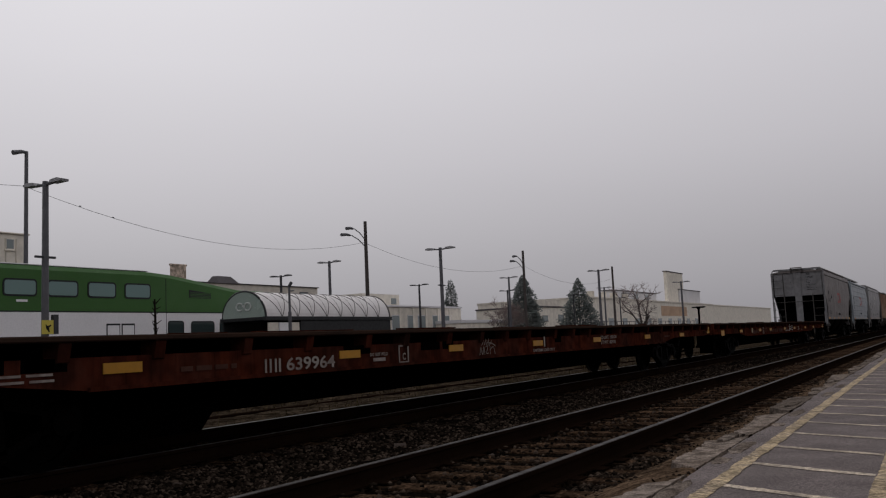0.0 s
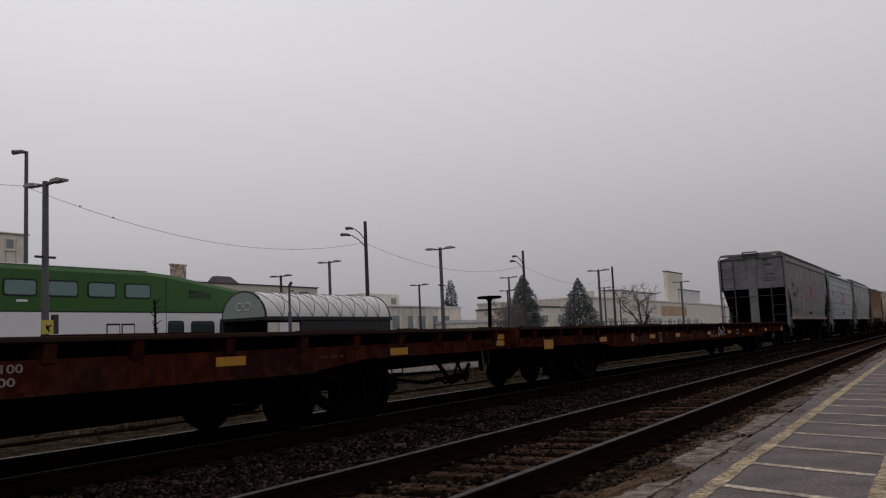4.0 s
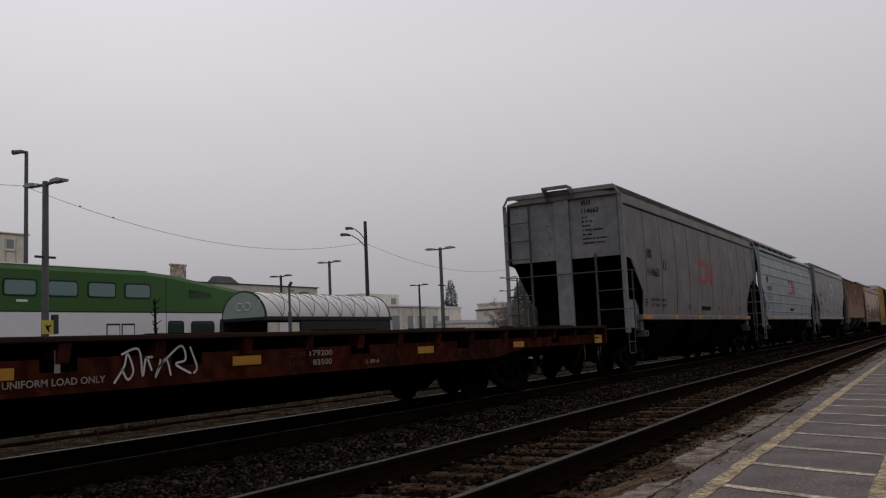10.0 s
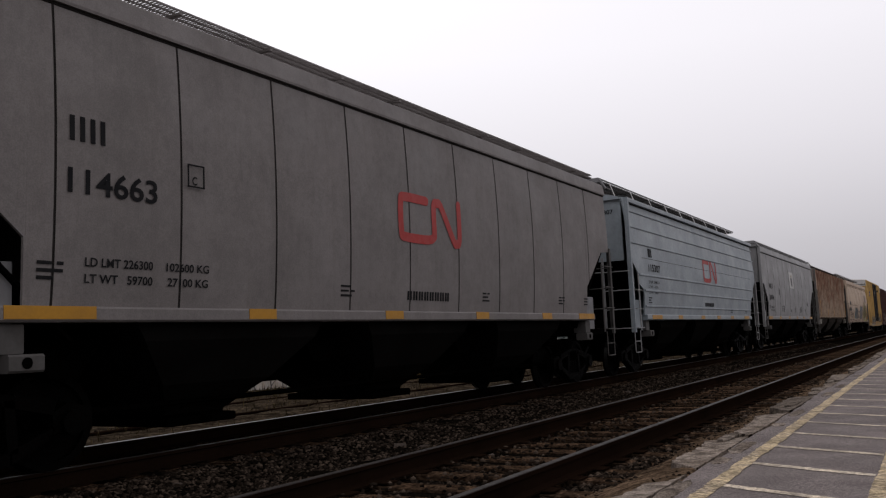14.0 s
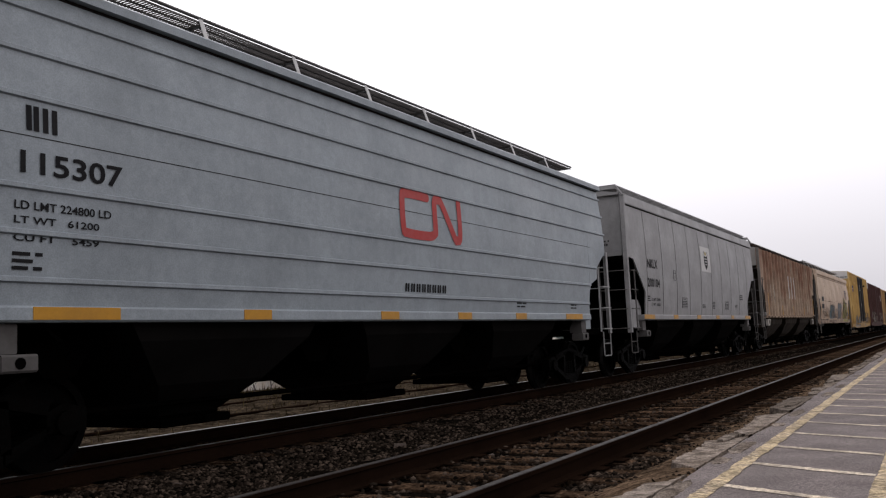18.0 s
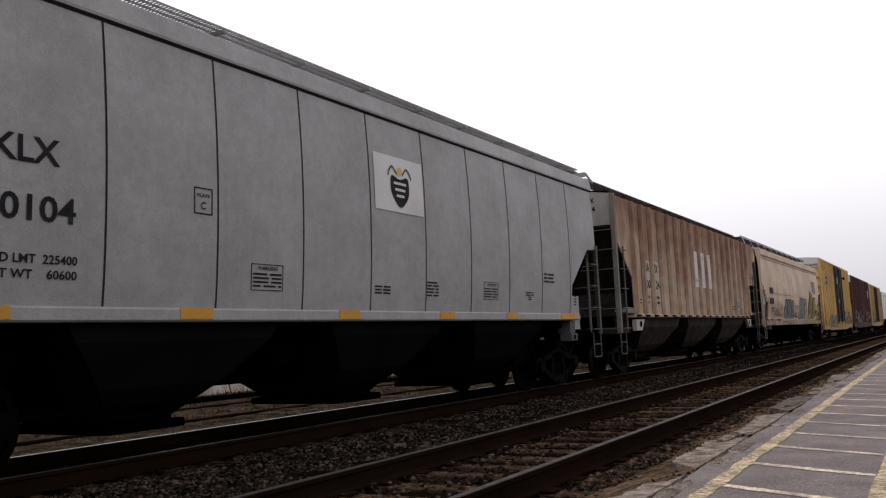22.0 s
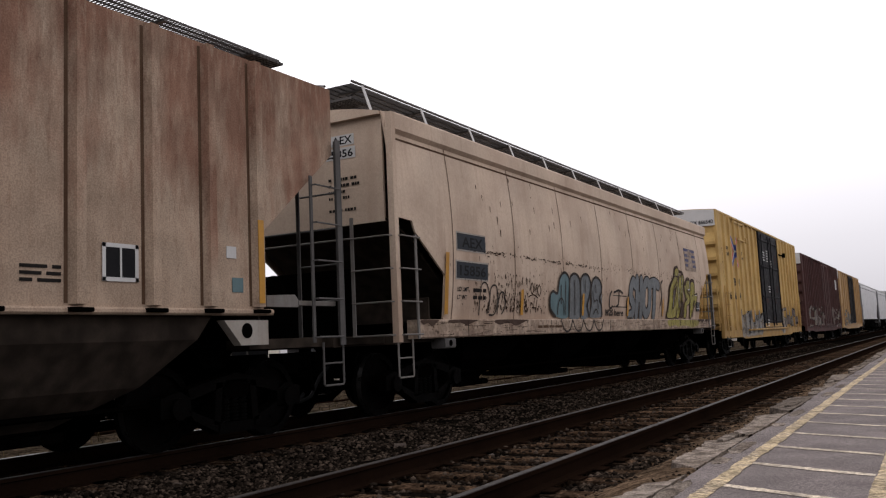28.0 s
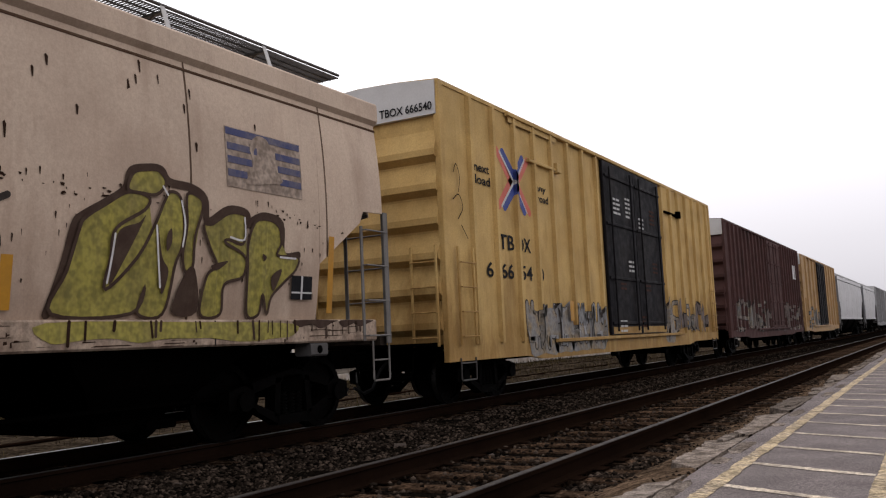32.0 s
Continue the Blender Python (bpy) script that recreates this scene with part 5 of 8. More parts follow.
    part("brake_gear_box", Geo().prism("x", -0.2, 0.62, [(box[0], 0.14), (box[1] - 0.45, 0.14), (box[1], 0.62), (box[0], 0.62)]), UNDER, car, "dark brake gear under the floor")
    truck(car, 4.5)
    truck(car, L - 4.1)
    return car, (lambda z: 1.465)


LF = 29.2
f1, face = flat_car(-0.10, LF, "rust-red steel flat car, empty, with white stencils", 21, (5.4, 8.05))
surface_text(f1, "car_number", "639964", CHALK, 8.13, 0.785, 0.93, 0.155, face, "white car number")
for a in (7.76, 7.84, 7.93, 8.0):
    plate(f1, "mark_bar", CHALK, a, a + 0.03, 0.78, 0.935, face, 0.006)
reflectors(f1, (5.56, 9.17, 12.0, 15.18, 18.40, 22.15, 25.5), 0.885, 0.985, 1.47)
part("plate_frame", Geo().bar(1.464, 1.47, 10.56, 10.585, 0.77, 1.02, 0.001).bar(1.464, 1.47, 10.795, 10.82, 0.77, 1.02, 0.001).bar(1.464, 1.47, 10.56, 10.82, 1.0, 1.02, 0.001).bar(1.464, 1.47, 10.56, 10.82, 0.77, 0.79, 0.001), CHALK, f1, "white stencilled frame")
surface_text(f1, "plate_letter", "C", CHALK, 10.65, 0.81, 0.08, 0.10, face)
surface_text(f1, "stencil", "DO NOT WELD", CHALK, 9.85, 0.89, 0.42, 0.045, face)
text_bars(f1, CHALK, 9.92, 0.82, 0.33, 1, face, 0.045, seed=2)
surface_text(f1, "load_limit", "LD.LMT. 150100", CHALK, 18.86, 0.94, 1.05, 0.075, face, "white load stencil")
surface_text(f1, "light_weight", "LT.WT. 82900", CHALK, 18.86, 0.83, 0.98, 0.075, face)
text_bars(f1, FADED, 6.5, 0.86, 0.8, 1, face, 0.05, seed=3)
text_bars(f1, CHALK, 4.5, 0.90, 0.55, 2, face, 0.022, 0.03, seed=5)
surface_text(f1, "stencil", "UNIFORM LOAD ONLY", CHALK, 15.17, 0.77, 1.03, 0.06, face)
plate(f1, "white_bar", CHALK, 15.69, 15.74, 0.86, 1.05, face, 0.006)
text_bars(f1, FADED, 23.9, 0.90, 0.5, 1, face, 0.035, seed=7)
for pts in ([(13.10, 0.95), (13.17, 1.03), (13.20, 0.96), (13.26, 1.05)], [(13.26, 1.04), (13.28, 0.96), (13.34, 1.03)], [(13.36, 1.06), (13.36, 0.94), (13.46, 1.02)], [(13.36, 0.99), (13.50, 0.97), (13.60, 0.93)],
            [(13.02, 0.80), (13.06, 0.92), (13.12, 0.80), (13.17, 0.93), (13.20, 0.80)], [(13.24, 0.93), (13.32, 0.93), (13.26, 0.82), (13.34, 0.82)], [(13.40, 0.93), (13.40, 0.80)], [(13.40, 0.87), (13.52, 0.92), (13.58, 0.80)]):
    stroke(f1, "paint_scrawl", CHALK, pts, 0.012, face, 0.006, "thin white scrawl")
for z in (0.975, 1.085):
    part("reflector", Geo().bar(1.464, 1.472, 28.80, 29.20, z - 0.045, z + 0.045, 0.001), REFLECT, f1, "orange reflective strip")
post = Geo()
post.tube([(1.15, 29.22, 1.16), (1.15, 29.26, 1.77)], 0.035, 8)
post.tube([(1.15, 29.26, 1.71), (1.15, 29.26, 1.77)], 0.03, 8, 0.08)
for k in range(5):
    post.tube([(1.15, 29.26, 1.77), (1.15 + 0.2 * math.cos(1.257 * k), 29.26 + 0.2 * math.sin(1.257 * k), 1.79)], 0.014, 5)
n = 22
post.tube([(1.15 + 0.2 * math.cos(2 * math.pi * i / n), 29.26 + 0.2 * math.sin(2 * math.pi * i / n), 1.79) for i in range(n + 1)], 0.022, 6)
post.bar(1.06, 1.26, 29.14, 29.28, 0.98, 1.16, 0.01)
part("hand_brake", post, BLACK, f1, "black hand-brake wheel on a post")

f2, face = flat_car(29.52, LF + 0.1, "rust-red steel flat car with worn lettering and white graffiti", 22, (4.9, 6.3))
surface_text(f2, "car_number", "636157", CHALK, 7.20, 0.80, 0.92, 0.17, face, "worn white car number").data.materials[0] = FADED
plate(f2, "mark_bar", FADED, 6.88, 7.12, 0.80, 0.97, face, 0.006)
for a, n in ((10.6, 14), (13.0, 8)):
    for k in range(n):
        if k != 8:
            plate(f2, "worn_lettering_bar", FADED, a + 0.145 * k, a + 0.145 * k + (0.035, 0.05, 0.03)[k % 3], 0.80, 0.96, face, 0.004)
            plate(f2, "worn_lettering_bar", FADED, a + 0.145 * k + 0.06, a + 0.145 * k + 0.09, 0.80 + 0.08 * (k % 2), 0.96, face, 0.004)
surface_text(f2, "stencil", "UNIFORM LOAD ONLY", CHALK, 14.74, 0.81, 1.02, 0.065, face)
reflectors(f2, (4.33, 8.12, 10.6, 14.40, 17.42, 21.25, 24.5), 0.885, 0.985, 1.47)
part("reflector", Geo().bar(1.464, 1.472, 1.23, 1.67, 0.81, 0.99, 0.001), REFLECT, f2, "orange reflective strip")
part("reflector", Geo().bar(1.464, 1.472, 28.65, 29.09, 0.86, 1.04, 0.001), REFLECT, f2, "orange reflective strip")
part("placard_disc", Geo().disc(1.466, 1.472, 6.68, 0.94, 0.10, 16), YELLOW_LINE, f2, "faded yellow round placard")
plate(f2, "white_bar", CHALK, 15.23, 15.29, 0.92, 1.12, face, 0.006)
part("plate_frame", Geo().bar(1.464, 1.47, 8.98, 9.0, 0.78, 1.03, 0.001).bar(1.464, 1.47, 9.18, 9.2, 0.78, 1.03, 0.001).bar(1.464, 1.47, 8.98, 9.2, 1.01, 1.03, 0.001).bar(1.464, 1.47, 8.98, 9.2, 0.78, 0.80, 0.001), CHALK, f2, "white stencilled frame")
surface_text(f2, "plate_letter", "C", CHALK, 9.05, 0.82, 0.08, 0.10, face)
surface_text(f2, "load_limit", "LD.LMT.", FADED, 18.37, 0.94, 0.32, 0.06, face)
surface_text(f2, "light_weight", "LT.WT.", FADED, 18.37, 0.83, 0.30, 0.06, face)
surface_text(f2, "load_limit", "179200", CHALK, 18.74, 0.94, 0.45, 0.07, face, "white load stencil")
surface_text(f2, "light_weight", "83500", CHALK, 18.80, 0.83, 0.38, 0.07, face)
surface_text(f2, "stencil", "L 89-6", CHALK, 19.93, 0.80, 0.30, 0.055, face)
tag = [[(15.72, 0.80), (15.82, 0.94), (15.86, 1.06), (15.92, 0.90), (15.86, 0.82), (15.80, 0.92)],
       [(15.80, 1.06), (15.98, 1.10), (16.02, 0.84), (16.06, 1.02), (16.12, 0.90)], [(16.06, 1.02), (16.22, 1.0), (16.16, 0.82), (16.28, 1.0), (16.34, 0.84)],
       [(16.20, 0.92), (16.46, 1.12), (16.52, 0.98), (16.40, 0.94), (16.58, 0.84)], [(16.58, 1.10), (16.66, 0.90), (16.62, 0.84)]]
tag = [[(15.86 + (a - 15.72) * 1.1, b) for a, b in pts] for pts in tag]
for pts in tag:
    stroke(f2, "graffiti_stroke", PALE_TAG, pts, 0.022, face, 0.008, "white spray-paint scrawl")
for a, b in ((9.5, 0.9), (9.62, 0.95), (9.75, 0.88)):
    stroke(f2, "graffiti_stroke", FADED, [(a, b - 0.08), (a + 0.03, b + 0.12), (a + 0.1, b), (a + 0.16, b + 0.08)], 0.02, face, 0.008)

# ---- covered hoppers ----
# slope sheets and bays carry their shade in a near-black colour
BASE = dict(kind="panels", n=11, first=1.78, last=1.37, sill=1.50, sill_h=0.14, eave=4.50, ridge=4.66, x_sill=1.50, bulge=0.07, x_top=1.49, chord=0.26,
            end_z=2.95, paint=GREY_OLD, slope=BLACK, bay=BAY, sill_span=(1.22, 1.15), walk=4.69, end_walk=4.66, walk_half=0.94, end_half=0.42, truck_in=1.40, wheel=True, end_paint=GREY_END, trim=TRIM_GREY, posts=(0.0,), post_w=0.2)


def emblem(car, face, y, z, w, h):
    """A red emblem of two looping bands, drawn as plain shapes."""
    b = h * 0.19
    stroke(car, "emblem_band", LOGO_RED, [(y + w * 0.42, z + h - b / 2), (y + w * 0.10, z + h - b / 2), (y + b / 2, z + h - b), (y + b / 2, z + b), (y + w * 0.10, z + b / 2), (y + w * 0.44, z + b / 2), (y + w * 0.53, z + b * 0.9)], b, face, 0.010, "red emblem on the side")
    stroke(car, "emblem_band", LOGO_RED, [(y + w * 0.54, z + b), (y + w * 0.54, z + h - b * 0.9), (y + w * 0.60, z + h - b / 2), (y + w * 0.66, z + h - b * 0.8), (y + w * 0.86, z + b * 0.8), (y + w * 0.91, z + b / 2), (y + w - b / 2, z + b), (y + w - b / 2, z + h - 0.02)], b, face, 0.0104)


h1, face = hopper_car(60.26, 16.3, "dusty grey covered hopper car with a red emblem", dict(BASE, tall_ladder=True))
for a in (1.920, 2.030):
    plate(h1, "mark_bar", INK, a, a + 0.050, 2.99, 3.22, face, 0.010)
for a in (2.140, 2.250):
    plate(h1, "mark_bar", INK, a, a + 0.050, 2.99, 3.22, face, 0.010)
surface_text(h1, "car_number", "114663", INK, 1.90, 2.51, 1.02, 0.235, face, "black car number")
emblem(h1, face, 7.32, 2.50, 1.85, 0.72)
for k in range(8):
    plate(h1, "web_address_bar", INK, 7.55 + 0.155 * k, 7.59 + 0.155 * k, 1.66, 1.79, face, 0.010, rows=1)
    plate(h1, "web_address_bar", INK, 7.62 + 0.155 * k, 7.66 + 0.155 * k, 1.66, 1.79, face, 0.010, rows=1)
part("plate_frame", Geo().bar(1.59, 1.60, 3.30, 3.315, 2.74, 2.98, 0.001).bar(1.59, 1.60, 3.515, 3.53, 2.74, 2.98, 0.001).bar(1.59, 1.60, 3.30, 3.53, 2.965, 2.98, 0.001).bar(1.59, 1.60, 3.30, 3.53, 2.74, 2.755, 0.001), INK, h1)
surface_text(h1, "plate_letter", "C", INK, 3.38, 2.77, 0.07, 0.09, face)
surface_text(h1, "load_limit", "LD LMT 226300", INK, 2.10, 1.86, 0.78, 0.085, face, "black load stencil")
surface_text(h1, "light_weight", "LT WT   59700", INK, 2.10, 1.71, 0.78, 0.085, face)
surface_text(h1, "load_limit_metric", "102600 KG", INK, 3.05, 1.86, 0.58, 0.085, face)
surface_text(h1, "light_weight_metric", "27100 KG", INK, 3.07, 1.71, 0.55, 0.085, face)
text_bars(h1, INK, 1.62, 1.86, 0.26, 3, face, 0.03, 0.035, seed=1)
for i, (a, w) in enumerate(((5.95, 0.3), (9.9, 0.25), (13.2, 0.3), (14.6, 0.2))):
    text_bars(h1, INK, a, 1.80, w, 3, face, 0.025, 0.035, seed=30 + i)
reflectors(h1, (1.31,), 1.385, 1.50, 1.552, 0.9)
reflectors(h1, (4.22, 6.93, 9.6, 12.3), 1.385, 1.50, 1.552)
reflectors(h1, (14.2,), 1.385, 1.50, 1.552, 0.9)
end_text(h1, "car_number", "114663", INK, 0.53, 4.06, 0.44, 0.125, 0.10)
e = Geo()
for a in (0.54, 0.60, 0.67, 0.73):
    e.box(a, a + 0.03, 0.088, 0.094, 4.26, 4.38)
rb = random.Random(5)
for k in range(7):
    a, end = 0.53, 0.53 + (0.15, 0.27, 0.25, 0.48, 0.28, 0.58, 0.56)[k]
    while a < end:
        w = rb.uniform(0.02, 0.05)
        e.box(a, a + w, 0.088, 0.094, 3.94 - 0.108 * k, 3.98 - 0.108 * k)
        a += w + rb.choice((0.015, 0.02, 0.05))
part("stencil_bar", e, INK, h1, "small black stencils on the end")
spots = Geo()
for k in range(34):
    a, z, w = rb.choice((-1.2, -0.95, -0.38, 0.1)) + rb.gauss(0, 0.05), rb.uniform(3.0, 4.4), rb.uniform(0.008, 0.022)
    spots.box(a, a + w, 0.092, 0.098, z, z + w * rb.uniform(0.9, 2.4))
tagged(part("rust_staining", spots, RUST_SPOT, h1), "small rust spots on the end sheet", "", "", "stuff")
pb = Geo()
for k in range(12):
    pb.box(-0.33 + 0.058 * k, -0.315 + 0.058 * k, -0.32, 0.02, 4.735, 4.76)
for k in range(6):
    pb.box(-0.33, 0.335, -0.32 + 0.064 * k, -0.31 + 0.064 * k, 4.735, 4.76)
pb.prism("x", -0.34, -0.325, [(0.0, 4.42), (0.0, 4.74), (-0.32, 4.74), (-0.32, 4.70)])
pb.prism("x", 0.335, 0.35, [(0.0, 4.42), (0.0, 4.74), (-0.32, 4.74), (-0.32, 4.70)])
pb.box(-0.34, 0.35, -0.335, -0.322, 4.70, 4.765)
part("brake_step", pb, GREY_OLD, h1, "projecting end platform bracket")

R2 = dict(BASE, kind="hribs", ribs=(4.12, 3.71, 3.30, 2.51, 2.12, 1.72), paint=GREY_NEW, eave=4.43, ridge=4.68, chord=0.10, chord_out=0.11, chord_form="lip", post_from=0.77, walk=4.92, end_walk=4.74, walk_half=0.42, end_half=0.6, end_paint=GREY_NEW, trim=GREY_MID, walk_end=0.0, tall=0.42,
          bulge=0.10, x_top=1.42, posts=(), walk_paint=STEEL, sill_paint=GREY_NEW, wheel=False, end_z=2.85,
          cut=[(0.0, 2.82), (0.20, 2.81), (0.64, 2.52), (0.66, 2.27), (1.02, 2.15), (1.11, 1.98), (1.13, 1.48)])
h2, face = hopper_car(78.08, 16.12, "blue-grey ribbed covered hopper car with a red emblem", R2)
for a in (1.56, 1.63):
    plate(h2, "mark_bar", INK, a, a + 0.050, 3.0, 3.22, face, 0.010)
for a in (1.72, 1.81):
    plate(h2, "mark_bar", INK, a, a + 0.050, 3.0, 3.22, face, 0.010)
surface_text(h2, "car_number", "115307", INK, 1.50, 2.62, 1.06, 0.20, face, "black car number")
emblem(h2, face, 7.44, 2.56, 1.82, 0.72)
for k in range(8):
    plate(h2, "web_address_bar", INK, 7.54 + 0.152 * k, 7.575 + 0.152 * k, 1.78, 1.90, face, 0.012, rows=1)
    plate(h2, "web_address_bar", INK, 7.605 + 0.152 * k, 7.64 + 0.152 * k, 1.78, 1.90, face, 0.012, rows=1)
surface_text(h2, "load_limit", "LD LMT 224800 LD", INK, 1.45, 2.31, 0.98, 0.075, face, "black load stencil")
surface_text(h2, "light_weight", "LT WT   61200", INK, 1.45, 2.19, 0.85, 0.065, face)
surface_text(h2, "volume", "CU FT    5459", INK, 1.45, 2.04, 0.85, 0.065, face)
text_bars(h2, INK, 1.45, 1.92, 0.28, 3, face, 0.03, 0.03, seed=4)
for i, (a, w) in enumerate(((11.3, 0.4), (13.9, 0.3))):
    text_bars(h2, INK, a, 1.66, w, 2, face, 0.025, 0.035, seed=40 + i)
reflectors(h2, (1.64, 13.55), 1.38, 1.49, 1.552, 0.9)
reflectors(h2, (4.2, 6.88, 9.05, 11.18), 1.38, 1.49, 1.552)
end_text(h2, "car_number", "115307", INK, 0.70, 4.03, 0.48, 0.115, 0.10)
for a in (0.72, 0.80, 0.88):
    part("stencil_bar", Geo().box(a, a + 0.035, 0.088, 0.094, 4.21, 4.31), INK, h2)

R3 = dict(BASE, paint=GREY_MID, n=11, first=1.66, last=1.60, bulge=0.075, wheel=False, end_paint=GREY_MID, trim=TRIM_GREY, tall_ladder=True)
h3, face = hopper_car(95.66, 16.2, "plain grey covered hopper car with a white crest panel", R3)
surface_text(h3, "reporting_mark", "NKLX", INK, 1.70, 2.72, 0.90, 0.23, face, "black reporting mark")
surface_text(h3, "car_number", "200104", INK, 1.67, 2.22, 1.10, 0.23, face, "black car number")
plate(h3, "crest_panel", WHITE_PLATE, 7.52, 8.80, 2.90, 3.70, face, 0.010, "white panel with a dark crest")
blob(h3, "crest_shield", INK, [(7.95, 3.42), (8.16, 3.38), (8.37, 3.42), (8.40, 3.22), (8.33, 3.08), (8.16, 2.97), (8.0, 3.08), (7.92, 3.22)], face, 0.015, "dark shield shape")
blob(h3, "crest_top", GOLD, [(8.11, 3.44), (8.09, 3.51), (8.16, 3.56), (8.24, 3.51), (8.21, 3.44)], face, 0.0155, "gold crest shape")
for k in range(3):
    plate(h3, "crest_band", WHITE_PLATE, 8.0 + 0.03 * k, 8.32 - 0.03 * k, 3.30 - 0.09 * k, 3.335 - 0.09 * k, face, 0.018, rows=1)
for s in (-1, 1):
    stroke(h3, "crest_scroll", STEEL, [(8.16 + s * 0.08, 3.46), (8.16 + s * 0.18, 3.55), (8.16 + s * 0.26, 3.50), (8.16 + s * 0.30, 3.42)], 0.035, face, 0.0165)
def stencil_frame(car, y0, y1, z0, z1, face, w=0.012):
    for a, b, c, d in ((y0, y0 + w, z0, z1), (y1 - w, y1, z0, z1), (y0 + w, y1 - w, z1 - w, z1), (y0 + w, y1 - w, z0, z0 + w)):
        plate(car, "stencil_frame", INK, a, b, c, d, face, 0.007)


stencil_frame(h3, 4.19, 4.45, 2.48, 2.76, face)
surface_text(h3, "plate_letter", "C", INK, 4.28, 2.53, 0.07, 0.08, face, "black plate letter")
surface_text(h3, "plate_word", "PLATE", INK, 4.23, 2.66, 0.18, 0.035, face, "small black stencilled word")
for a, b in ((5.06, 5.60), (10.72, 11.25)):
    stencil_frame(h3, a, b, 1.71, 2.01, face, 0.008)
    surface_text(h3, "warning_word", "WARNING", INK, a + 0.10, 1.94, 0.34, 0.045, face, "small black stencilled word")
    text_bars(h3, INK, a + 0.03, 1.885, b - a - 0.06, 4, face, 0.02, 0.025, seed=int(a))
surface_text(h3, "load_limit", "LD LMT  225400", INK, 2.0, 1.86, 0.80, 0.08, face, "black load stencil")
surface_text(h3, "light_weight", "LT WT    60600", INK, 2.0, 1.73, 0.80, 0.08, face)
for i, (a, z, w, k, h) in enumerate(((1.66, 1.96, 0.25, 3, 0.028), (7.50, 1.82, 0.38, 3, 0.022), (8.87, 1.92, 0.34, 5, 0.024), (12.40, 1.86, 0.34, 2, 0.022), (12.52, 1.78, 0.12, 2, 0.02), (13.24, 2.23, 0.50, 3, 0.035), (14.8, 1.84, 0.12, 4, 0.028))):
    text_bars(h3, INK, a, z, w, k, face, h, h, seed=50 + i)
reflectors(h3, (1.25, 14.0), 1.385, 1.50, 1.552, 0.9)
reflectors(h3, (4.0, 6.66, 9.2, 11.52), 1.385, 1.50, 1.552)
end_text(h3, "reporting_mark", "NKLX", INK, 0.42, 4.13, 0.42, 0.13, 0.10)
end_text(h3, "car_number", "200104", INK, 0.42, 3.91, 0.52, 0.13, 0.10)
e = Geo()
for k in range(7):
    a, end = 0.42, 0.42 + (0.2, 0.34, 0.34, 0.5, 0.44, 0.68, 0.64)[k]
    while a < end:
        w = rb.uniform(0.02, 0.05)
        e.box(a, a + w, 0.088, 0.094, 3.76 - 0.09 * k, 3.795 - 0.09 * k)
        a += w + rb.choice((0.015, 0.02, 0.05))
part("stencil_bar", e, INK, h3, "small black stencils on the end")

R4 = dict(BASE, kind="vribs", n=19, paint=RUSTY, eave=4.37, ridge=4.52, chord=0.0, x_sill=1.50, x_top=1.50, bulge=0.0, sill_h=0.07, sill_span=(1.3, 1.3),
          end_z=3.64, lad_side=3.15, lad_end=3.78, step_w=0.40, cut=[(0.0, 3.54), (0.12, 3.45), (1.40, 2.39), (1.42, 1.45)], bay=BAY_RUST, walk=4.80, end_walk=4.78, walk_half=0.46, end_half=0.48, posts=(), slope=BAY_RUST, bay_from=1.7, end_paint=END_STAINED, post_paint=POST_GREY, web=WEB_GREY, web_z=2.05, roof_in=0.13, end_rise=0.055, slope_line=((0.12, 3.60), (1.40, 2.40), (2.2, 1.62)), wheel=True, walk_paint=STEEL, truck_in=1.45, trim=TRIM_GREY, roof_paint=RUSTY)
h4, face = hopper_car(113.19, 17.3, "rust-streaked beige ribbed covered hopper car", R4)
for i, (a, s_) in enumerate(((2.33, "NA"), (3.14, "HX"))):
    plate(h4, "number_panel", CREAM_PANEL, a, a + 0.60, 2.10, 2.92, face, 0.004, "repainted pale number panel")
    surface_text(h4, "reporting_mark", s_, INK, a + 0.06, 2.62, 0.44, 0.23, face, "black reporting mark")
for a, s_ in ((2.33, "100"), (3.14, "724")):
    surface_text(h4, "car_number", s_, INK, a + 0.06, 2.18, 0.48, 0.23, face, "black car number")
surface_text(h4, "load_limit", "LD LMT", INK, 2.40, 1.93, 0.40, 0.07, face)
surface_text(h4, "light_weight", "LT WT", INK, 2.40, 1.78, 0.34, 0.07, face)
text_bars(h4, SEAM, 3.2, 1.93, 0.4, 2, face, 0.06, 0.08, seed=3)
rh = random.Random(31)
for a, w in ((7.46, 0.66), (8.34, 0.66), (9.20, 0.66)):
    plate(h4, "white_panel", WHITE_PLATE, a, a + w, 2.38, 3.50, face, 0.006, "peeling white painted panel")
    for k in range(4):
        yb, zb_ = a + rh.uniform(0.03, w - 0.14), rh.uniform(2.42, 3.4)
        blob(h4, "peeled_patch", GREY_END, [(yb, zb_), (yb + rh.uniform(0.03, 0.1), zb_ + 0.02), (yb + rh.uniform(0.04, 0.1), zb_ + rh.uniform(0.04, 0.2)), (yb - 0.02, zb_ + 0.07)], face, 0.011)
for a in (1.50, 5.1, 8.4, 12.1, 15.72):
    part("reflector", Geo().bar(1.585, 1.594, a, a + 0.09, 1.56, 2.50 if a in (1.50, 15.72) else 2.0, 0.001), REFLECT, h4, "upright orange reflective strip")
plate(h4, "placard", INK, 13.72, 14.06, 1.78, 2.06, face, 0.008, "black placard with a white frame")
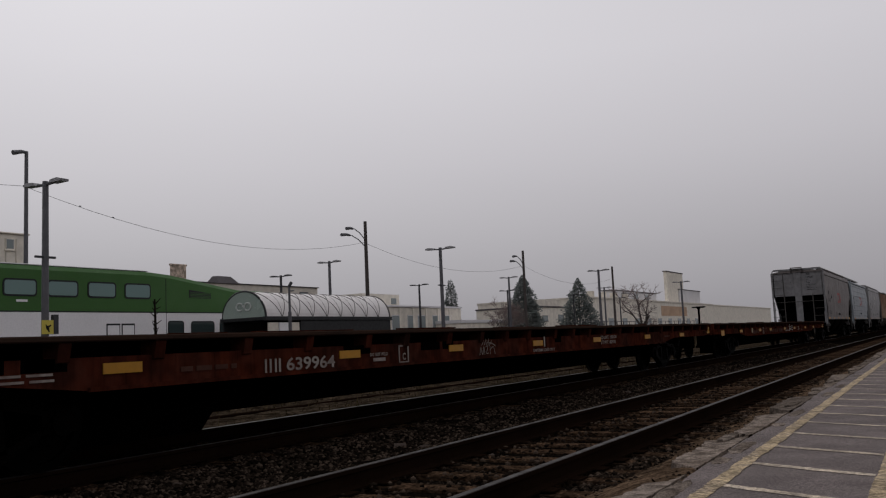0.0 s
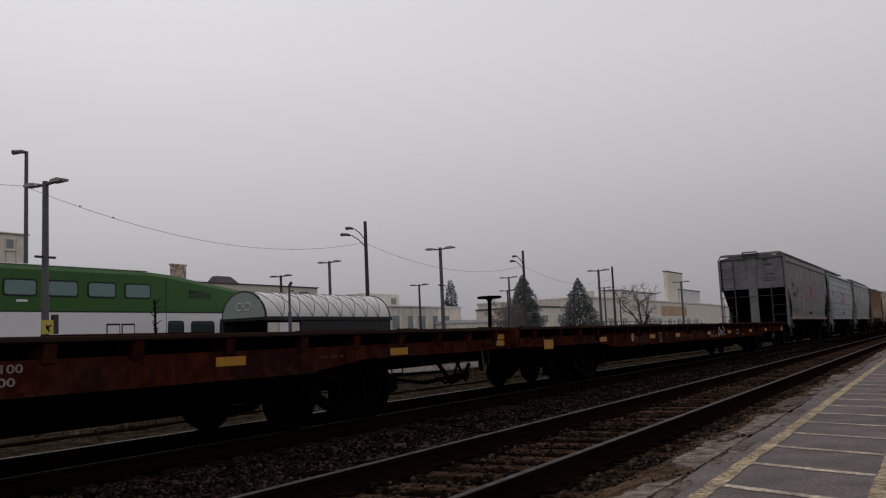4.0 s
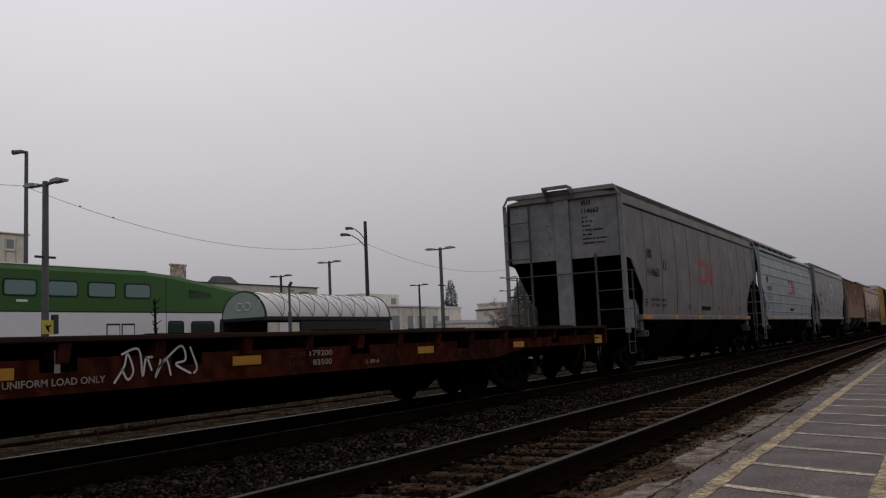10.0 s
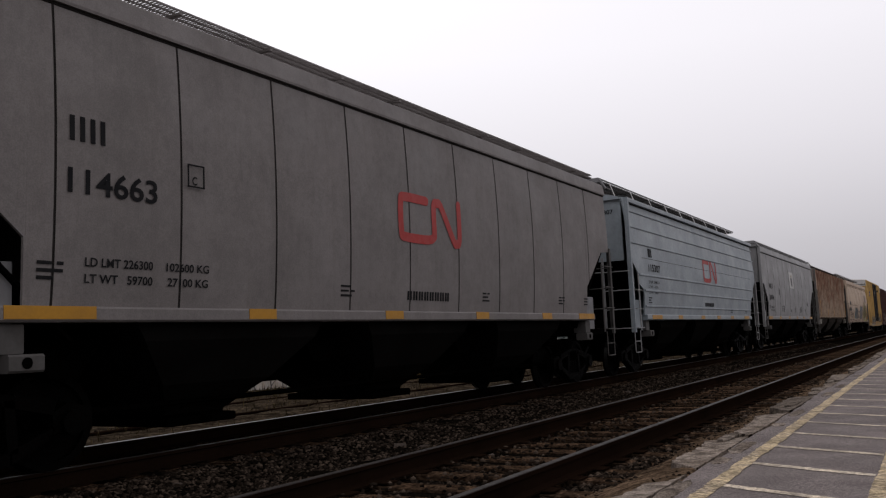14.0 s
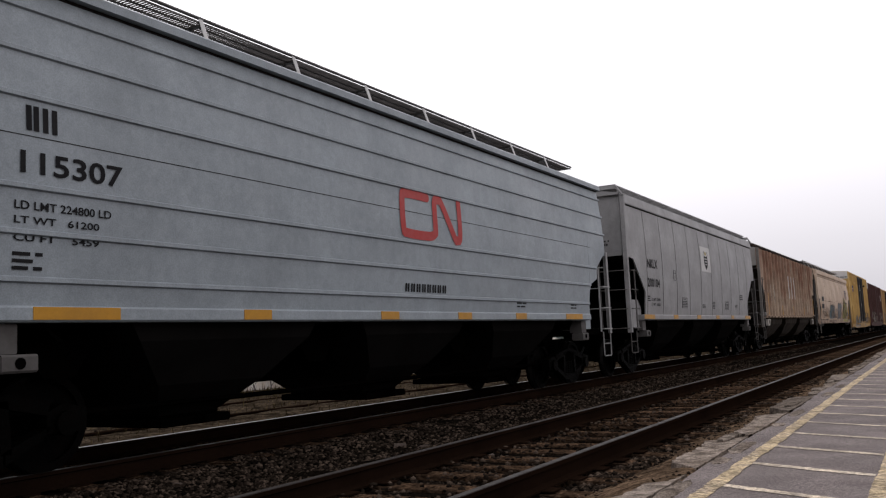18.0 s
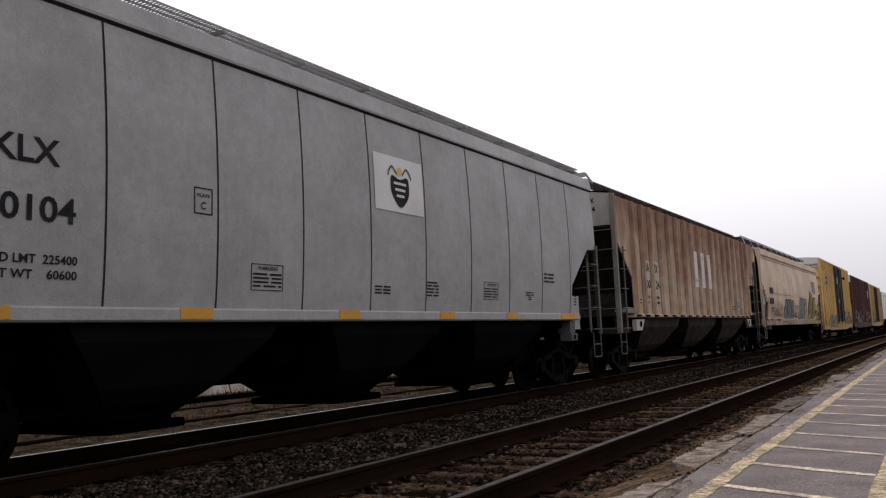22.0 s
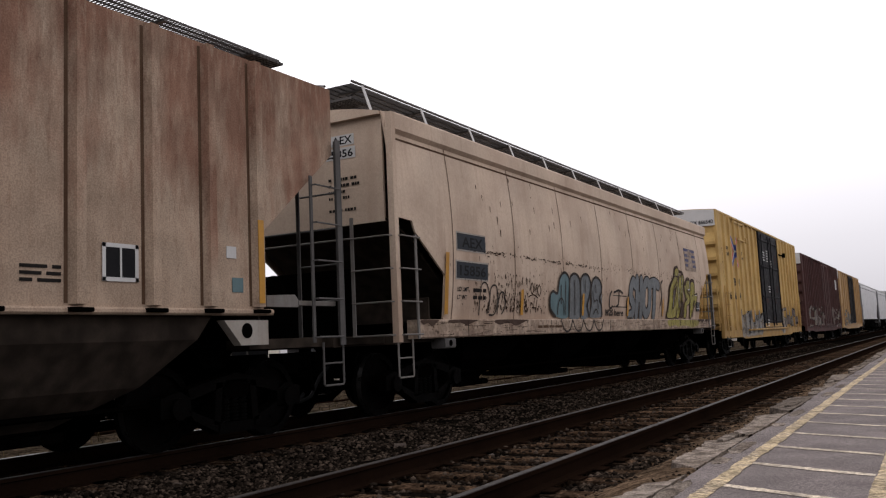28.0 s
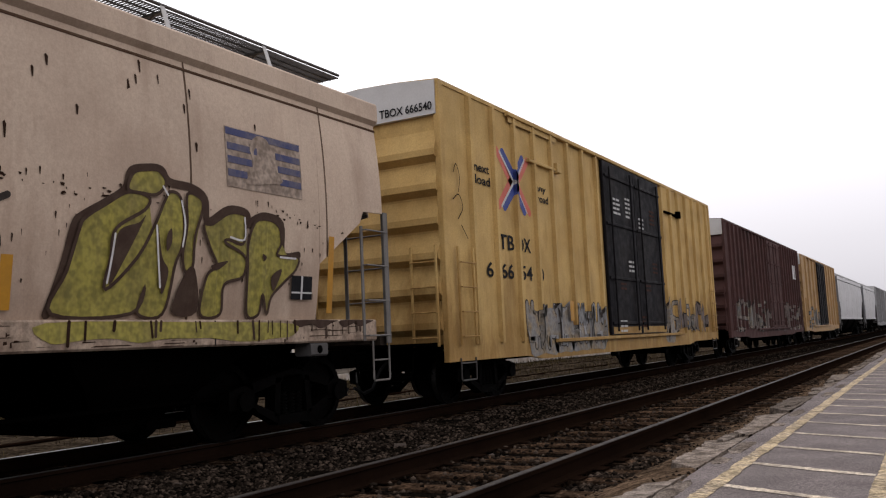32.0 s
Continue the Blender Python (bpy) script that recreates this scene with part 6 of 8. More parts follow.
part("placard_frame", Geo().bar(1.508, 1.514, 13.68, 13.72, 1.74, 2.10, 0.001).bar(1.508, 1.514, 14.06, 14.10, 1.74, 2.10, 0.001).bar(1.508, 1.514, 13.68, 14.10, 2.06, 2.10, 0.001).bar(1.508, 1.514, 13.68, 14.10, 1.74, 1.78, 0.001).bar(1.51, 1.518, 13.88, 13.90, 1.78, 2.06, 0.001), WHITE_PLATE, h4)
plate(h4, "blue_sticker", GRAF_TEAL, 15.38, 15.55, 1.68, 1.84, face, 0.008)
plate(h4, "white_sticker", WHITE_PLATE, 15.3, 15.45, 2.05, 2.18, face, 0.008)
text_bars(h4, SEAM, 12.85, 1.83, 0.4, 3, face, 0.03, 0.03, seed=6)
for a in (1.6, 1.75):
    text_bars(h4, SEAM, a + 0.1, 1.86, 0.2, 2, face, 0.03, 0.05, seed=7)
end_text(h4, "reporting_mark", "NAHX", INK, 0.67, 4.19, 0.42, 0.13, 0.10)
end_text(h4, "car_number", "100724", INK, 0.60, 3.98, 0.50, 0.13, 0.10)
for y, s in ((0.0, 1), (17.3, -1)):
    g = Geo()
    a, b = sorted((y + s * 1.38, y + s * 1.82))
    g.prism("x", 1.42, 1.53, [(a, 1.10), (b, 1.10), (b + (0.26 if s > 0 else 0.0), 1.375), (a - (0.0 if s > 0 else 0.26), 1.375)])
    part("bolster_plate", g, RUST_END, h4, "rusted side bolster plate with a round hole")
    part("bolster_hole", Geo().disc(1.531, 1.536, (a + b) / 2 + s * 0.13, 1.26, 0.085, 14), BLACK, h4)
    w = Geo().prism("x", 1.40, 1.50, [(y + s * 0.80, 1.53), (y + s * 1.36, 1.53), (y + s * 1.36, 1.66), (y + s * 0.86, 1.68), (y + s * 0.80, 1.62)][::s])
    part("sill_plate", w, POST_GREY, h4, "pale end sill plate with rust")
    part("sill_rail", Geo().bar(1.44, 1.50, *sorted((y + s * 0.06, y + s * 0.79)), 1.55, 1.61, 0.006), POST_GREY, h4)
    e = [(-1.46 + 2.92 * i / 12, y + s * 0.085, 4.418 + 0.15 * (1 - (i / 6 - 1) ** 2)) for i in range(13)]
    part("roof_edge", Geo().tube(e, 0.016, 6), UNDER, h4, "dark edge of the roof")

# bays fully black: the shade under the car is in their colour
R5 = dict(BASE, n=9, first=1.72, last=1.32, paint=BEIGE, eave=4.40, ridge=4.58, chord=0.37, chord_out=0.12, chord_form="box", post_from=0.24, x_sill=1.46, bulge=0.13, x_top=1.40, sill=1.38, sill_h=0.28, sill_out=0.10,
          sill_span=(0.62, 0.30), walk=4.90, end_walk=4.72, walk_half=0.42, end_half=0.42, end_paint=BEIGE, bay=BLACK, seam=RUST_SHADE_LINE, seam_w=0.008, bays=4, bay_from=1.7, left_blocker=True, slope=BAY_RUST, walk_end=0.0, tall=0.42, walk_paint=STEEL, sill_paint=SILL_STAINED, end_z=2.80, posts=(), truck_in=1.5, wheel=False, trim=POST_GREY,
          cut=[(0.0, 2.84), (0.52, 2.82), (0.60, 2.66), (1.46, 2.07), (1.48, 1.38)], step_w=0.38, lad_side=2.62, web_top=1.36, open_end=True, slope_line=((0.12, 2.80), (0.60, 2.66), (1.46, 2.08), (2.2, 1.45)))
h5, face = hopper_car(131.74, 19.0, "stained cream covered hopper car covered in graffiti", R5)
plate(h5, "number_plate", SLATE, 1.85, 2.82, 2.50, 2.76, face, 0.010, "dark painted panel with pale lettering")
plate(h5, "number_plate", SLATE, 1.82, 2.90, 2.04, 2.30, face, 0.010)
surface_text(h5, "reporting_mark", "AEX", INK, 2.0, 2.54, 0.72, 0.17, lambda z: face(z) + 0.004, "pale reporting mark")
surface_text(h5, "car_number", "15856", INK, 1.92, 2.08, 0.90, 0.17, lambda z: face(z) + 0.004, "pale car number")
for z0, z1, y0, y1 in ((2.475, 2.785, 1.825, 2.845), (2.015, 2.325, 1.795, 2.925)):
    plate(h5, "panel_edge", RUST_END, y0, y1, z0, z1, face, 0.006, "chipped white panel edge")
surface_text(h5, "load_limit", "LD LMT", INK, 1.86, 1.83, 0.38, 0.07, face)
surface_text(h5, "light_weight", "LT WT", INK, 1.86, 1.70, 0.32, 0.07, face)
text_bars(h5, SEAM, 2.4, 1.83, 0.45, 2, face, 0.06, 0.06, seed=2)
rs = random.Random(9)
for i in range(60):
    y = rs.uniform(2.2, 18.0)
    band = rs.random()
    z = 2.50 + rs.gauss(0, 0.03) if band < 0.55 else rs.uniform(1.6, 2.5) if band < 0.85 else rs.uniform(2.5, 3.7)
    if lower_edge(y, 19.0, 1.38, R5["cut"]) > z - 0.1:
        continue
    w, hgt = (rs.uniform(0.03, 0.16), rs.uniform(0.01, 0.03)) if band < 0.55 else (rs.uniform(0.012, 0.035), rs.uniform(0.03, 0.13))
    part("rust_mark", Geo().add([(face(z) + 0.007, y, z), (face(z) + 0.007, y + w, z + hgt * 0.2), (face(z + hgt) + 0.007, y + w * 0.7, z + hgt), (face(z + hgt) + 0.007, y + w * 0.2, z + hgt * 0.8)], [(0, 1, 2, 3)]), RUST_SPOT, h5)
dr = Geo()
for i in range(1050):
    k = rs.random()
    if k < 0.16:
        y, z = rs.uniform(2.7, 9.2), 2.50 + rs.gauss(0, 0.02)
        w, hgt = rs.uniform(0.01, 0.09), rs.uniform(0.008, 0.03)
    elif k < 0.26:
        y, z = rs.uniform(9.2, 17.5), 2.54 + rs.gauss(0, 0.035)
        w, hgt = rs.uniform(0.01, 0.06), rs.uniform(0.008, 0.03)
    elif k < 0.62:
        y, z = rs.gauss(3.9, 0.75), rs.uniform(1.42, 2.3)
        z = 1.42 + (z - 1.42) * rs.random() ** 0.6
        w, hgt = rs.uniform(0.008, 0.035), rs.uniform(0.02, 0.10)
    elif k < 0.97:
        y, z = rs.uniform(2.0, 17.8), 1.5 + 1.2 * rs.random() ** 0.8
        w, hgt = rs.uniform(0.006, 0.022), rs.uniform(0.015, 0.08)
    else:
        y, z = rs.uniform(2.0, 17.5), rs.uniform(2.8, 3.9)
        w, hgt = rs.uniform(0.02, 0.04), rs.uniform(0.08, 0.16)
    if lower_edge(y, 19.0, 1.38, R5["cut"]) > z - 0.1:
        continue
    dr.add([(face(z) + 0.0065, y + w * 0.3, z), (face(z) + 0.0065, y + w * 0.7, z), (face(z + hgt) + 0.0065, y + w, z + hgt * 0.8), (face(z + hgt) + 0.0065, y + w * 0.5, z + hgt), (face(z + hgt) + 0.0065, y, z + hgt * 0.9)], [(0, 1, 2, 3, 4)])
for i in range(260):
    y, z = rs.uniform(0.8, 18.4), rs.uniform(1.11, 1.34)
    w, hgt = rs.choice(((rs.uniform(0.05, 0.5), rs.uniform(0.005, 0.015)), (rs.uniform(0.01, 0.04), rs.uniform(0.01, 0.05))))
    dr.add([(1.5635, y, z), (1.5635, y + w, z + 0.005), (1.5635, y + w * 0.9, z + hgt), (1.5635, y + w * 0.1, z + hgt * 0.9)], [(0, 1, 2, 3)])
tagged(part("rust_staining", dr, RUST_SPOT, h5), "dark rust drips", "", "", "stuff")
for a in (1.44, 4.21, 7.29, 10.29, 13.3, 17.68):
    part("reflector", Geo().add([(face(z) + 0.033, y, z) for z in (1.46, 1.92 if a not in (1.44, 17.68) else 2.42) for y in (a, a + 0.11)], [(0, 1, 3, 2)]), REFLECT, h5, "upright orange reflective strip")
# graffiti: first piece, fat blue-grey letters
G1 = "fat blue-grey graffiti letters with black outlines"
letters = [[(5.86, 1.44), (5.60, 1.58), (5.55, 1.82), (5.68, 1.93), (5.92, 1.90), (6.02, 2.18), (6.26, 2.32), (6.50, 2.24), (6.56, 2.0), (6.58, 1.44)],
           [(6.58, 1.44), (6.55, 2.12), (6.70, 2.30), (6.98, 2.30), (7.15, 2.12), (7.22, 1.44)],
           [(7.22, 1.44), (7.18, 2.14), (7.34, 2.32), (7.62, 2.32), (7.78, 2.14), (7.72, 1.90), (7.60, 1.68), (7.74, 1.44)],
           [(7.74, 1.44), (7.84, 1.72), (7.80, 2.0), (7.90, 2.22), (8.12, 2.30), (8.38, 2.22), (8.48, 2.02), (8.36, 1.86), (8.50, 1.66), (8.54, 1.44)]]
for i, o in enumerate(letters):
    blob(h5, "graffiti_letter", GRAF_TEAL if i == 0 else GRAF_BLUE, o, face, 0.024, G1)
    stroke(h5, "graffiti_outline", GRAF_LINE, o, 0.055, face, 0.028, "black spray outline")
for pts in ([(6.10, 2.06), (6.14, 1.70)], [(6.34, 2.14), (6.40, 1.48)], [(6.84, 2.18), (6.90, 1.48)], [(5.96, 1.48), (5.98, 1.70), (6.12, 1.80), (6.26, 1.70), (6.30, 1.48)],
            [(7.44, 2.2), (7.46, 1.95)], [(7.9, 2.0), (8.0, 1.78), (8.2, 1.80), (8.3, 1.62)], [(8.06, 2.12), (8.12, 1.96)], [(8.0, 1.5), (8.14, 1.60), (8.3, 1.5)]):
    stroke(h5, "graffiti_stroke", GRAF_LINE, pts, 0.03, face, 0.029)
fs = lambda z: 1.562
for i in range(4):
    a = 6.0 + 0.62 * i
    stroke(h5, "graffiti_outline", GRAF_LINE, [(a, 1.36), (a + 0.17, 1.16), (a + 0.42, 1.16), (a + 0.60, 1.36)], 0.04, fs, 0.004)
# two thin black letters and a scribbled line below
stroke(h5, "graffiti_stroke", GRAF_LINE, [(9.20, 2.02), (9.08, 1.93), (9.05, 1.75), (9.12, 1.63), (9.26, 1.68)], 0.05, face, 0.012, "thin black spray letters")
stroke(h5, "graffiti_stroke", GRAF_LINE, [(9.35, 2.0), (9.7, 2.06), (9.98, 2.0)], 0.05, face, 0.012)
stroke(h5, "graffiti_stroke", GRAF_LINE, [(9.72, 2.04), (9.70, 1.76), (9.55, 1.68)], 0.05, face, 0.0124)
surface_text(h5, "graffiti_word", "was", GRAF_LINE, 8.78, 1.46, 0.55, 0.15, face, "black scribbled word")
surface_text(h5, "graffiti_word", "here", GRAF_LINE, 9.42, 1.46, 0.66, 0.15, face, "black scribbled word")
part("stencil_frame", Geo().add([(face(z) + 0.007, y, z) for y, z in ((9.30, 1.66), (10.3, 1.66), (10.3, 1.68), (9.30, 1.68))], [(0, 1, 2, 3)]).add([(face(z) + 0.007, y, z) for y, z in ((9.30, 1.92), (10.3, 1.92), (10.3, 1.94), (9.30, 1.94))], [(0, 1, 2, 3)]), INK, h5)
# second piece
S_ = [(10.55, 1.46), (10.75, 1.5), (10.82, 1.72), (10.62, 1.9), (10.62, 2.12), (10.8, 2.3), (10.98, 2.22)]
H1_, H2_, H3_ = [(11.12, 2.36), (11.1, 1.9), (11.08, 1.48)], [(11.12, 1.92), (11.42, 1.95)], [(11.46, 2.36), (11.44, 1.9), (11.44, 1.48)]
O_ = [(11.95, 2.34), (11.70, 2.2), (11.66, 1.7), (11.9, 1.52), (12.14, 1.7), (12.16, 2.2)]
T1_, T2_ = [(12.25, 2.30), (12.6, 2.34), (12.95, 2.28)], [(12.60, 2.28), (12.58, 1.9), (12.56, 1.48)]
for o, closed in ((S_, False), (H1_, False), (H2_, False), (H3_, False), (O_, True), (T1_, False), (T2_, False)):
    stroke(h5, "graffiti_outline", GRAF_LINE, o, 0.33, face, 0.010, "black spray outline", closed)
for k, (o, closed) in enumerate(((S_, False), (H1_, False), (H2_, False), (H3_, False), (O_, True), (T1_, False), (T2_, False))):
    stroke(h5, "graffiti_letter", GRAF_BLUE, o, 0.25, face, 0.013 + 0.0004 * k, G1, closed)
stroke(h5, "graffiti_outline", GRAF_LINE, [(13.15, 1.75), (13.28, 2.0), (13.2, 2.3), (13.35, 2.42)], 0.06, face, 0.012)
stroke(h5, "graffiti_outline", GRAF_LINE, [(10.35, 1.5), (10.3, 1.8), (10.45, 2.0)], 0.05, face, 0.012)
# third piece, yellow
G3 = "yellow graffiti letters with black outlines"
ylet = [[(13.81, 1.43), (13.93, 1.81), (14.04, 2.19), (14.1, 2.3), (14.31, 2.44), (14.57, 2.59), (14.82, 2.57), (14.77, 2.44), (14.44, 2.23), (14.39, 1.96), (14.35, 1.66), (14.7, 1.98), (14.91, 2.33), (15.02, 2.56),
         (15.1, 2.66), (15.23, 2.61), (15.28, 2.33), (15.25, 2.1), (15.17, 1.92), (15.05, 1.44), (14.74, 1.44), (14.81, 1.71), (14.66, 1.44)],
        [(14.57, 2.62), (14.64, 2.79), (14.8, 2.84), (14.95, 2.85), (15.04, 2.74), (14.92, 2.61), (14.74, 2.6)],
        [(15.32, 2.66), (15.5, 2.64), (15.53, 2.52), (15.43, 2.23), (15.41, 1.93), (15.31, 1.87), (15.27, 2.04), (15.32, 2.34)],
        [(15.55, 1.44), (15.61, 1.83), (15.75, 1.95), (15.65, 2.13), (15.55, 2.36), (15.68, 2.39), (15.93, 2.53), (16.17, 2.53), (16.19, 2.42), (16.14, 2.21), (15.92, 2.24), (15.88, 2.2), (16.18, 2.07), (16.15, 1.85), (15.87, 1.75), (15.84, 1.44)],
        [(16.25, 1.45), (16.23, 1.98), (16.23, 2.23), (16.33, 2.46), (16.5, 2.52), (16.72, 2.47), (16.78, 2.27), (16.72, 2.12), (17.08, 2.12), (17.05, 1.97), (16.84, 1.81), (16.64, 1.64), (16.58, 1.44), (16.49, 1.67), (16.44, 1.44)]]
shade = [(13.77, 1.43), (13.91, 1.86), (14.0, 2.22), (14.09, 2.32), (14.34, 2.47), (14.55, 2.62), (14.62, 2.8), (14.8, 2.86), (14.99, 2.87), (15.1, 2.76), (15.4, 2.74), (15.58, 2.65), (15.6, 2.45), (15.65, 2.41),
         (15.93, 2.57), (16.21, 2.56), (16.24, 2.43), (16.35, 2.51), (16.54, 2.56), (16.8, 2.49), (16.83, 2.14), (17.11, 2.15)]
stroke(h5, "graffiti_outline", GRAF_BROWN, shade, 0.085, face, 0.012, "dark brown spray shadow")
for o in ylet:
    blob(h5, "graffiti_letter", GRAF_YELLOW, o, face, 0.024, G3)
    stroke(h5, "graffiti_outline", GRAF_BROWN, o, 0.035, face, 0.028, "dark brown spray outline", True)
for o in ([(14.48, 2.22), (14.7, 2.31), (14.78, 2.38), (14.57, 1.99), (14.39, 1.7), (14.42, 1.99)], [(14.93, 2.34), (14.96, 2.08), (15.01, 1.63), (15.09, 1.86), (15.0, 2.0)], [(15.05, 2.2), (15.11, 2.29), (15.12, 2.15), (15.06, 2.06)],
          [(15.67, 1.95), (15.92, 2.01), (15.75, 1.9)], [(16.46, 2.12), (16.53, 2.09), (16.49, 2.04)], [(16.62, 1.87), (16.8, 1.96), (16.67, 1.71)], [(15.30, 1.84), (15.44, 1.9), (15.50, 1.46), (15.16, 1.46)]):
    blob(h5, "graffiti_counter", GRAF_BROWN, o, face, 0.030, "dark brown gap in the letter")
for pts in ([(14.43, 2.18), (14.40, 1.96), (14.36, 1.72)], [(15.24, 2.58), (15.29, 2.34), (15.26, 2.12)], [(16.16, 2.50), (16.16, 2.26), (15.94, 2.27)], [(16.76, 2.10), (17.04, 2.10)], [(14.92, 2.30), (14.95, 2.0), (14.99, 1.7)], [(15.0, 2.7), (15.06, 2.62)]):
    stroke(h5, "graffiti_highlight", PALE_TAG, pts, 0.022, face, 0.032, "thin white spray highlight")
plate(h5, "flag_panel", WORN_PANEL, 15.92, 17.20, 2.83, 3.51, face, 0.009, "weathered panel with dark bars")
plate(h5, "flag_bar", FLAG_BLUE, 15.93, 17.19, 3.42, 3.50, face, 0.013)
for k in range(3):
    plate(h5, "flag_bar", FLAG_BLUE, 15.94, 16.42 - 0.09 * k, 3.25 - 0.15 * k, 3.33 - 0.15 * k, face, 0.013)
    plate(h5, "flag_bar", FLAG_BLUE, 16.74 + 0.03 * k, 17.18, 3.25 - 0.15 * k, 3.33 - 0.15 * k, face, 0.013)
blob(h5, "flag_patch", WORN_PANEL, [(16.22, 2.90), (16.34, 3.12), (16.30, 3.34), (16.44, 3.48), (16.62, 3.44), (16.68, 3.2), (16.84, 3.0), (16.60, 2.94)], face, 0.016, "worn brownish patch")
plate(h5, "placard", INK, 16.98, 17.36, 1.62, 1.90, face, 0.034, "black placard with white cross")
plate(h5, "placard_bar", WHITE_PLATE, 17.15, 17.18, 1.62, 1.90, face, 0.037)
plate(h5, "placard_bar", WHITE_PLATE, 16.98, 17.36, 1.69, 1.71, face, 0.0375)
text_bars(h5, RUST_SHADE_LINE, 4.84, 1.22, 1.15, 1, fs, 0.045, seed=12)
for i in range(5):
    a = 2.1 + 3.4 * i
    part("sill_joint", Geo().bar(1.560, 1.565, a, a + 0.015, 1.11, 1.37, 0.001), SEAM, h5)
rp = random.Random(17)
low = [(13.75 + 0.32 * k, 1.14 + rp.uniform(0, 0.07)) for k in range(11)]
blob(h5, "graffiti_wash", GRAF_YELLOW, low + [(16.95, 1.33), (15.4, 1.355), (13.7, 1.35)], fs, 0.004, "yellow paint run down onto the sill")
for k in range(26):
    a, b = rp.uniform(13.7, 18.5), rp.uniform(0.06, 0.22)
    stroke(h5, "sill_drip", RUST_SPOT if k % 2 else GRAF_BROWN, [(a, 1.36), (a + rp.uniform(-0.02, 0.02), 1.36 - b)], rp.uniform(0.012, 0.04), fs, 0.006 + 0.0001 * k, "dark drip on the sill")
for a, w in ((0.66, 0.5), (1.5, 0.9), (3.1, 1.3), (17.0, 0.8), (17.9, 0.7)):
    o = [(a, 1.37), (a + 0.1 * w, 1.30 + rp.uniform(-0.02, 0.02)), (a + 0.4 * w, 1.33), (a + 0.6 * w, 1.28 + rp.uniform(-0.03, 0.02)), (a + 0.9 * w, 1.34), (a + w, 1.37)]
    blob(h5, "sill_stain", GRAF_BROWN, o, fs, 0.003, "dark stain along the sill's top")
for pts in ([(2.62, 1.46), (2.66, 1.92), (2.86, 1.98), (3.0, 1.72), (2.92, 1.48)], [(2.98, 1.50), (3.02, 1.90), (3.22, 1.95), (3.30, 1.72), (3.20, 1.48), (3.0, 1.46)], [(3.30, 1.48), (3.36, 1.80), (3.52, 1.84), (3.60, 1.62), (3.48, 1.48)]):
    stroke(h5, "graffiti_stroke", GRAF_LINE, pts, 0.028, face, 0.011, "thin dark spray outline letters")
for pts in ([(4.62, 1.92), (4.72, 2.06), (4.80, 1.92), (4.70, 1.86), (4.66, 1.98)], [(4.84, 2.05), (4.86, 1.90), (4.94, 2.04), (4.98, 1.88)], [(5.06, 2.04), (4.98, 1.94), (5.06, 1.82), (5.14, 1.94), (5.06, 2.02)], [(4.58, 1.80), (4.80, 1.84), (5.0, 1.78)],
            [(4.86, 1.78), (4.80, 1.58)], [(4.74, 1.60), (4.94, 1.60)], [(4.96, 1.74), (4.92, 1.52)], [(4.50, 1.66), (4.42, 1.58), (4.52, 1.52), (4.58, 1.6)]):
    stroke(h5, "graffiti_stroke", RUST_SPOT, pts, 0.022, face, 0.011, "brown spray scrawl")
end_text(h5, "reporting_mark", "AEX", INK, 0.48, 4.02, 0.36, 0.12, 0.10)
end_text(h5, "car_number", "15856", INK, 0.38, 3.82, 0.47, 0.12, 0.10)
part("number_panel", Geo().box(0.45, 0.87, 0.092, 0.098, 4.0, 4.16), WHITE_PLATE, h5)
part("number_panel", Geo().box(0.35, 0.89, 0.092, 0.098, 3.80, 3.97), WHITE_PLATE, h5)
e = Geo()
for k in range(6):
    a, end = 0.39, 0.39 + (0.5, 0.55, 0.3, 0.35, 0.0, 0.45)[k]
    while a < end:
        w = rb.uniform(0.02, 0.05)
        e.box(a, a + w, 0.088, 0.094, 3.48 - 0.093 * k, 3.52 - 0.093 * k)
        a += w + rb.choice((0.015, 0.02, 0.05))
part("stencil_bar", e, SEAM, h5, "small black stencils on the end")


# ---- boxcars ----
POSTS = {}


def drape(car, *names):
    """Lays sprayed paint on the side sheet and round its posts, so that it follows their shape."""
    posts = POSTS[car.name]
    for ob in car.children:
        if not ob.name.startswith(names):
            continue
        bm = bmesh.new()
        bm.from_mesh(ob.data)
        low = min(v.co.x for v in bm.verts)
        ys_ = [v.co.y for v in bm.verts]
        for y in posts:
            for d in (-0.062, -0.045, 0.045, 0.062):
                if min(ys_) < y + d < max(ys_):
                    bmesh.ops.bisect_plane(bm, geom=bm.verts[:] + bm.edges[:] + bm.faces[:], plane_co=(0, y + d, 0), plane_no=(0, 1, 0))
        for z in (0.99, 1.065):
            bmesh.ops.bisect_plane(bm, geom=bm.verts[:] + bm.edges[:] + bm.faces[:], plane_co=(0, 0, z), plane_no=(0, 0, 1))
        for v in bm.verts:
            d = min(abs(v.co.y - y) for y in posts)
            out = 0.08 * min(max((0.066 - d) / 0.017, 0), 1) if v.co.z > 0.985 else 0.0
            if v.co.z < 1.07:
                out = max(out, 0.024)
            v.co.x = v.co.x - low + 1.504 + out + LAYER.get(ob.name.split(".")[0], 0.0)
        bm.to_mesh(ob.data)
        bm.free()


LAYER = {"graffiti_outline": 0.002, "graffiti_letter": 0.004}


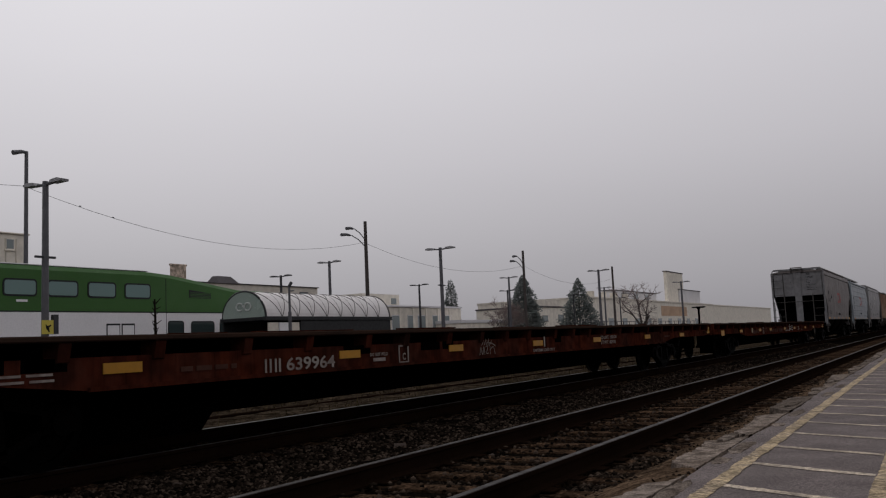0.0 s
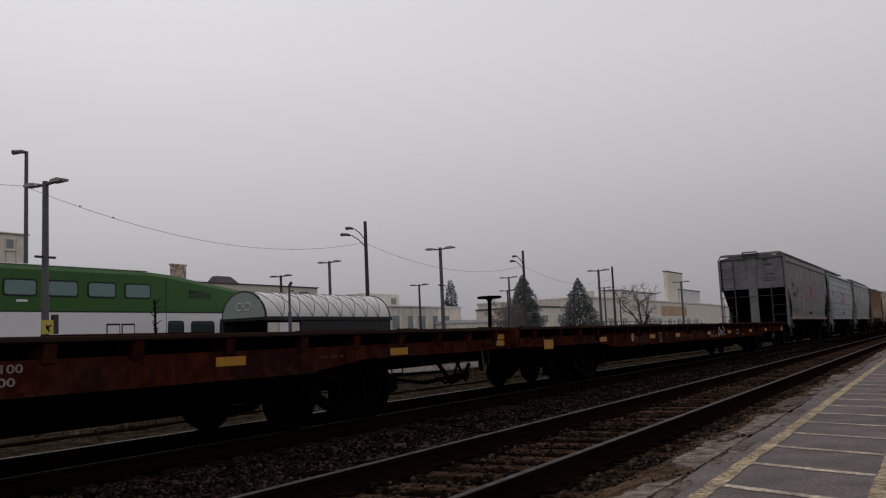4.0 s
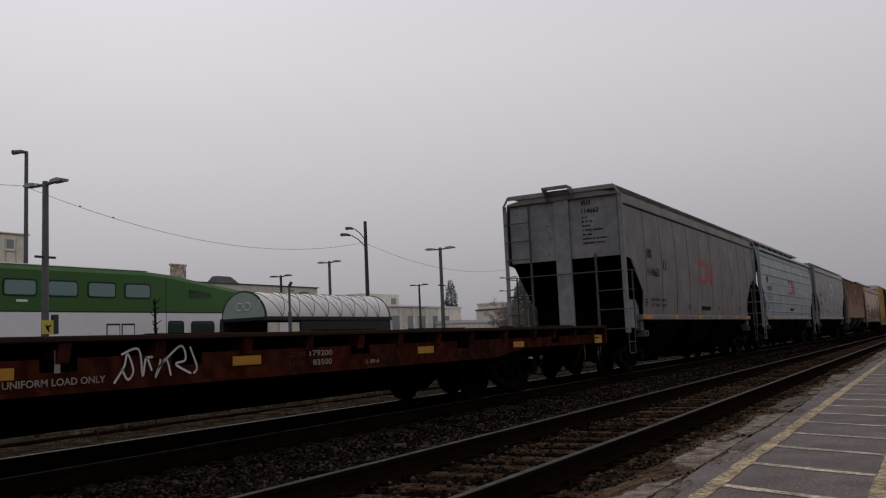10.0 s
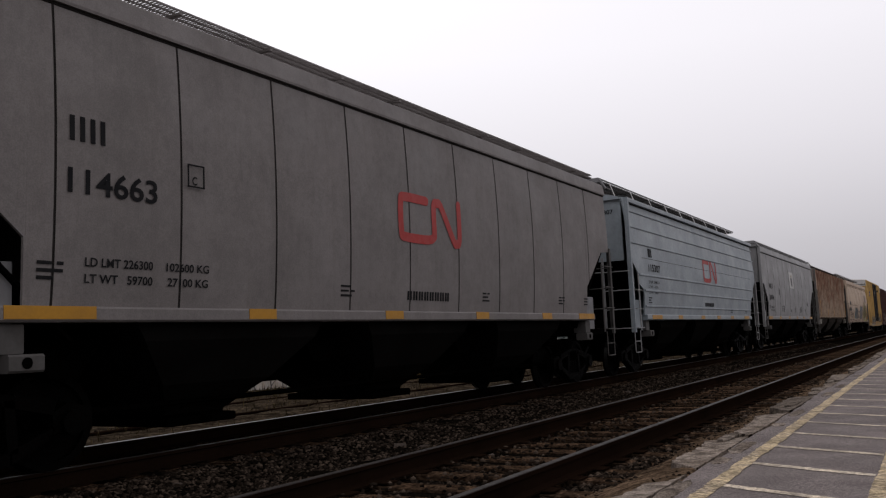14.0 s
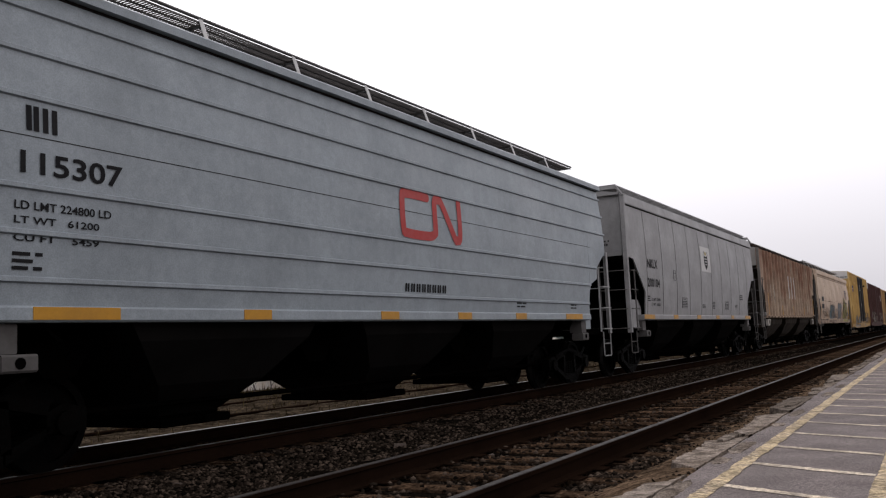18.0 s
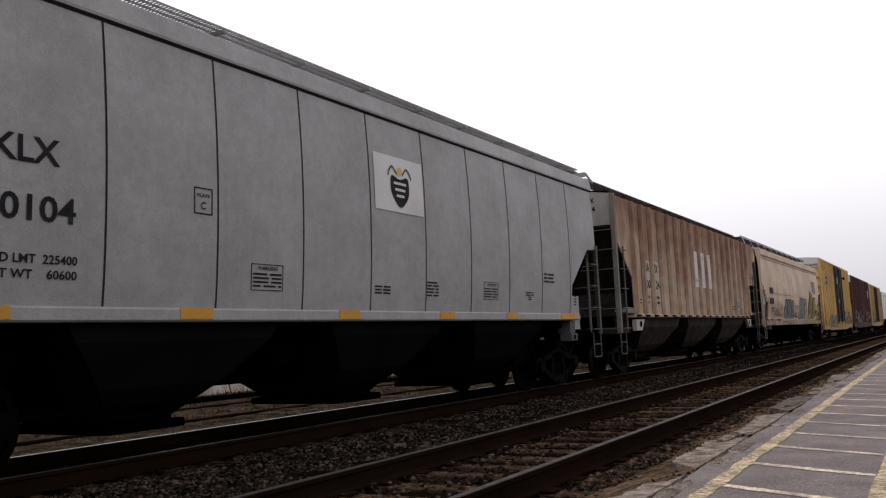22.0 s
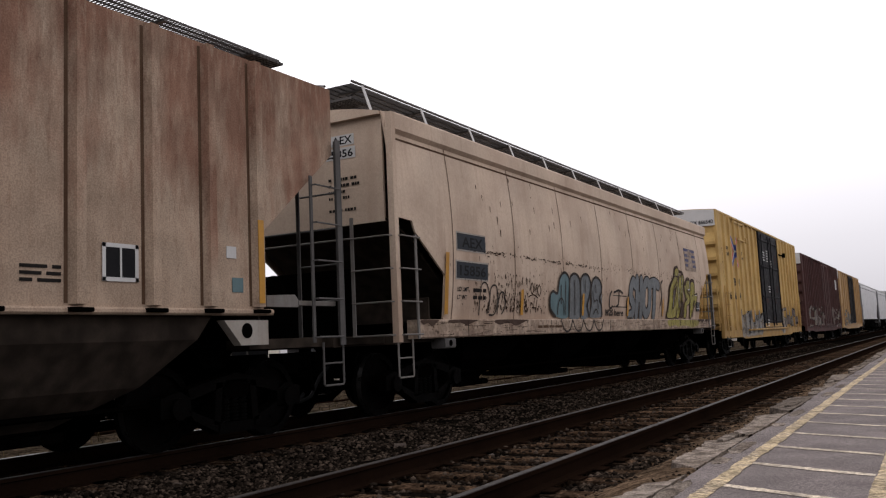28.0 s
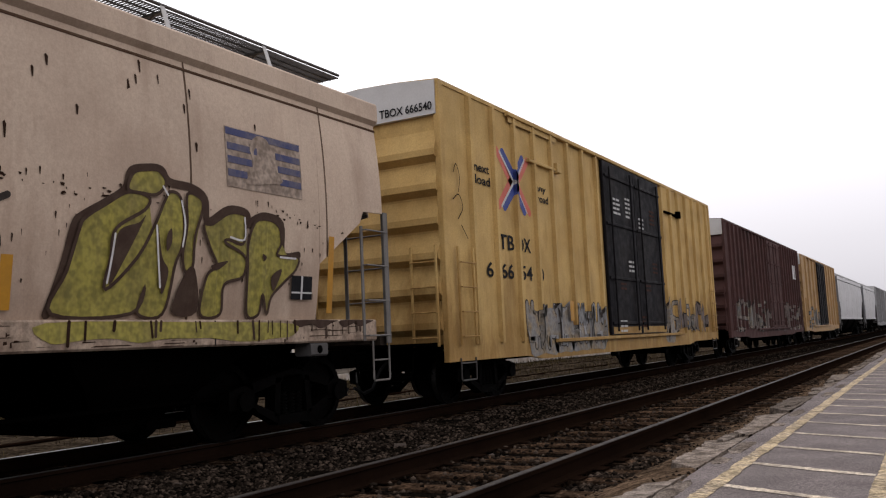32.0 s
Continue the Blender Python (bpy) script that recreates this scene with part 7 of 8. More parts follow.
def box_car(u0, L, label, paint, ribs, door, door_paint, zt=5.12, zb=0.72, end_cap=WHITE_PLATE, door2=None, grime=None, bars=(1.25, 2.1, 2.95, 3.8, 4.6)):
    car = railcar("boxcar", label, "boxcar", u0)
    x = 1.50
    POSTS[car.name] = [y for y in ribs if not door[0] - 0.05 < y < door[1] + 0.05]
    body = Geo()
    body.box(-x, x, 0.06, L - 0.06, 1.0, zt - 0.06)
    part("body", body, paint, car)
    for s in (-1, 1):
        a, b = sorted((s * (x - 0.06), s * (x + 0.02)))
        part("side_sill", Geo().prism("x", a, b, [(0.0, zb), (L * 0.16, zb), (L * 0.2, zb - 0.08), (L * 0.8, zb - 0.08), (L * 0.84, zb), (L, zb), (L, 1.06), (0, 1.06)]), paint, car)
    for y in ribs:
        if door[0] - 0.05 < y < door[1] + 0.05:
            continue
        g = Geo().prism("z", 0.98, zt - 0.14, [(x - 0.005, y - 0.062), (x + 0.075, y - 0.045), (x + 0.075, y + 0.045), (x - 0.005, y + 0.062)])
        part("side_post", g, paint, car)
        if grime:
            # a rust-brown strip painted where the post's shaded edge falls
            part("post_grime", Geo().bar(x - 0.004, x + 0.004, y + 0.064, y + 0.088, 1.07, zt - 0.15, 0.001), grime, car, "rust-brown line beside the post, painted as its shaded edge")
    for y, s in ((0.0, 1), (L, -1)):
        k = 0
        z = 1.14
        while z < zt - 0.95:
            a, b = sorted((y - s * 0.045, y + s * 0.07))
            yy = (a if s > 0 else b)
            g = Geo()
            o = [(y + s * 0.065, z + 0.0), (y - s * 0.07, z + 0.10), (y - s * 0.07, z + 0.20), (y + s * 0.065, z + 0.53)]
            g.prism("x", -x + 0.06, x - 0.06, o[::-s])
            part("end_corrugation", g, paint, car)
            z += 0.55
        g = Geo()
        a, b = sorted((y - s * 0.03, y + s * 0.07))
        g.prism("y", a, b, [(-x + 0.04, zt - 0.62), (x - 0.03, zt - 0.62), (x - 0.03, zt - 0.07), (0.75, zt + 0.005), (0, zt + 0.035), (-0.75, zt + 0.005), (-x + 0.04, zt - 0.07)])
        part("end_cap", g, end_cap, car, "pale upper end panel")
        for xx in (-1, 1):
            a, b = sorted((y - s * 0.01, y + s * 0.13))
            part("corner_post", Geo().bar(min(xx * (x - 0.08), xx * (x + 0.03)), max(xx * (x - 0.08), xx * (x + 0.03)), a, b, zb, zt - 0.08, 0.012), paint, car)
            yl = y + 0.33 if s > 0 else y - 0.85
            ladder(car, xx * (x + 0.07), yl, zb + 0.25, zb + 1.82, 0.50, "y", paint, 4, "side_ladder")
            stirrup(car, xx * (x + 0.04), yl, 0.5, 0.42, zb + 0.05, STEEL)
            ladder(car, (x - 0.55) if xx > 0 else -x + 0.1, y - s * 0.10, zb + 0.25, zb + 1.82, 0.45, "x", paint, 4, "end_ladder")
        g = Geo()
        a, b = sorted((y - s * 0.18, y + s * 0.2))
        g.bar(-1.3, 1.3, a, b, 0.98, 1.03, 0.01)
        part("crossover_platform", g, UNDER, car)
        coupler(car, y, -s)
    g = Geo()
    g.prism("y", 0.0, L, [(-x - 0.02, zt - 0.12), (x + 0.02, zt - 0.12), (x + 0.02, zt - 0.05), (0.75, zt + 0.02), (0, zt + 0.05), (-0.75, zt + 0.02), (-x - 0.02, zt - 0.05)])
    part("roof", g, paint, car)
    pitch = (door[1] - door[0]) / 2
    for i in range(2):
        a, b = door[0] + pitch * i, door[0] + pitch * (i + 1) - 0.02
        d = Geo().bar(x + 0.012, x + 0.09, a, b, 1.02, zt - 0.20, 0.015)
        leaf = part("door", d, door_paint if i == 0 or door2 is None else door2, car, "sliding plug door")
        for z in bars:
            part("door_rib", Geo().bar(x + 0.085, x + 0.125, a + 0.06, b - 0.06, z, z + 0.07, 0.012), door_paint, leaf)
        for y in (a + 0.35, b - 0.35):
            part("lock_rod", Geo().tube([(x + 0.13, y, 1.1), (x + 0.13, y, zt - 0.3)], 0.022, 8), door_paint, leaf)
    part("door_track", Geo().bar(x + 0.02, x + 0.10, door[0] - 3.2, door[1] + 1.5, 0.93, 1.0, 0.01), paint, car)
    part("door_track", Geo().bar(x + 0.02, x + 0.09, max(door[0] - 5.0, 2.4), door[1] + 0.4, zt - 0.17, zt - 0.10, 0.01), paint, car)
    part("centre_sill", Geo().bar(-0.25, 0.25, 0, L, 0.62, 1.0, 0.02), UNDER, car)
    truck(car, 2.1)
    truck(car, L - 2.1)
    return car, (lambda z: x + 0.006)


b1, face = box_car(152.47, 18.15, "yellow corrugated boxcar with black plug doors", BOX_YELLOW, [0.872 * i + 0.11 for i in range(1, 21)], (7.42, 11.95), DOOR_BLACK, grime=RUST_SHADE_LINE, bars=(1.25, 2.30, 3.57, 4.7), zt=5.27)
surface_text(b1, "slogan", "next", INK, 1.13, 3.90, 0.56, 0.13, face, "black slogan lettering")
surface_text(b1, "slogan", "load", INK, 1.15, 3.68, 0.56, 0.16, face)
surface_text(b1, "slogan", "any", INK, 3.68, 3.84, 0.50, 0.13, face)
surface_text(b1, "slogan", "road", INK, 3.72, 3.66, 0.55, 0.15, face)
fx = lambda z: 1.585
for k, (sy, sz) in enumerate(((-1, 1), (1, 1), (-1, -1), (1, -1))):
    for off, w, m in ((-0.10, 0.16, LOGO_BLUE), (0.02, 0.05, WHITE_PLATE), (0.13, 0.15, LOGO_PINK)):
        pts = [(2.70 + sy * max(off, 0.0), 3.90 + sz * max(-off, 0.0)), (2.70 + sy * (0.52 + off), 3.90 + sz * 0.50)]
        stroke(b1, "emblem_band", m, pts, w, fx, 0.004 + 0.0006 * k, "crossed red, white and blue emblem bands", smooth=False)
for a, w, s_ in ((1.95, 0.62, "TB"), (2.68, 0.62, "OX")):
    surface_text(b1, "reporting_mark", s_, INK, a, 2.62, w, 0.27, face, "black reporting mark")
for a, w, s_ in ((1.42, 0.26, "6"), (1.98, 0.52, "66"), (2.80, 0.52, "54"), (3.60, 0.26, "0")):
    surface_text(b1, "car_number", s_, INK, a, 2.10, w, 0.27, face, "black car number")


def scribble(car, mats, y0, y1, z0, z1, x, seed, cell=0.42, width=0.13):
    """A run of sprayed letters nobody can read: thick uneven strokes with dark edges."""
    r = random.Random(seed)
    y, k = y0, 0
    while y < y1:
        w = cell * r.uniform(0.7, 1.3)
        top = z1 + r.uniform(-0.25, 0.12) * (z1 - z0)
        low = z0 + r.uniform(0.0, 0.2) * (z1 - z0)
        kind = r.randrange(4)
        mid = (low + top) / 2 + r.uniform(-0.1, 0.1)
        pts = ([(y, low), (y + 0.1 * w, mid), (y + 0.35 * w, top), (y + 0.8 * w, top - 0.1), (y + 0.7 * w, mid), (y + 0.3 * w, mid)],
               [(y + 0.9 * w, top), (y + 0.3 * w, top - 0.05), (y + 0.1 * w, mid), (y + 0.8 * w, mid - 0.1), (y + 0.7 * w, low), (y, low)],
               [(y, top), (y + 0.2 * w, low), (y + 0.5 * w, mid), (y + 0.7 * w, low), (y + 0.9 * w, top)],
               [(y + 0.1 * w, low), (y + 0.15 * w, top), (y + 0.5 * w, mid), (y + 0.85 * w, top), (y + 0.9 * w, low)])[kind]
        fx_ = lambda z: x
        stroke(car, "graffiti_outline", GRAF_LINE, pts, width + 0.05, fx_, 0.0004 * (k % 9), "dark spray edge")
        stroke(car, "graffiti_letter", mats[r.randrange(len(mats))], pts, width, fx_, 0.005 + 0.0004 * (k % 9), "sprayed graffiti letters, worn")
        y += w
        k += 1


for y0, y1, z1, sd in ((3.05, 4.35, 1.55, 1), (4.2, 5.2, 1.62, 2), (5.1, 6.2, 1.25, 3), (6.1, 7.1, 1.4, 4), (12.0, 12.9, 1.5, 5)):
    rw = random.Random(sd)
    top = [(y1 - (y1 - y0) * k / 7, z1 + rw.uniform(-0.10, 0.08)) for k in range(8)]
    blob(b1, "graffiti_wash", GRAF_SILVER, [(y0, 0.74 + rw.uniform(0, 0.1)), ((y0 + y1) / 2, 0.74), (y1, 0.74 + rw.uniform(0, 0.1))] + top, lambda z: 1.507, 0.0, "dripping silver-grey paint")
scribble(b1, (GRAF_SILVER, GRAF_SILVER, GREY_MID), 3.0, 7.0, 0.86, 1.62, 1.585, 1, 0.34, 0.12)
scribble(b1, (GRAF_SILVER, PALE_WASH), 12.2, 16.8, 1.0, 1.85, 1.585, 2, 0.42, 0.10)
for pts in ([(0.35, 3.75), (0.45, 3.9), (0.55, 3.7), (0.5, 3.45)], [(0.3, 3.3), (0.5, 3.4), (0.62, 3.2), (0.45, 3.0)], [(0.55, 2.9), (0.75, 2.7)]):
    stroke(b1, "graffiti_stroke", RUST_SPOT, pts, 0.02, lambda z: 1.535, 0.004)
drape(b1, "emblem_band", "graffiti_wash", "graffiti_outline", "graffiti_letter")
plate(b1, "rail_patch", BOX_YELLOW, 2.5, 4.8, 5.0, 5.16, lambda z: 1.53, 0.02)
for y in (3.3, 12.6):
    part("door_bracket", Geo().bar(1.5, 1.62, y + 1.3, y + 1.5, 4.35, 4.55, 0.02).bar(1.5, 1.58, y, y + 1.4, 4.38, 4.44, 0.01), UNDER if y > 10 else BOX_YELLOW, b1)
fd = lambda z: 1.597
for i, (a, z, w, k) in enumerate(((8.0, 4.2, 0.5, 4), (8.2, 2.3, 0.4, 3), (9.9, 3.9, 0.4, 4), (9.7, 1.4, 0.5, 3), (8.0, 1.3, 0.5, 3), (10.2, 2.2, 0.4, 2), (8.9, 4.3, 0.35, 5), (10.9, 4.2, 0.4, 4), (8.9, 2.75, 0.4, 3), (10.9, 2.8, 0.4, 3))):
    text_bars(b1, FADED if i % 2 else WHITE_PLATE, a, z, w, k, fd, 0.05, 0.06, seed=60 + i, name="door_stencil")
for a in (7.52, 9.78):
    plate(b1, "kick_plate", BOX_YELLOW, a, a + 2.05, 1.04, 1.20, lambda z: 1.59, 0.004, "rusty yellow kick plate")
plate(b1, "yellow_sticker", REFLECT, 4.96, 5.15, 1.35, 1.75, lambda z: 1.575, 0.006)
end_text(b1, "reporting_mark", "TBOX 666540", INK, 0.42, 4.72, 1.0, 0.14, -0.035)

b2, face = box_car(172.75, 17.9, "dark brown boxcar with pale graffiti along the bottom", BOX_BROWN, [0.72 * i + 0.05 for i in range(1, 25)], (8.2, 11.6), BOX_BROWN, zt=5.05)
scribble(b2, (PALE_WASH, PALE_WASH, GRAF_SILVER), 0.9, 16.6, 0.9, 2.0, 1.585, 3, 0.55, 0.13)
drape(b2, "graffiti")
plate(b2, "white_stencil", WHITE_PLATE, 15.3, 16.2, 3.4, 4.1, face, 0.06)
b3, face = box_car(191.75, 16.3, "ochre boxcar with a dark door and graffiti", BOX_ORANGE, [1.4 * i + 0.05 for i in range(1, 12)], (6.3, 9.6), DOOR_BLACK, zt=5.0)
scribble(b3, (GRAF_BLUE, GRAF_SILVER), 1.2, 6.0, 0.9, 1.95, 1.585, 4, 0.5, 0.14)
drape(b3, "graffiti")
RW = dict(BASE, paint=WHITE_CAR, n=6, first=1.6, sill_paint=WHITE_CAR, wheel=False)
h6, face = hopper_car(208.6, 20.3, "white covered hopper car", RW)
h7, face = hopper_car(230.4, 15.3, "white covered hopper car", RW)
b4, face = box_car(247.2, 18.0, "grey boxcar far down the train", GREY_MID, [1.4 * i for i in range(1, 12)], (7.0, 10.0), GREY_MID, zt=5.0)
b5, face = box_car(266.6, 18.0, "grey boxcar far down the train", GREY_MID, [1.4 * i for i in range(1, 12)], (7.0, 10.0), GREY_MID, zt=5.0)


# ---------- beyond the train: far platform, coach, shelter ----------
structure("far_platform", Geo().box(-30.2, -20.9, -60, 260, -0.6, -0.11), PLATFORM_PALE, "grey concrete far platform")
structure("far_platform_edge", Geo().box(-20.896, -20.8, -60, 260, -0.37, -0.10), EDGE_WHITE, "white concrete edge of the far platform")
# two bars added to give the dark lines along the soil
for x, z in ((-15.6, -0.27), (-12.7, -0.26)):
    tagged(part("old_rail", Geo().bar(x - 0.05, x + 0.05, -10, 60, z - 0.12, z, 0.02), RAIL_SIDE), "dark bar half sunk in soil, added for a dark line", "rail", "disused rails", "structure")
far_track = thing("railway_track", "railway track of the green commuter coach", "track", "parallel railway tracks", kind="structure")
for s in (-1, 1):
    part("rail", rail_geo(-33.0 + s * GAUGE / 2, -0.1, -60, 260, False), RAIL_SIDE, far_track)

coach = thing("passenger_coach", "green and white double-deck commuter coach with rounded windows", "train coach", m=pose(-33.0, 0, -0.1))
Y0, Y1 = 9.0, 36.6
def coach_ring(y, z):
    return [(-1.48, y, 3.02), (1.48, y, 3.02), (1.48, y, z - 0.22), (1.36, y, z - 0.05), (1.10, y, z), (-1.10, y, z), (-1.36, y, z - 0.05), (-1.48, y, z - 0.22)]


g, n = Geo(), 8
rings = [coach_ring(y, z) for y, z in ((Y0, 4.92), (28.05, 4.92), (29.3, 4.84), (34.0, 4.24), (Y1, 4.2))]
g.add([q for r_ in rings for q in r_], [(k * n + i, k * n + (i + 1) % n, (k + 1) * n + (i + 1) % n, (k + 1) * n + i) for k in range(4) for i in range(n)] + [tuple(range(n))[::-1], tuple(range(4 * n, 5 * n))])
part("upper_body", g, TRAIN_GREEN, coach, "green upper body")
# white bar added as a painted highlight along the roof edge
part("roof_edge", Geo().bar(1.12, 1.34, Y0, 28.1, 4.90, 4.94, 0.01), TRAIN_WHITE, coach)
part("lower_body", Geo().bar(-1.49, 1.49, Y0, Y1, 0.55, 3.016, 0.04), TRAIN_WHITE, coach, "white lower body")
part("band", Geo().bar(1.485, 1.496, Y0, Y1, 3.005, 3.05, 0.002), DARK_RUBBER, coach)
for y in (12.5, 33.2):
    truck_ob = part("coach_truck", Geo().bar(-1.1, 1.1, y - 1.5, y + 1.5, 0.45, 0.7, 0.05).disc(-0.85, -0.7, y - 1.1, 0.46, 0.46).disc(0.7, 0.85, y - 1.1, 0.46, 0.46).disc(-0.85, -0.7, y + 1.1, 0.46, 0.46).disc(0.7, 0.85, y + 1.1, 0.46, 0.46), UNDER, coach)
part("underframe", Geo().bar(-1.3, 1.3, Y0 + 1, Y1 - 1, 0.2, 0.54, 0.05), UNDER, coach)


def rounded(y0, y1, z0, z1, r):
    pts = []
    for cy, cz, a0 in ((y1 - r, z0 + r, -90), (y1 - r, z1 - r, 0), (y0 + r, z1 - r, 90), (y0 + r, z0 + r, 180)):
        pts += [(cy + r * math.cos(radians(a0 + 22.5 * k)), cz + r * math.sin(radians(a0 + 22.5 * k))) for k in range(5)]
    return pts


def coach_window(y0, y1, z0, z1, tint):
    w = part("window", Geo().prism("x", 1.475, 1.50, rounded(y0, y1, z0, z1, 0.16)), DARK_RUBBER, coach, "rounded window with dark gasket")
    part("pane", Geo().prism("x", 1.47, 1.506, rounded(y0 + 0.07, y1 - 0.07, z0 + 0.07, z1 - 0.07, 0.11)), tint, w)


for k in range(8):
    coach_window(13.12 + 1.93 * k, 14.60 + 1.93 * k, 3.62, 4.32, COACH_GLASS)
coach_window(29.1, 30.1, 1.90, 2.64, DARK_GLASS)
coach_window(30.54, 32.1, 1.88, 2.62, DARK_GLASS)
coach_window(32.45, 33.7, 1.88, 2.62, DARK_GLASS)
coach_window(14.0, 15.4, 1.6, 2.3, COACH_GLASS)
coach_window(16.4, 17.8, 1.6, 2.3, COACH_GLASS)
for a in (25.66, 26.46):
    d = part("door", Geo().bar(1.48, 1.505, a, a + 0.72, 0.62, 2.52, 0.004), DARK_RUBBER, coach, "sliding door leaf")
    part("door_panel", Geo().bar(1.49, 1.515, a + 0.05, a + 0.67, 0.7, 2.44, 0.004), TRAIN_WHITE, d)
    part("door_window", Geo().prism("x", 1.5, 1.525, rounded(a + 0.12, a + 0.60, 1.2, 2.02, 0.14)), DARK_RUBBER, d)
part("vent", Geo().prism("x", 1.475, 1.50, [(30.46, 3.74), (31.87, 3.72), (31.87, 3.98), (30.46, 4.12)]), SHELTER_DARK, coach, "dark louvred vent")
for k in range(4):
    part("louvre", Geo().bar(1.49, 1.515, 30.52, 31.82, 3.75 + 0.07 * k, 3.78 + 0.07 * k, 0.004), TRAIN_GREEN, coach)
part("label_plate", Geo().bar(1.48, 1.50, 21.42, 21.9, 3.40, 3.49, 0.003), TRAIN_WHITE, coach)
part("side_door_seam", Geo().bar(1.48, 1.492, 29.0, 29.03, 0.7, 4.6, 0.002), SHELTER_DARK, coach)

# barrel-roofed shelter
shelter = thing("platform_shelter", "barrel-roofed translucent shelter with dark walls on the far platform", "shelter")
XL, XR, YA, YB, ZB, RISE = -29.2, -26.6, 30.3, 40.4, 2.46, 1.22
cx, rx_ = (XL + XR) / 2, (XR - XL) / 2


def arch(t, grow=0.0):
    return (cx + (rx_ + grow) * math.cos(t), ZB + (RISE + grow) * math.sin(t))


n = 20
for k in range(9):
    a, b = YA + 0.004 + (YB - YA) * k / 9, YA + (YB - YA) * (k + 1) / 9
    g = Geo()
    v = [(x, y, z) for y in (a, b) for x, z in [arch(math.pi * i / n) for i in range(n + 1)]] + [(x, y, z) for y in (a, b) for x, z in [arch(math.pi * i / n, -0.03) for i in range(n + 1)]]
    m = n + 1
    f = [(i, m + i, m + i + 1, i + 1) for i in range(n)] + [(2 * m + i, 2 * m + i + 1, 3 * m + i + 1, 3 * m + i) for i in range(n)]
    part("roof_panel", g.add(v, f), ROOF_VINYL, shelter, "pale translucent roof panel")
for k in range(10):
    y = YA + (YB - YA) * k / 9
    heavy = k in (0, 9)
    part("roof_rib", Geo().tube([(arch(math.pi * i / n, 0.01)[0], y, arch(math.pi * i / n, 0.01)[1]) for i in range(n + 1)], 0.05 if heavy else 0.006, 6), SHELTER_DARK if k == 0 else RIB_GREY, shelter, "arched roof rib")
for k in range(1, 9):
    y = YA + (YB - YA) * k / 9
    for s in (-1, 1):
        pts = [(arch(math.pi * i / 24, 0.012)[0], y + s * 1.12 * i / 12, arch(math.pi * i / 24, 0.012)[1]) for i in range(0, 13)]
        part("roof_brace", Geo().tube(pts, 0.016, 5), RIB_GREY, shelter, "thin crossing roof brace")
for k, c in enumerate((-0.26, 0.22)):
    n2 = 16
    ring = [(cx - c + 0.20 * math.cos(2 * math.pi * i / n2), YA - 0.045, ZB + 0.52 + 0.17 * math.sin(2 * math.pi * i / n2)) for i in range(n2 + (-1 if k else 1))]
    part("sign_ring", Geo().tube(ring, 0.04, 6), SIGN_PALE, shelter, "pale ring-shaped sign on the glazing")
for y in (YA - 0.02, YB + 0.02):
    part("end_glass", Geo().prism("y", y - 0.01, y + 0.01, [arch(math.pi * i / n, -0.02) for i in range(n + 1)]), SHELTER_GLASS, shelter, "greenish curved end glazing")
part("eave_beam", Geo().bar(XR - 0.08, XR + 0.10, YA - 0.1, YB + 0.1, ZB - 0.16, ZB + 0.03, 0.02), SHELTER_DARK, shelter)
part("eave_beam", Geo().bar(XL - 0.10, XL + 0.08, YA - 0.1, YB + 0.1, ZB - 0.16, ZB + 0.03, 0.02), SHELTER_DARK, shelter)
part("end_beam", Geo().bar(XL, XR, YA - 0.08, YA + 0.08, ZB - 0.14, ZB + 0.02, 0.02), SHELTER_DARK, shelter)
part("side_wall", Geo().bar(XR - 0.06, XR + 0.04, YA + 2.4, YB, -0.06, ZB - 0.16, 0.01), SHELTER_DARK, shelter, "dark side wall")
part("side_wall", Geo().bar(XL - 0.04, XL + 0.06, YA, YB, -0.06, ZB - 0.16, 0.01), SHELTER_DARK, shelter)
part("inner_wall", Geo().bar(XL + 0.2, XR - 0.2, YA + 3.0, YA + 3.12, -0.06, ZB - 0.2, 0.01), TRAIN_WHITE, shelter, "pale inner wall")
for k in range(3):
    part("front_panel", Geo().bar(XR - 0.05, XR + 0.03, YA + 0.15 + 0.75 * k, YA + 0.82 + 0.75 * k, -0.06, ZB - 0.25, 0.01), (WALL_BEIGE, TRAIN_WHITE, WALL_BEIGE)[k], shelter)

# posts, lamps, wires
DOT = "double-armed platform lamp on a grey steel post"


def platform_lamp(x, y, h, metal=LAMP_GREY, extra=False, arm=0.95, label=DOT):
    t = thing("platform_lamp", label, "street lamp", "platform lamps", pose(x, y, 0))
    part("post", Geo().tube([(0, 0, -0.4), (0, 0, h)], 0.13, 10, 0.095), metal, t)
    part("base", Geo().tube([(0, 0, -0.4), (0, 0, 0.25)], 0.24, 10), metal, t)
    for s in (-1, 1):
        part("arm", Geo().tube([(0, 0, h - 0.12), (s * arm * 0.45, 0, h - 0.08)], 0.045, 6), metal, t)
        g = Geo().prism("y", -0.16, 0.16, [(s * arm * 0.38, h - 0.11), (s * arm * 0.98, h - 0.10), (s * arm, h - 0.03), (s * arm * 0.8, h + 0.02), (s * arm * 0.45, h - 0.01)][::-s])
        part("lamp_head", g, HEAD_GREY if metal is LAMP_GREY else metal, t, "flat lamp head")
    if extra:
        part("bracket", Geo().bar(-0.05, 0.05, -0.36, 0.36, 4.24, 4.31, 0.01), LAMP_DARK, t)
    return t


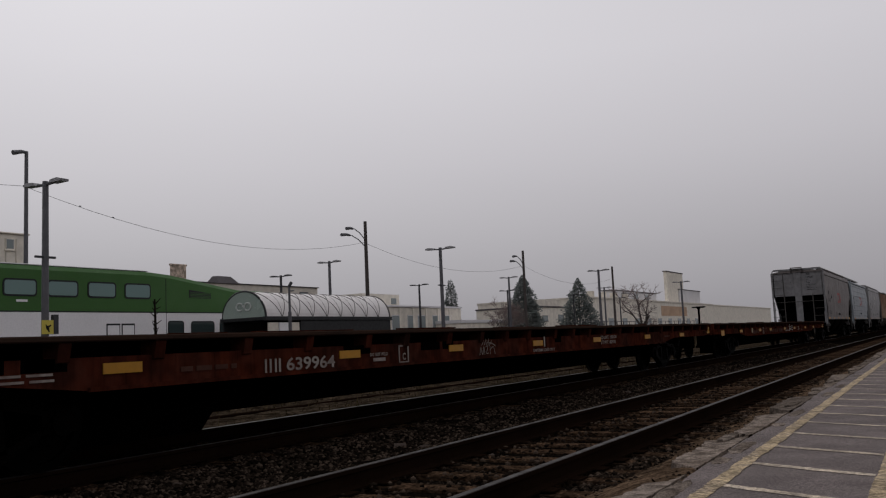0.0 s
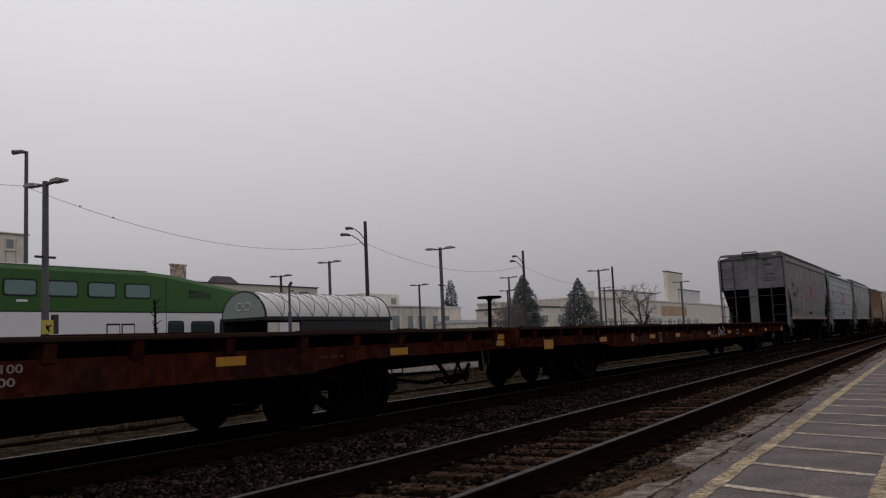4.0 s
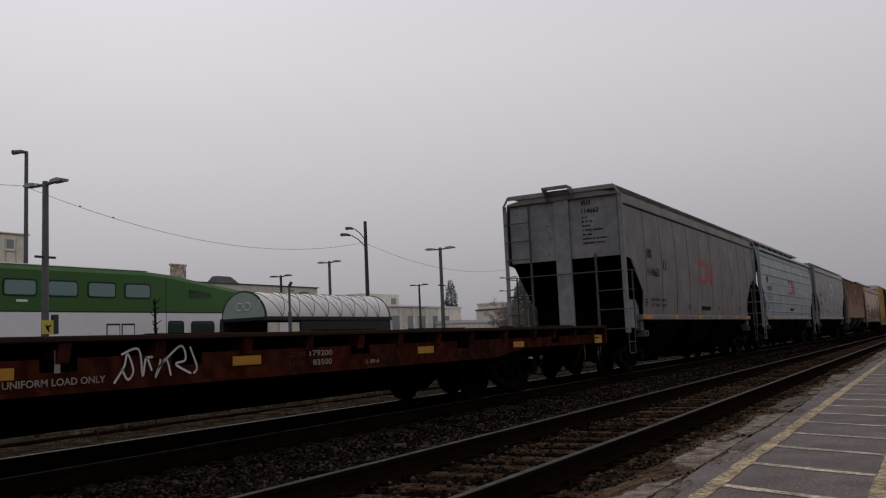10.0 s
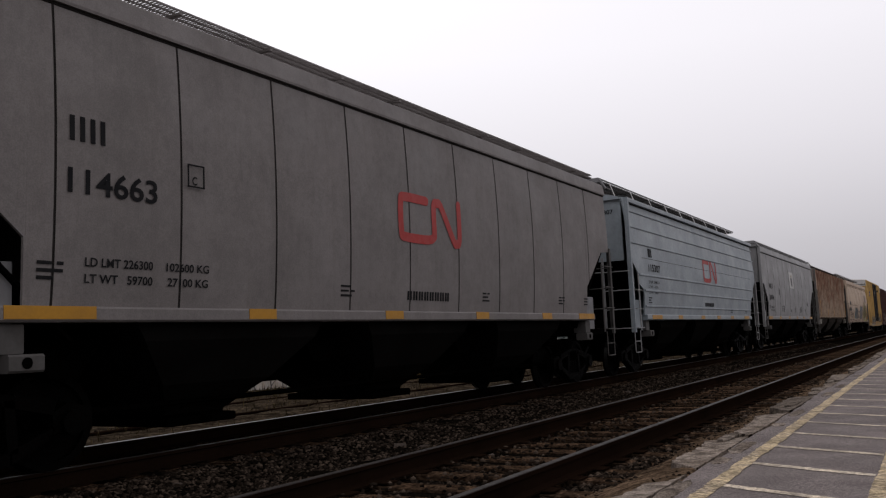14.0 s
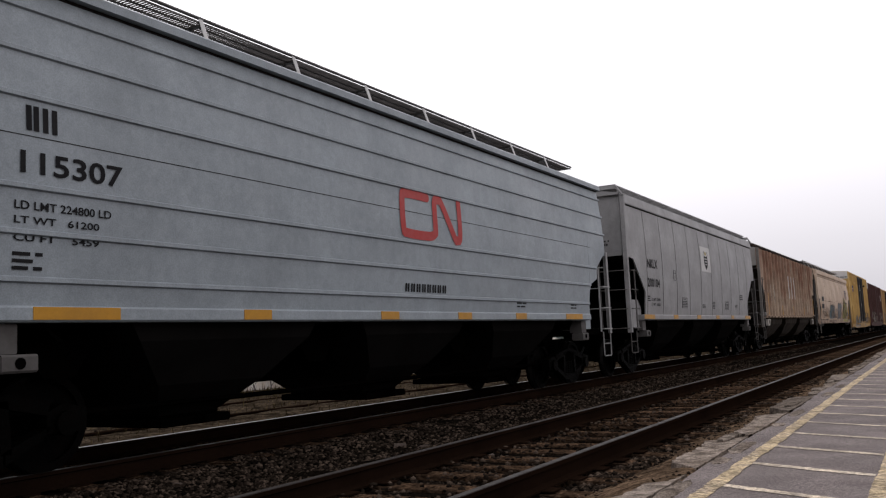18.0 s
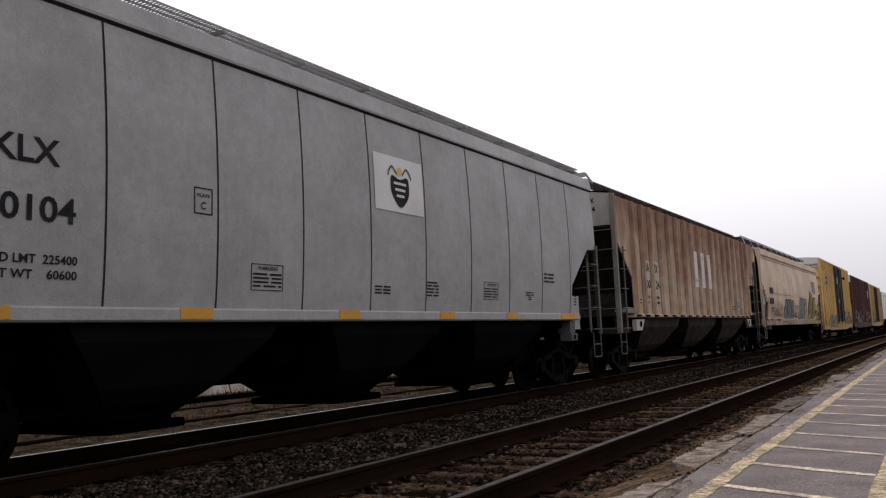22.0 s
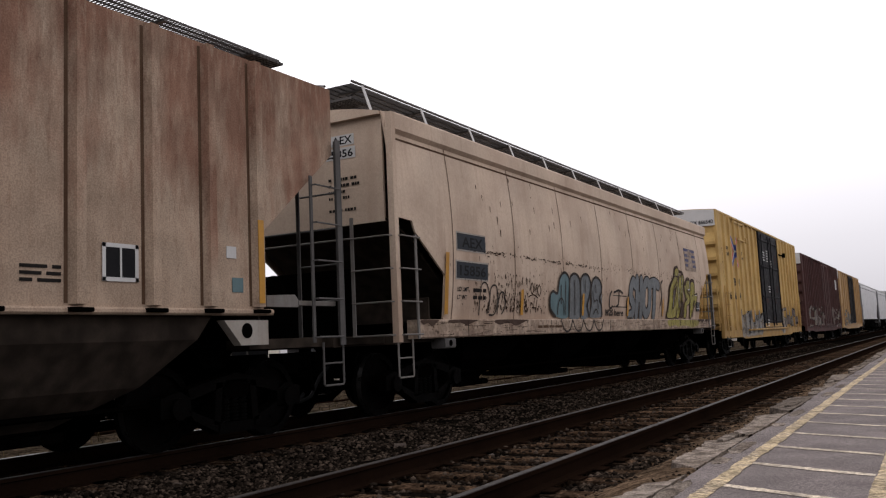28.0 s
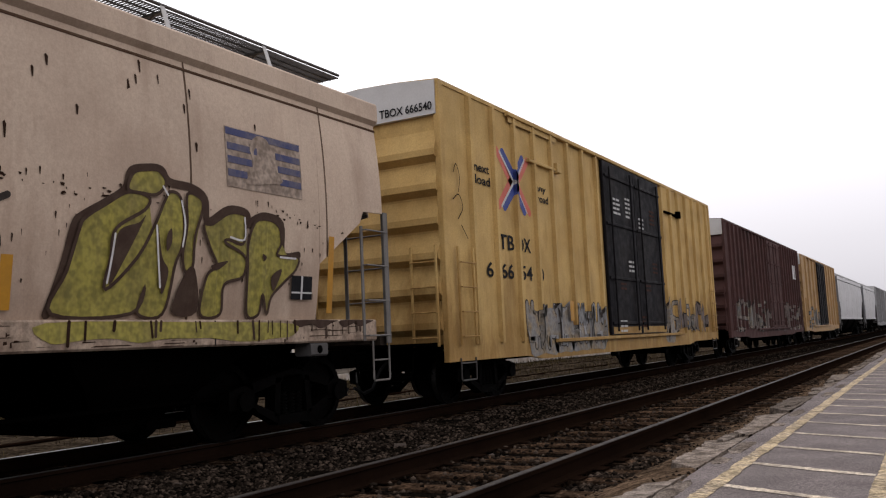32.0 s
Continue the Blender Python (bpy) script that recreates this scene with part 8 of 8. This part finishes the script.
first_lamp = platform_lamp(-25.0, 18.0, 6.75, extra=True)
part("sign", Geo().bar(0.15, 0.19, -0.24, 0.17, 1.80, 2.24, 0.004), SIGN_YELLOW, first_lamp, "yellow warning sign with a dark figure shape")
part("sign_mark", Geo().prism("x", 0.19, 0.196, [(-0.10, 1.98), (0.0, 1.86), (0.03, 1.86), (0.0, 2.0), (0.09, 2.06), (0.07, 2.10), (-0.05, 2.05), (-0.12, 2.12)]), INK, first_lamp)
part("control_box", Geo().bar(0.02, 0.20, 0.18, 0.36, 1.80, 2.42, 0.02), LAMP_DARK, first_lamp, "dark control box")
for y, h in ((44.4, 6.5), (71.3, 6.5), (98.0, 6.5)):
    platform_lamp(-25.5, y, h, extra=y < 50)
for y, h in ((49.5, 7.0), (78.7, 7.1), (106.6, 6.95)):
    platform_lamp(-37.5, y, h)
for y in (54.3, 75.5, 96.0, 117.6, 138.0):
    platform_lamp(-46.0, y, 6.85, LAMP_DARK, arm=1.05, label="dark T-shaped lamp beyond the tracks")
cam_post = thing("camera_post", "grey post with a small camera by the shelter", "post", m=pose(-25.0, 30.05, 0))
part("post", Geo().tube([(0, 0, -0.4), (0, 0, 3.75)], 0.05, 8), LAMP_GREY, cam_post)
part("post_sleeve", Geo().tube([(0, 0, 1.7), (0, 0, 2.6)], 0.075, 8), LAMP_GREY, cam_post)
part("camera_head", Geo().tube([(0, 0, 3.72), (0.05, 0.1, 3.9)], 0.07, 8), LAMP_DARK, cam_post)
part("camera_arm", Geo().tube([(0, 0, 3.5), (0, 0.3, 3.55)], 0.03, 6), LAMP_GREY, cam_post)


def wood_pole(y, h, arms, x=-40.0):
    t = thing("utility_pole", "tall dark utility pole" + (" with curved street-light arms" if arms else ""), "utility pole", "utility poles", pose(x, y, 0))
    part("pole", Geo().tube([(0, 0, -0.5), (0, 0, h)], 0.19, 10, 0.13), WOODPOLE, t)
    for dz, ln in ((0.45, 2.3), (1.0, 2.9))[:arms]:
        z = h - dz - 1.1
        part("lamp_arm", Geo().tube([(0, 0, z), (0, -ln * 0.35, z + 0.55), (0, -ln * 0.65, z + 0.8), (0, -ln * 0.8, z + 0.8)], 0.04, 6), LAMP_GREY, t)
        part("lamp_head", Geo().tube([(0, -ln * 0.75, z + 0.80), (0, -ln * 0.9, z + 0.82), (0, -ln * 1.12, z + 0.74)], 0.09, 8, 0.13), LAMP_GREY, t, "cobra-head lamp")
    return t


wood_pole(57.7, 10.9, 2)
wood_pole(87.9, 10.57, 2)
wood_pole(117.5, 10.35, 0)
left_lamp = thing("street_lamp", "tall slim grey street lamp with one head", "street lamp", m=pose(-40, 27.7, 0))
part("post", Geo().tube([(0, 0, -0.5), (0, 0, 11.6)], 0.13, 8, 0.09), LAMP_GREY, left_lamp)
part("lamp_head", Geo().tube([(0, 0.05, 11.55), (0, -0.25, 11.55), (0, -0.75, 11.42)], 0.07, 8, 0.13), LAMP_GREY, left_lamp)


def wire(a, b, sag):
    pts = []
    for i in range(17):
        t = i / 16
        p = Vector(a).lerp(Vector(b), t)
        pts.append((p.x, p.y, p.z - sag * 4 * t * (1 - t)))
    w = tagged(part("overhead_wire", Geo().tube(pts, 0.012, 5), WIRE), "thin sagging overhead wire", "wire", "overhead wires")
    return w


wire((-40, 27.7, 9.75), (-40, 57.6, 9.2), 1.62)
wire((-40, 57.8, 9.1), (-40, 87.8, 8.9), 1.35)
wire((-40, 87.9, 8.9), (-40, 117.4, 8.7), 1.35)
wire((-40, -5, 9.6), (-40, 27.7, 9.8), 0.6)
for y, z in ((30.9, 9.13), (33.05, 8.73)):
    tagged(part("wire_tag", Geo().tube([(-40, y - 0.05, z), (-40, y + 0.05, z)], 0.035, 6), LAMP_DARK), "small dark marker on the wire", "wire marker", "wire markers")


# ---------- buildings behind the yard ----------
def building(label, x, y0, y1, depth, h, wall, trim, windows=(), parapet=0.25, door=()):
    t = thing("building", label, "building", m=pose(x, y0, -0.42))
    part("wall", Geo().box(-depth, 0, 0, y1 - y0, 0, h + 0.42), wall, t)
    part("roof", Geo().bar(-depth - 0.15, 0.18, -0.15, y1 - y0 + 0.15, h + 0.424, h + 0.42 + parapet, 0.03), trim, t)
    for a, b, z0, z1 in windows:
        w = part("window", Geo().bar(-0.02, 0.06, a - 0.08, b + 0.08, z0 + 0.34, z1 + 0.50, 0.01), trim, t)
        part("pane", Geo().bar(0.03, 0.075, a, b, z0 + 0.42, z1 + 0.42, 0.004), PANE, w)
        part("sill", Geo().bar(0.0, 0.14, a - 0.12, b + 0.12, z0 + 0.26, z0 + 0.335, 0.01), trim, w)
    return t


bA = building("pale ribbed industrial building behind the coach", -60, 25, 41.6, 12, 10.4, WALL_CREAM, WALL_CREAM, [(14.9, 15.5, 9.3, 10.0)], 0.12)
for k in range(20):
    part("wall_rib", Geo().bar(0.0, 0.09, 0.4 + 0.85 * k, 0.48 + 0.85 * k, 0.5, 10.5, 0.01), WALL_BEIGE, bA)
chim = thing("chimney_stack", "mottled stone chimney stack", "chimney", m=pose(-50, 46.6, -0.42))
part("shaft", Geo().bar(-0.22, 0, 0, 1.5, 0, 8.0, 0.05), STONE_CHIMNEY, chim)
part("cap", Geo().bar(-0.24, 0.03, -0.03, 1.53, 8.0, 8.14, 0.03), STONE_CHIMNEY, chim)
part("house_wall", Geo().box(-6, -1.65, -3, 6, 0, 5.6), WALL_BEIGE, chim)
part("house_roof", Geo().prism("y", -3.3, 6.3, [(-6.4, 5.55), (-1.3, 5.55), (-3.85, 6.7)]), ROOF_DARK, chim)
gable = thing("house", "low house with a dark hipped roof", "house", m=pose(-75, 77.2, -0.42))
part("wall", Geo().box(-2.6, 0, 0, 4.6, 0, 8.7), WALL_BEIGE, gable)
part("roof", Geo().add([(0.3, -0.3, 8.7), (0.3, 4.9, 8.7), (-2.9, 4.9, 8.7), (-2.9, -0.3, 8.7), (-0.9, 0.7, 10.5), (-0.9, 3.0, 10.5), (-1.7, 3.0, 10.5), (-1.7, 0.7, 10.5)],
                       [(0, 1, 5, 4), (1, 2, 6, 5), (2, 3, 7, 6), (3, 0, 4, 7), (4, 5, 6, 7), (3, 2, 1, 0)]), ROOF_DARK, gable)
part("dormer", Geo().bar(0.2, 0.7, 2.4, 3.5, 8.8, 9.4, 0.1), TRAIN_WHITE, gable, "small pale dormer")
building("long beige flat-roofed building with a dark parapet", -65, 62, 83.3, 14, 8.0, WALL_BEIGE, ROOF_DARK, [(18.0, 19.4, 6.6, 7.4)], 0.1)
b690 = building("beige station-side building with tall windows and a white roof", -62, 91.5, 113.2, 16, 5.7, WALL_BEIGE, ROOF_WHITE,
                [(3.2, 5.0, 2.0, 4.6), (7.0, 8.6, 2.0, 4.6), (9.6, 11.4, 2.0, 4.6), (13.5, 15.3, 2.0, 4.6), (16.5, 18.6, 2.0, 4.6)])
part("penthouse", Geo().box(-8, -2.5, 0.3, 9.0, 6.38, 8.0), WALL_CREAM, b690)
part("penthouse_window", Geo().bar(-2.52, -2.44, 7.0, 8.2, 6.7, 7.5, 0.01), PANE, b690)
for k in range(6):
    part("pilaster", Geo().bar(0.0, 0.12, 1.6 + 3.3 * k, 2.0 + 3.3 * k, 0.4, 6.0, 0.02), WALL_CREAM, b690)
building("low beige shed with a white roof", -58, 105.7, 132.6, 10, 3.4, WALL_CREAM, ROOF_WHITE, [], 0.45)
b955 = building("cream two-storey building with small square windows", -70, 160, 191, 14, 6.9, WALL_CREAM, ROOF_DARK, [(1.8, 4.2, 4.2, 5.2), (9.8, 12.6, 4.3, 5.4)], 0.3)
part("upper_block", Geo().box(-10, -3, 10, 18, 7.4, 9.2), WALL_BEIGE, b955)
long_b = building("very long cream industrial building with rooftop tower", -75, 201, 330, 30, 9.8, WALL_CREAM, WALL_BEIGE,
                  [(14 + 11 * k, 18 + 11 * k, 3.0, 5.0) for k in range(9)], 0.5)
part("tower", Geo().box(-5.0, -4, 85, 105, 10.7, 21.0), WALL_CREAM, long_b, "square rooftop tower")
part("tower_roof", Geo().bar(-5.2, -3.8, 84.6, 105.4, 21.0, 21.3, 0.05), ROOF_DARK, long_b)
part("tower_block", Geo().box(-7, -3.5, 98, 126, 10.7, 15.4), ROOF_WHITE, long_b, "pale stepped block")
part("tower_block", Geo().box(-7, -3.5, 30, 70, 10.7, 13.2), ROOF_WHITE, long_b, "pale low roof block")
part("block_roof", Geo().bar(-7.2, -3.3, 97.6, 126.4, 15.4, 15.65, 0.05), ROOF_DARK, long_b)
part("block_roof", Geo().bar(-7.2, -3.3, 29.6, 70.4, 13.2, 13.45, 0.05), ROOF_DARK, long_b)
for k in range(3):
    part("block_window", Geo().bar(-3.52, -3.42, 36 + 11 * k, 40 + 11 * k, 11.2, 12.6, 0.02), PANE, long_b)
for k in range(4):
    part("roof_vent", Geo().tube([(-3, 10 + 9 * k, 10.7), (-3, 10 + 9 * k, 12.4)], 1.1, 8), WALL_BEIGE, long_b, "round roof ventilator")
part("roof_railing", Geo().tube([(-1, 30, 12.2), (-1, 62, 12.9)], 0.08, 5), LAMP_DARK, long_b)
part("orange_wall_patch", Geo().bar(0.0, 0.05, 62, 92, 6.2, 9.2, 0.01), WALL_ORANGE, long_b, "faded orange sign band")
building("pale far end of the industrial row", -78, 334, 470, 30, 10.0, WALL_CREAM, WALL_BEIGE, [], 0.5)

fence = thing("yard_fence", "thin dark wire fence beyond the yard", "fence", kind="structure")
for k in range(26):
    part("fence_post", Geo().tube([(-45, 112 + 3.0 * k, -0.42), (-45, 112 + 3.0 * k, 2.9)], 0.05, 5), LAMP_DARK, fence)
for z in (1.0, 3.0):
    part("fence_rail", Geo().tube([(-45, 112, z - 0.1), (-45, 187, z - 0.1)], 0.05, 5), LAMP_DARK, fence)


# ---------- trees and weeds ----------
def conifer(x, y, h, r, seed, label="dark narrow evergreen tree", power=0.8, count=5000):
    t = thing("evergreen_tree", label, "tree", "evergreens", pose(x, y, -0.42))
    rr = random.Random(seed)
    part("trunk", Geo().tube([(0, 0, 0), (0, 0, h * 0.96)], 0.2, 7, 0.03), BARK, t)
    g = Geo()
    for i in range(count):
        f = 1 - rr.random() ** 0.62
        z = h * (0.03 + 0.96 * f)
        a = rr.uniform(0, 2 * math.pi)
        lump = 0.86 + 0.14 * math.sin(f * 31 + seed + 2.3 * math.sin(3 * a)) + 0.08 * math.sin(5 * a + 9 * f)
        prof = (1 - f ** 1.15) ** power * lump + 0.015
        d = r * prof * rr.uniform(0.35, 1.05) ** 0.6
        c = Vector((d * math.cos(a), d * math.sin(a), z))
        out = Vector((math.cos(a), math.sin(a), rr.uniform(-0.3, 0.8))).normalized()
        side = out.cross(Vector((0, 0, 1))).normalized()
        ln, w = rr.uniform(0.15, 0.36) * (0.5 + prof), rr.uniform(0.08, 0.18)
        up = Vector((0, 0, rr.uniform(0.05, 0.2)))
        g.add([c - out * ln * 0.4, c + side * w, c + out * ln, c - side * w, c + up], [(0, 1, 4), (1, 2, 4), (2, 3, 4), (3, 0, 4), (0, 3, 2, 1)])
    part("crown", g, NEEDLES, t, "dense grey-green needles")
    return t


conifer(-84, 149.7, 13.5, 2.0, 2, "narrow columnar evergreen tree", 0.42, 3600)
conifer(-55, 120.2, 10.9, 4.0, 3, "broad grey-green evergreen tree", 0.78, 7000)
conifer(-55, 143.0, 11.4, 5.0, 5, "pointed grey-green evergreen tree", 0.9, 7000)


def bare_tree(x, y, h, seed, spread=0.55, thick=0.14, label="leafless deciduous tree with fine twigs", depth=5, twig=None, minr=0.0):
    t = thing("bare_tree", label, "tree", "bare trees", pose(x, y, -0.42))
    rr = random.Random(seed)
    limbs, twigs = Geo(), Geo()

    def grow(p, d, ln, r, k):
        q = p + d * ln
        r = max(r, minr)
        mid = p + d * ln * 0.5 + Vector((rr.uniform(-1, 1), rr.uniform(-1, 1), rr.uniform(-0.3, 0.6))) * ln * 0.07
        (limbs if k >= depth - 2 else twigs).tube([p, mid, q], r, 5 if k >= depth - 2 else 3, r * 0.6)
        if k == 0:
            return
        for _ in range(3 if k > 1 else 4):
            nd = (d + Vector((rr.gauss(0, spread), rr.gauss(0, spread), rr.gauss(0.12, spread * 0.6)))).normalized()
            grow(q - d * ln * rr.uniform(0, 0.35), nd, ln * rr.uniform(0.6, 0.85), r * 0.58, k - 1)

    grow(Vector((0, 0, 0)), Vector((0, 0, 1)), h * 0.27, thick, depth)
    part("branchwork", limbs, BARK, t)
    part("crown", twigs, twig or TWIG, t, "fine leafless twigs")
    return t


bare_tree(-50, 99.3, 8.4, 4, 0.62, 0.10, "pale leafless bush with fine twigs", 6, None, 0.017)
bare_tree(-50, 102.0, 7.8, 6, 0.62, 0.09, "pale leafless bush with fine twigs", 6, None, 0.017)
bare_tree(-34, 110.0, 11.0, 8, 0.6, 0.26, "leafless tree with heavy leaning limbs", 5, None, 0.02)
bare_tree(-36, 118.0, 7.5, 9, 0.7, 0.2)
bare_tree(-24.0, 19.4, 2.6, 10, 0.6, 0.03, "small leafless shrub by the coach", 4, BROWN_TWIG)
sap = thing("sapling", "thin dark sapling with stubby branches", "tree", m=pose(-24.0, 21.6, -0.12))
part("stem", Geo().tube([(0, 0, 0), (0, 0.02, 1.6), (0, -0.02, 3.05)], 0.07, 6, 0.03), STEM, sap)
g = Geo()
rr = random.Random(2)
for k in range(14):
    z = 1.7 + 0.09 * k
    s = 1 if k % 2 else -1
    g.tube([(0, 0, z), (rr.uniform(-0.1, 0.1), s * rr.uniform(0.08, 0.2), z + rr.uniform(0.05, 0.25))], 0.025, 4, 0.012)
part("crown", g, STEM, sap)

g = Geo()
rr = random.Random(12)
for i in range(15000):
    x, y = rr.uniform(-20.7, -10.9), rr.uniform(4, 52)
    if math.sin(x * 2.1 + 1.3 * math.sin(y * 0.8)) + math.sin(y * 1.3 + x) < rr.uniform(-1.2, 0.9):
        continue
    z = -0.38
    hgt = rr.uniform(0.06, 0.20) * (1.9 if rr.random() < 0.08 else 1)
    dx, dy = rr.gauss(0, 0.08), rr.gauss(0, 0.08)
    w = rr.uniform(0.008, 0.02)
    g.add([(x - w, y, z), (x + w, y, z), (x + dx, y + dy, z + hgt), (x, y + w * 1.5, z)], [(0, 1, 2), (1, 3, 2), (3, 0, 2)])
tagged(part("dead_grass", g, DEAD_GRASS), "sparse dead grass on the yard soil", "grass", "", "stuff")
for i in range(18):
    x, y = rr.uniform(-20.4, -17.0), 14.5 + 0.62 * i + rr.uniform(-0.25, 0.25)
    bare_tree(x, y, rr.uniform(0.7, 1.5), 30 + i, 0.5, 0.022, "dry leafless weed stem on the yard soil", 3, BROWN_TWIG)


# ---------- the train rolls in, its wheels turn ----------
def motions():
    for car, u0 in CARS:
        walk(car, [(t / 2, pose(TRACK_TRAIN, u0 - run(t / 2), DROP)) for t in range(65)])
    last = 8 * 30
    for w, yy in WHEELSETS:
        rows = []
        for k in range(last + 1):
            t = k * 4 / 30
            rows.append((t, pose(0, yy, WHEEL_R, math.degrees(run(t) / WHEEL_R) % 360.0)))
        walk(w, rows)


motions()
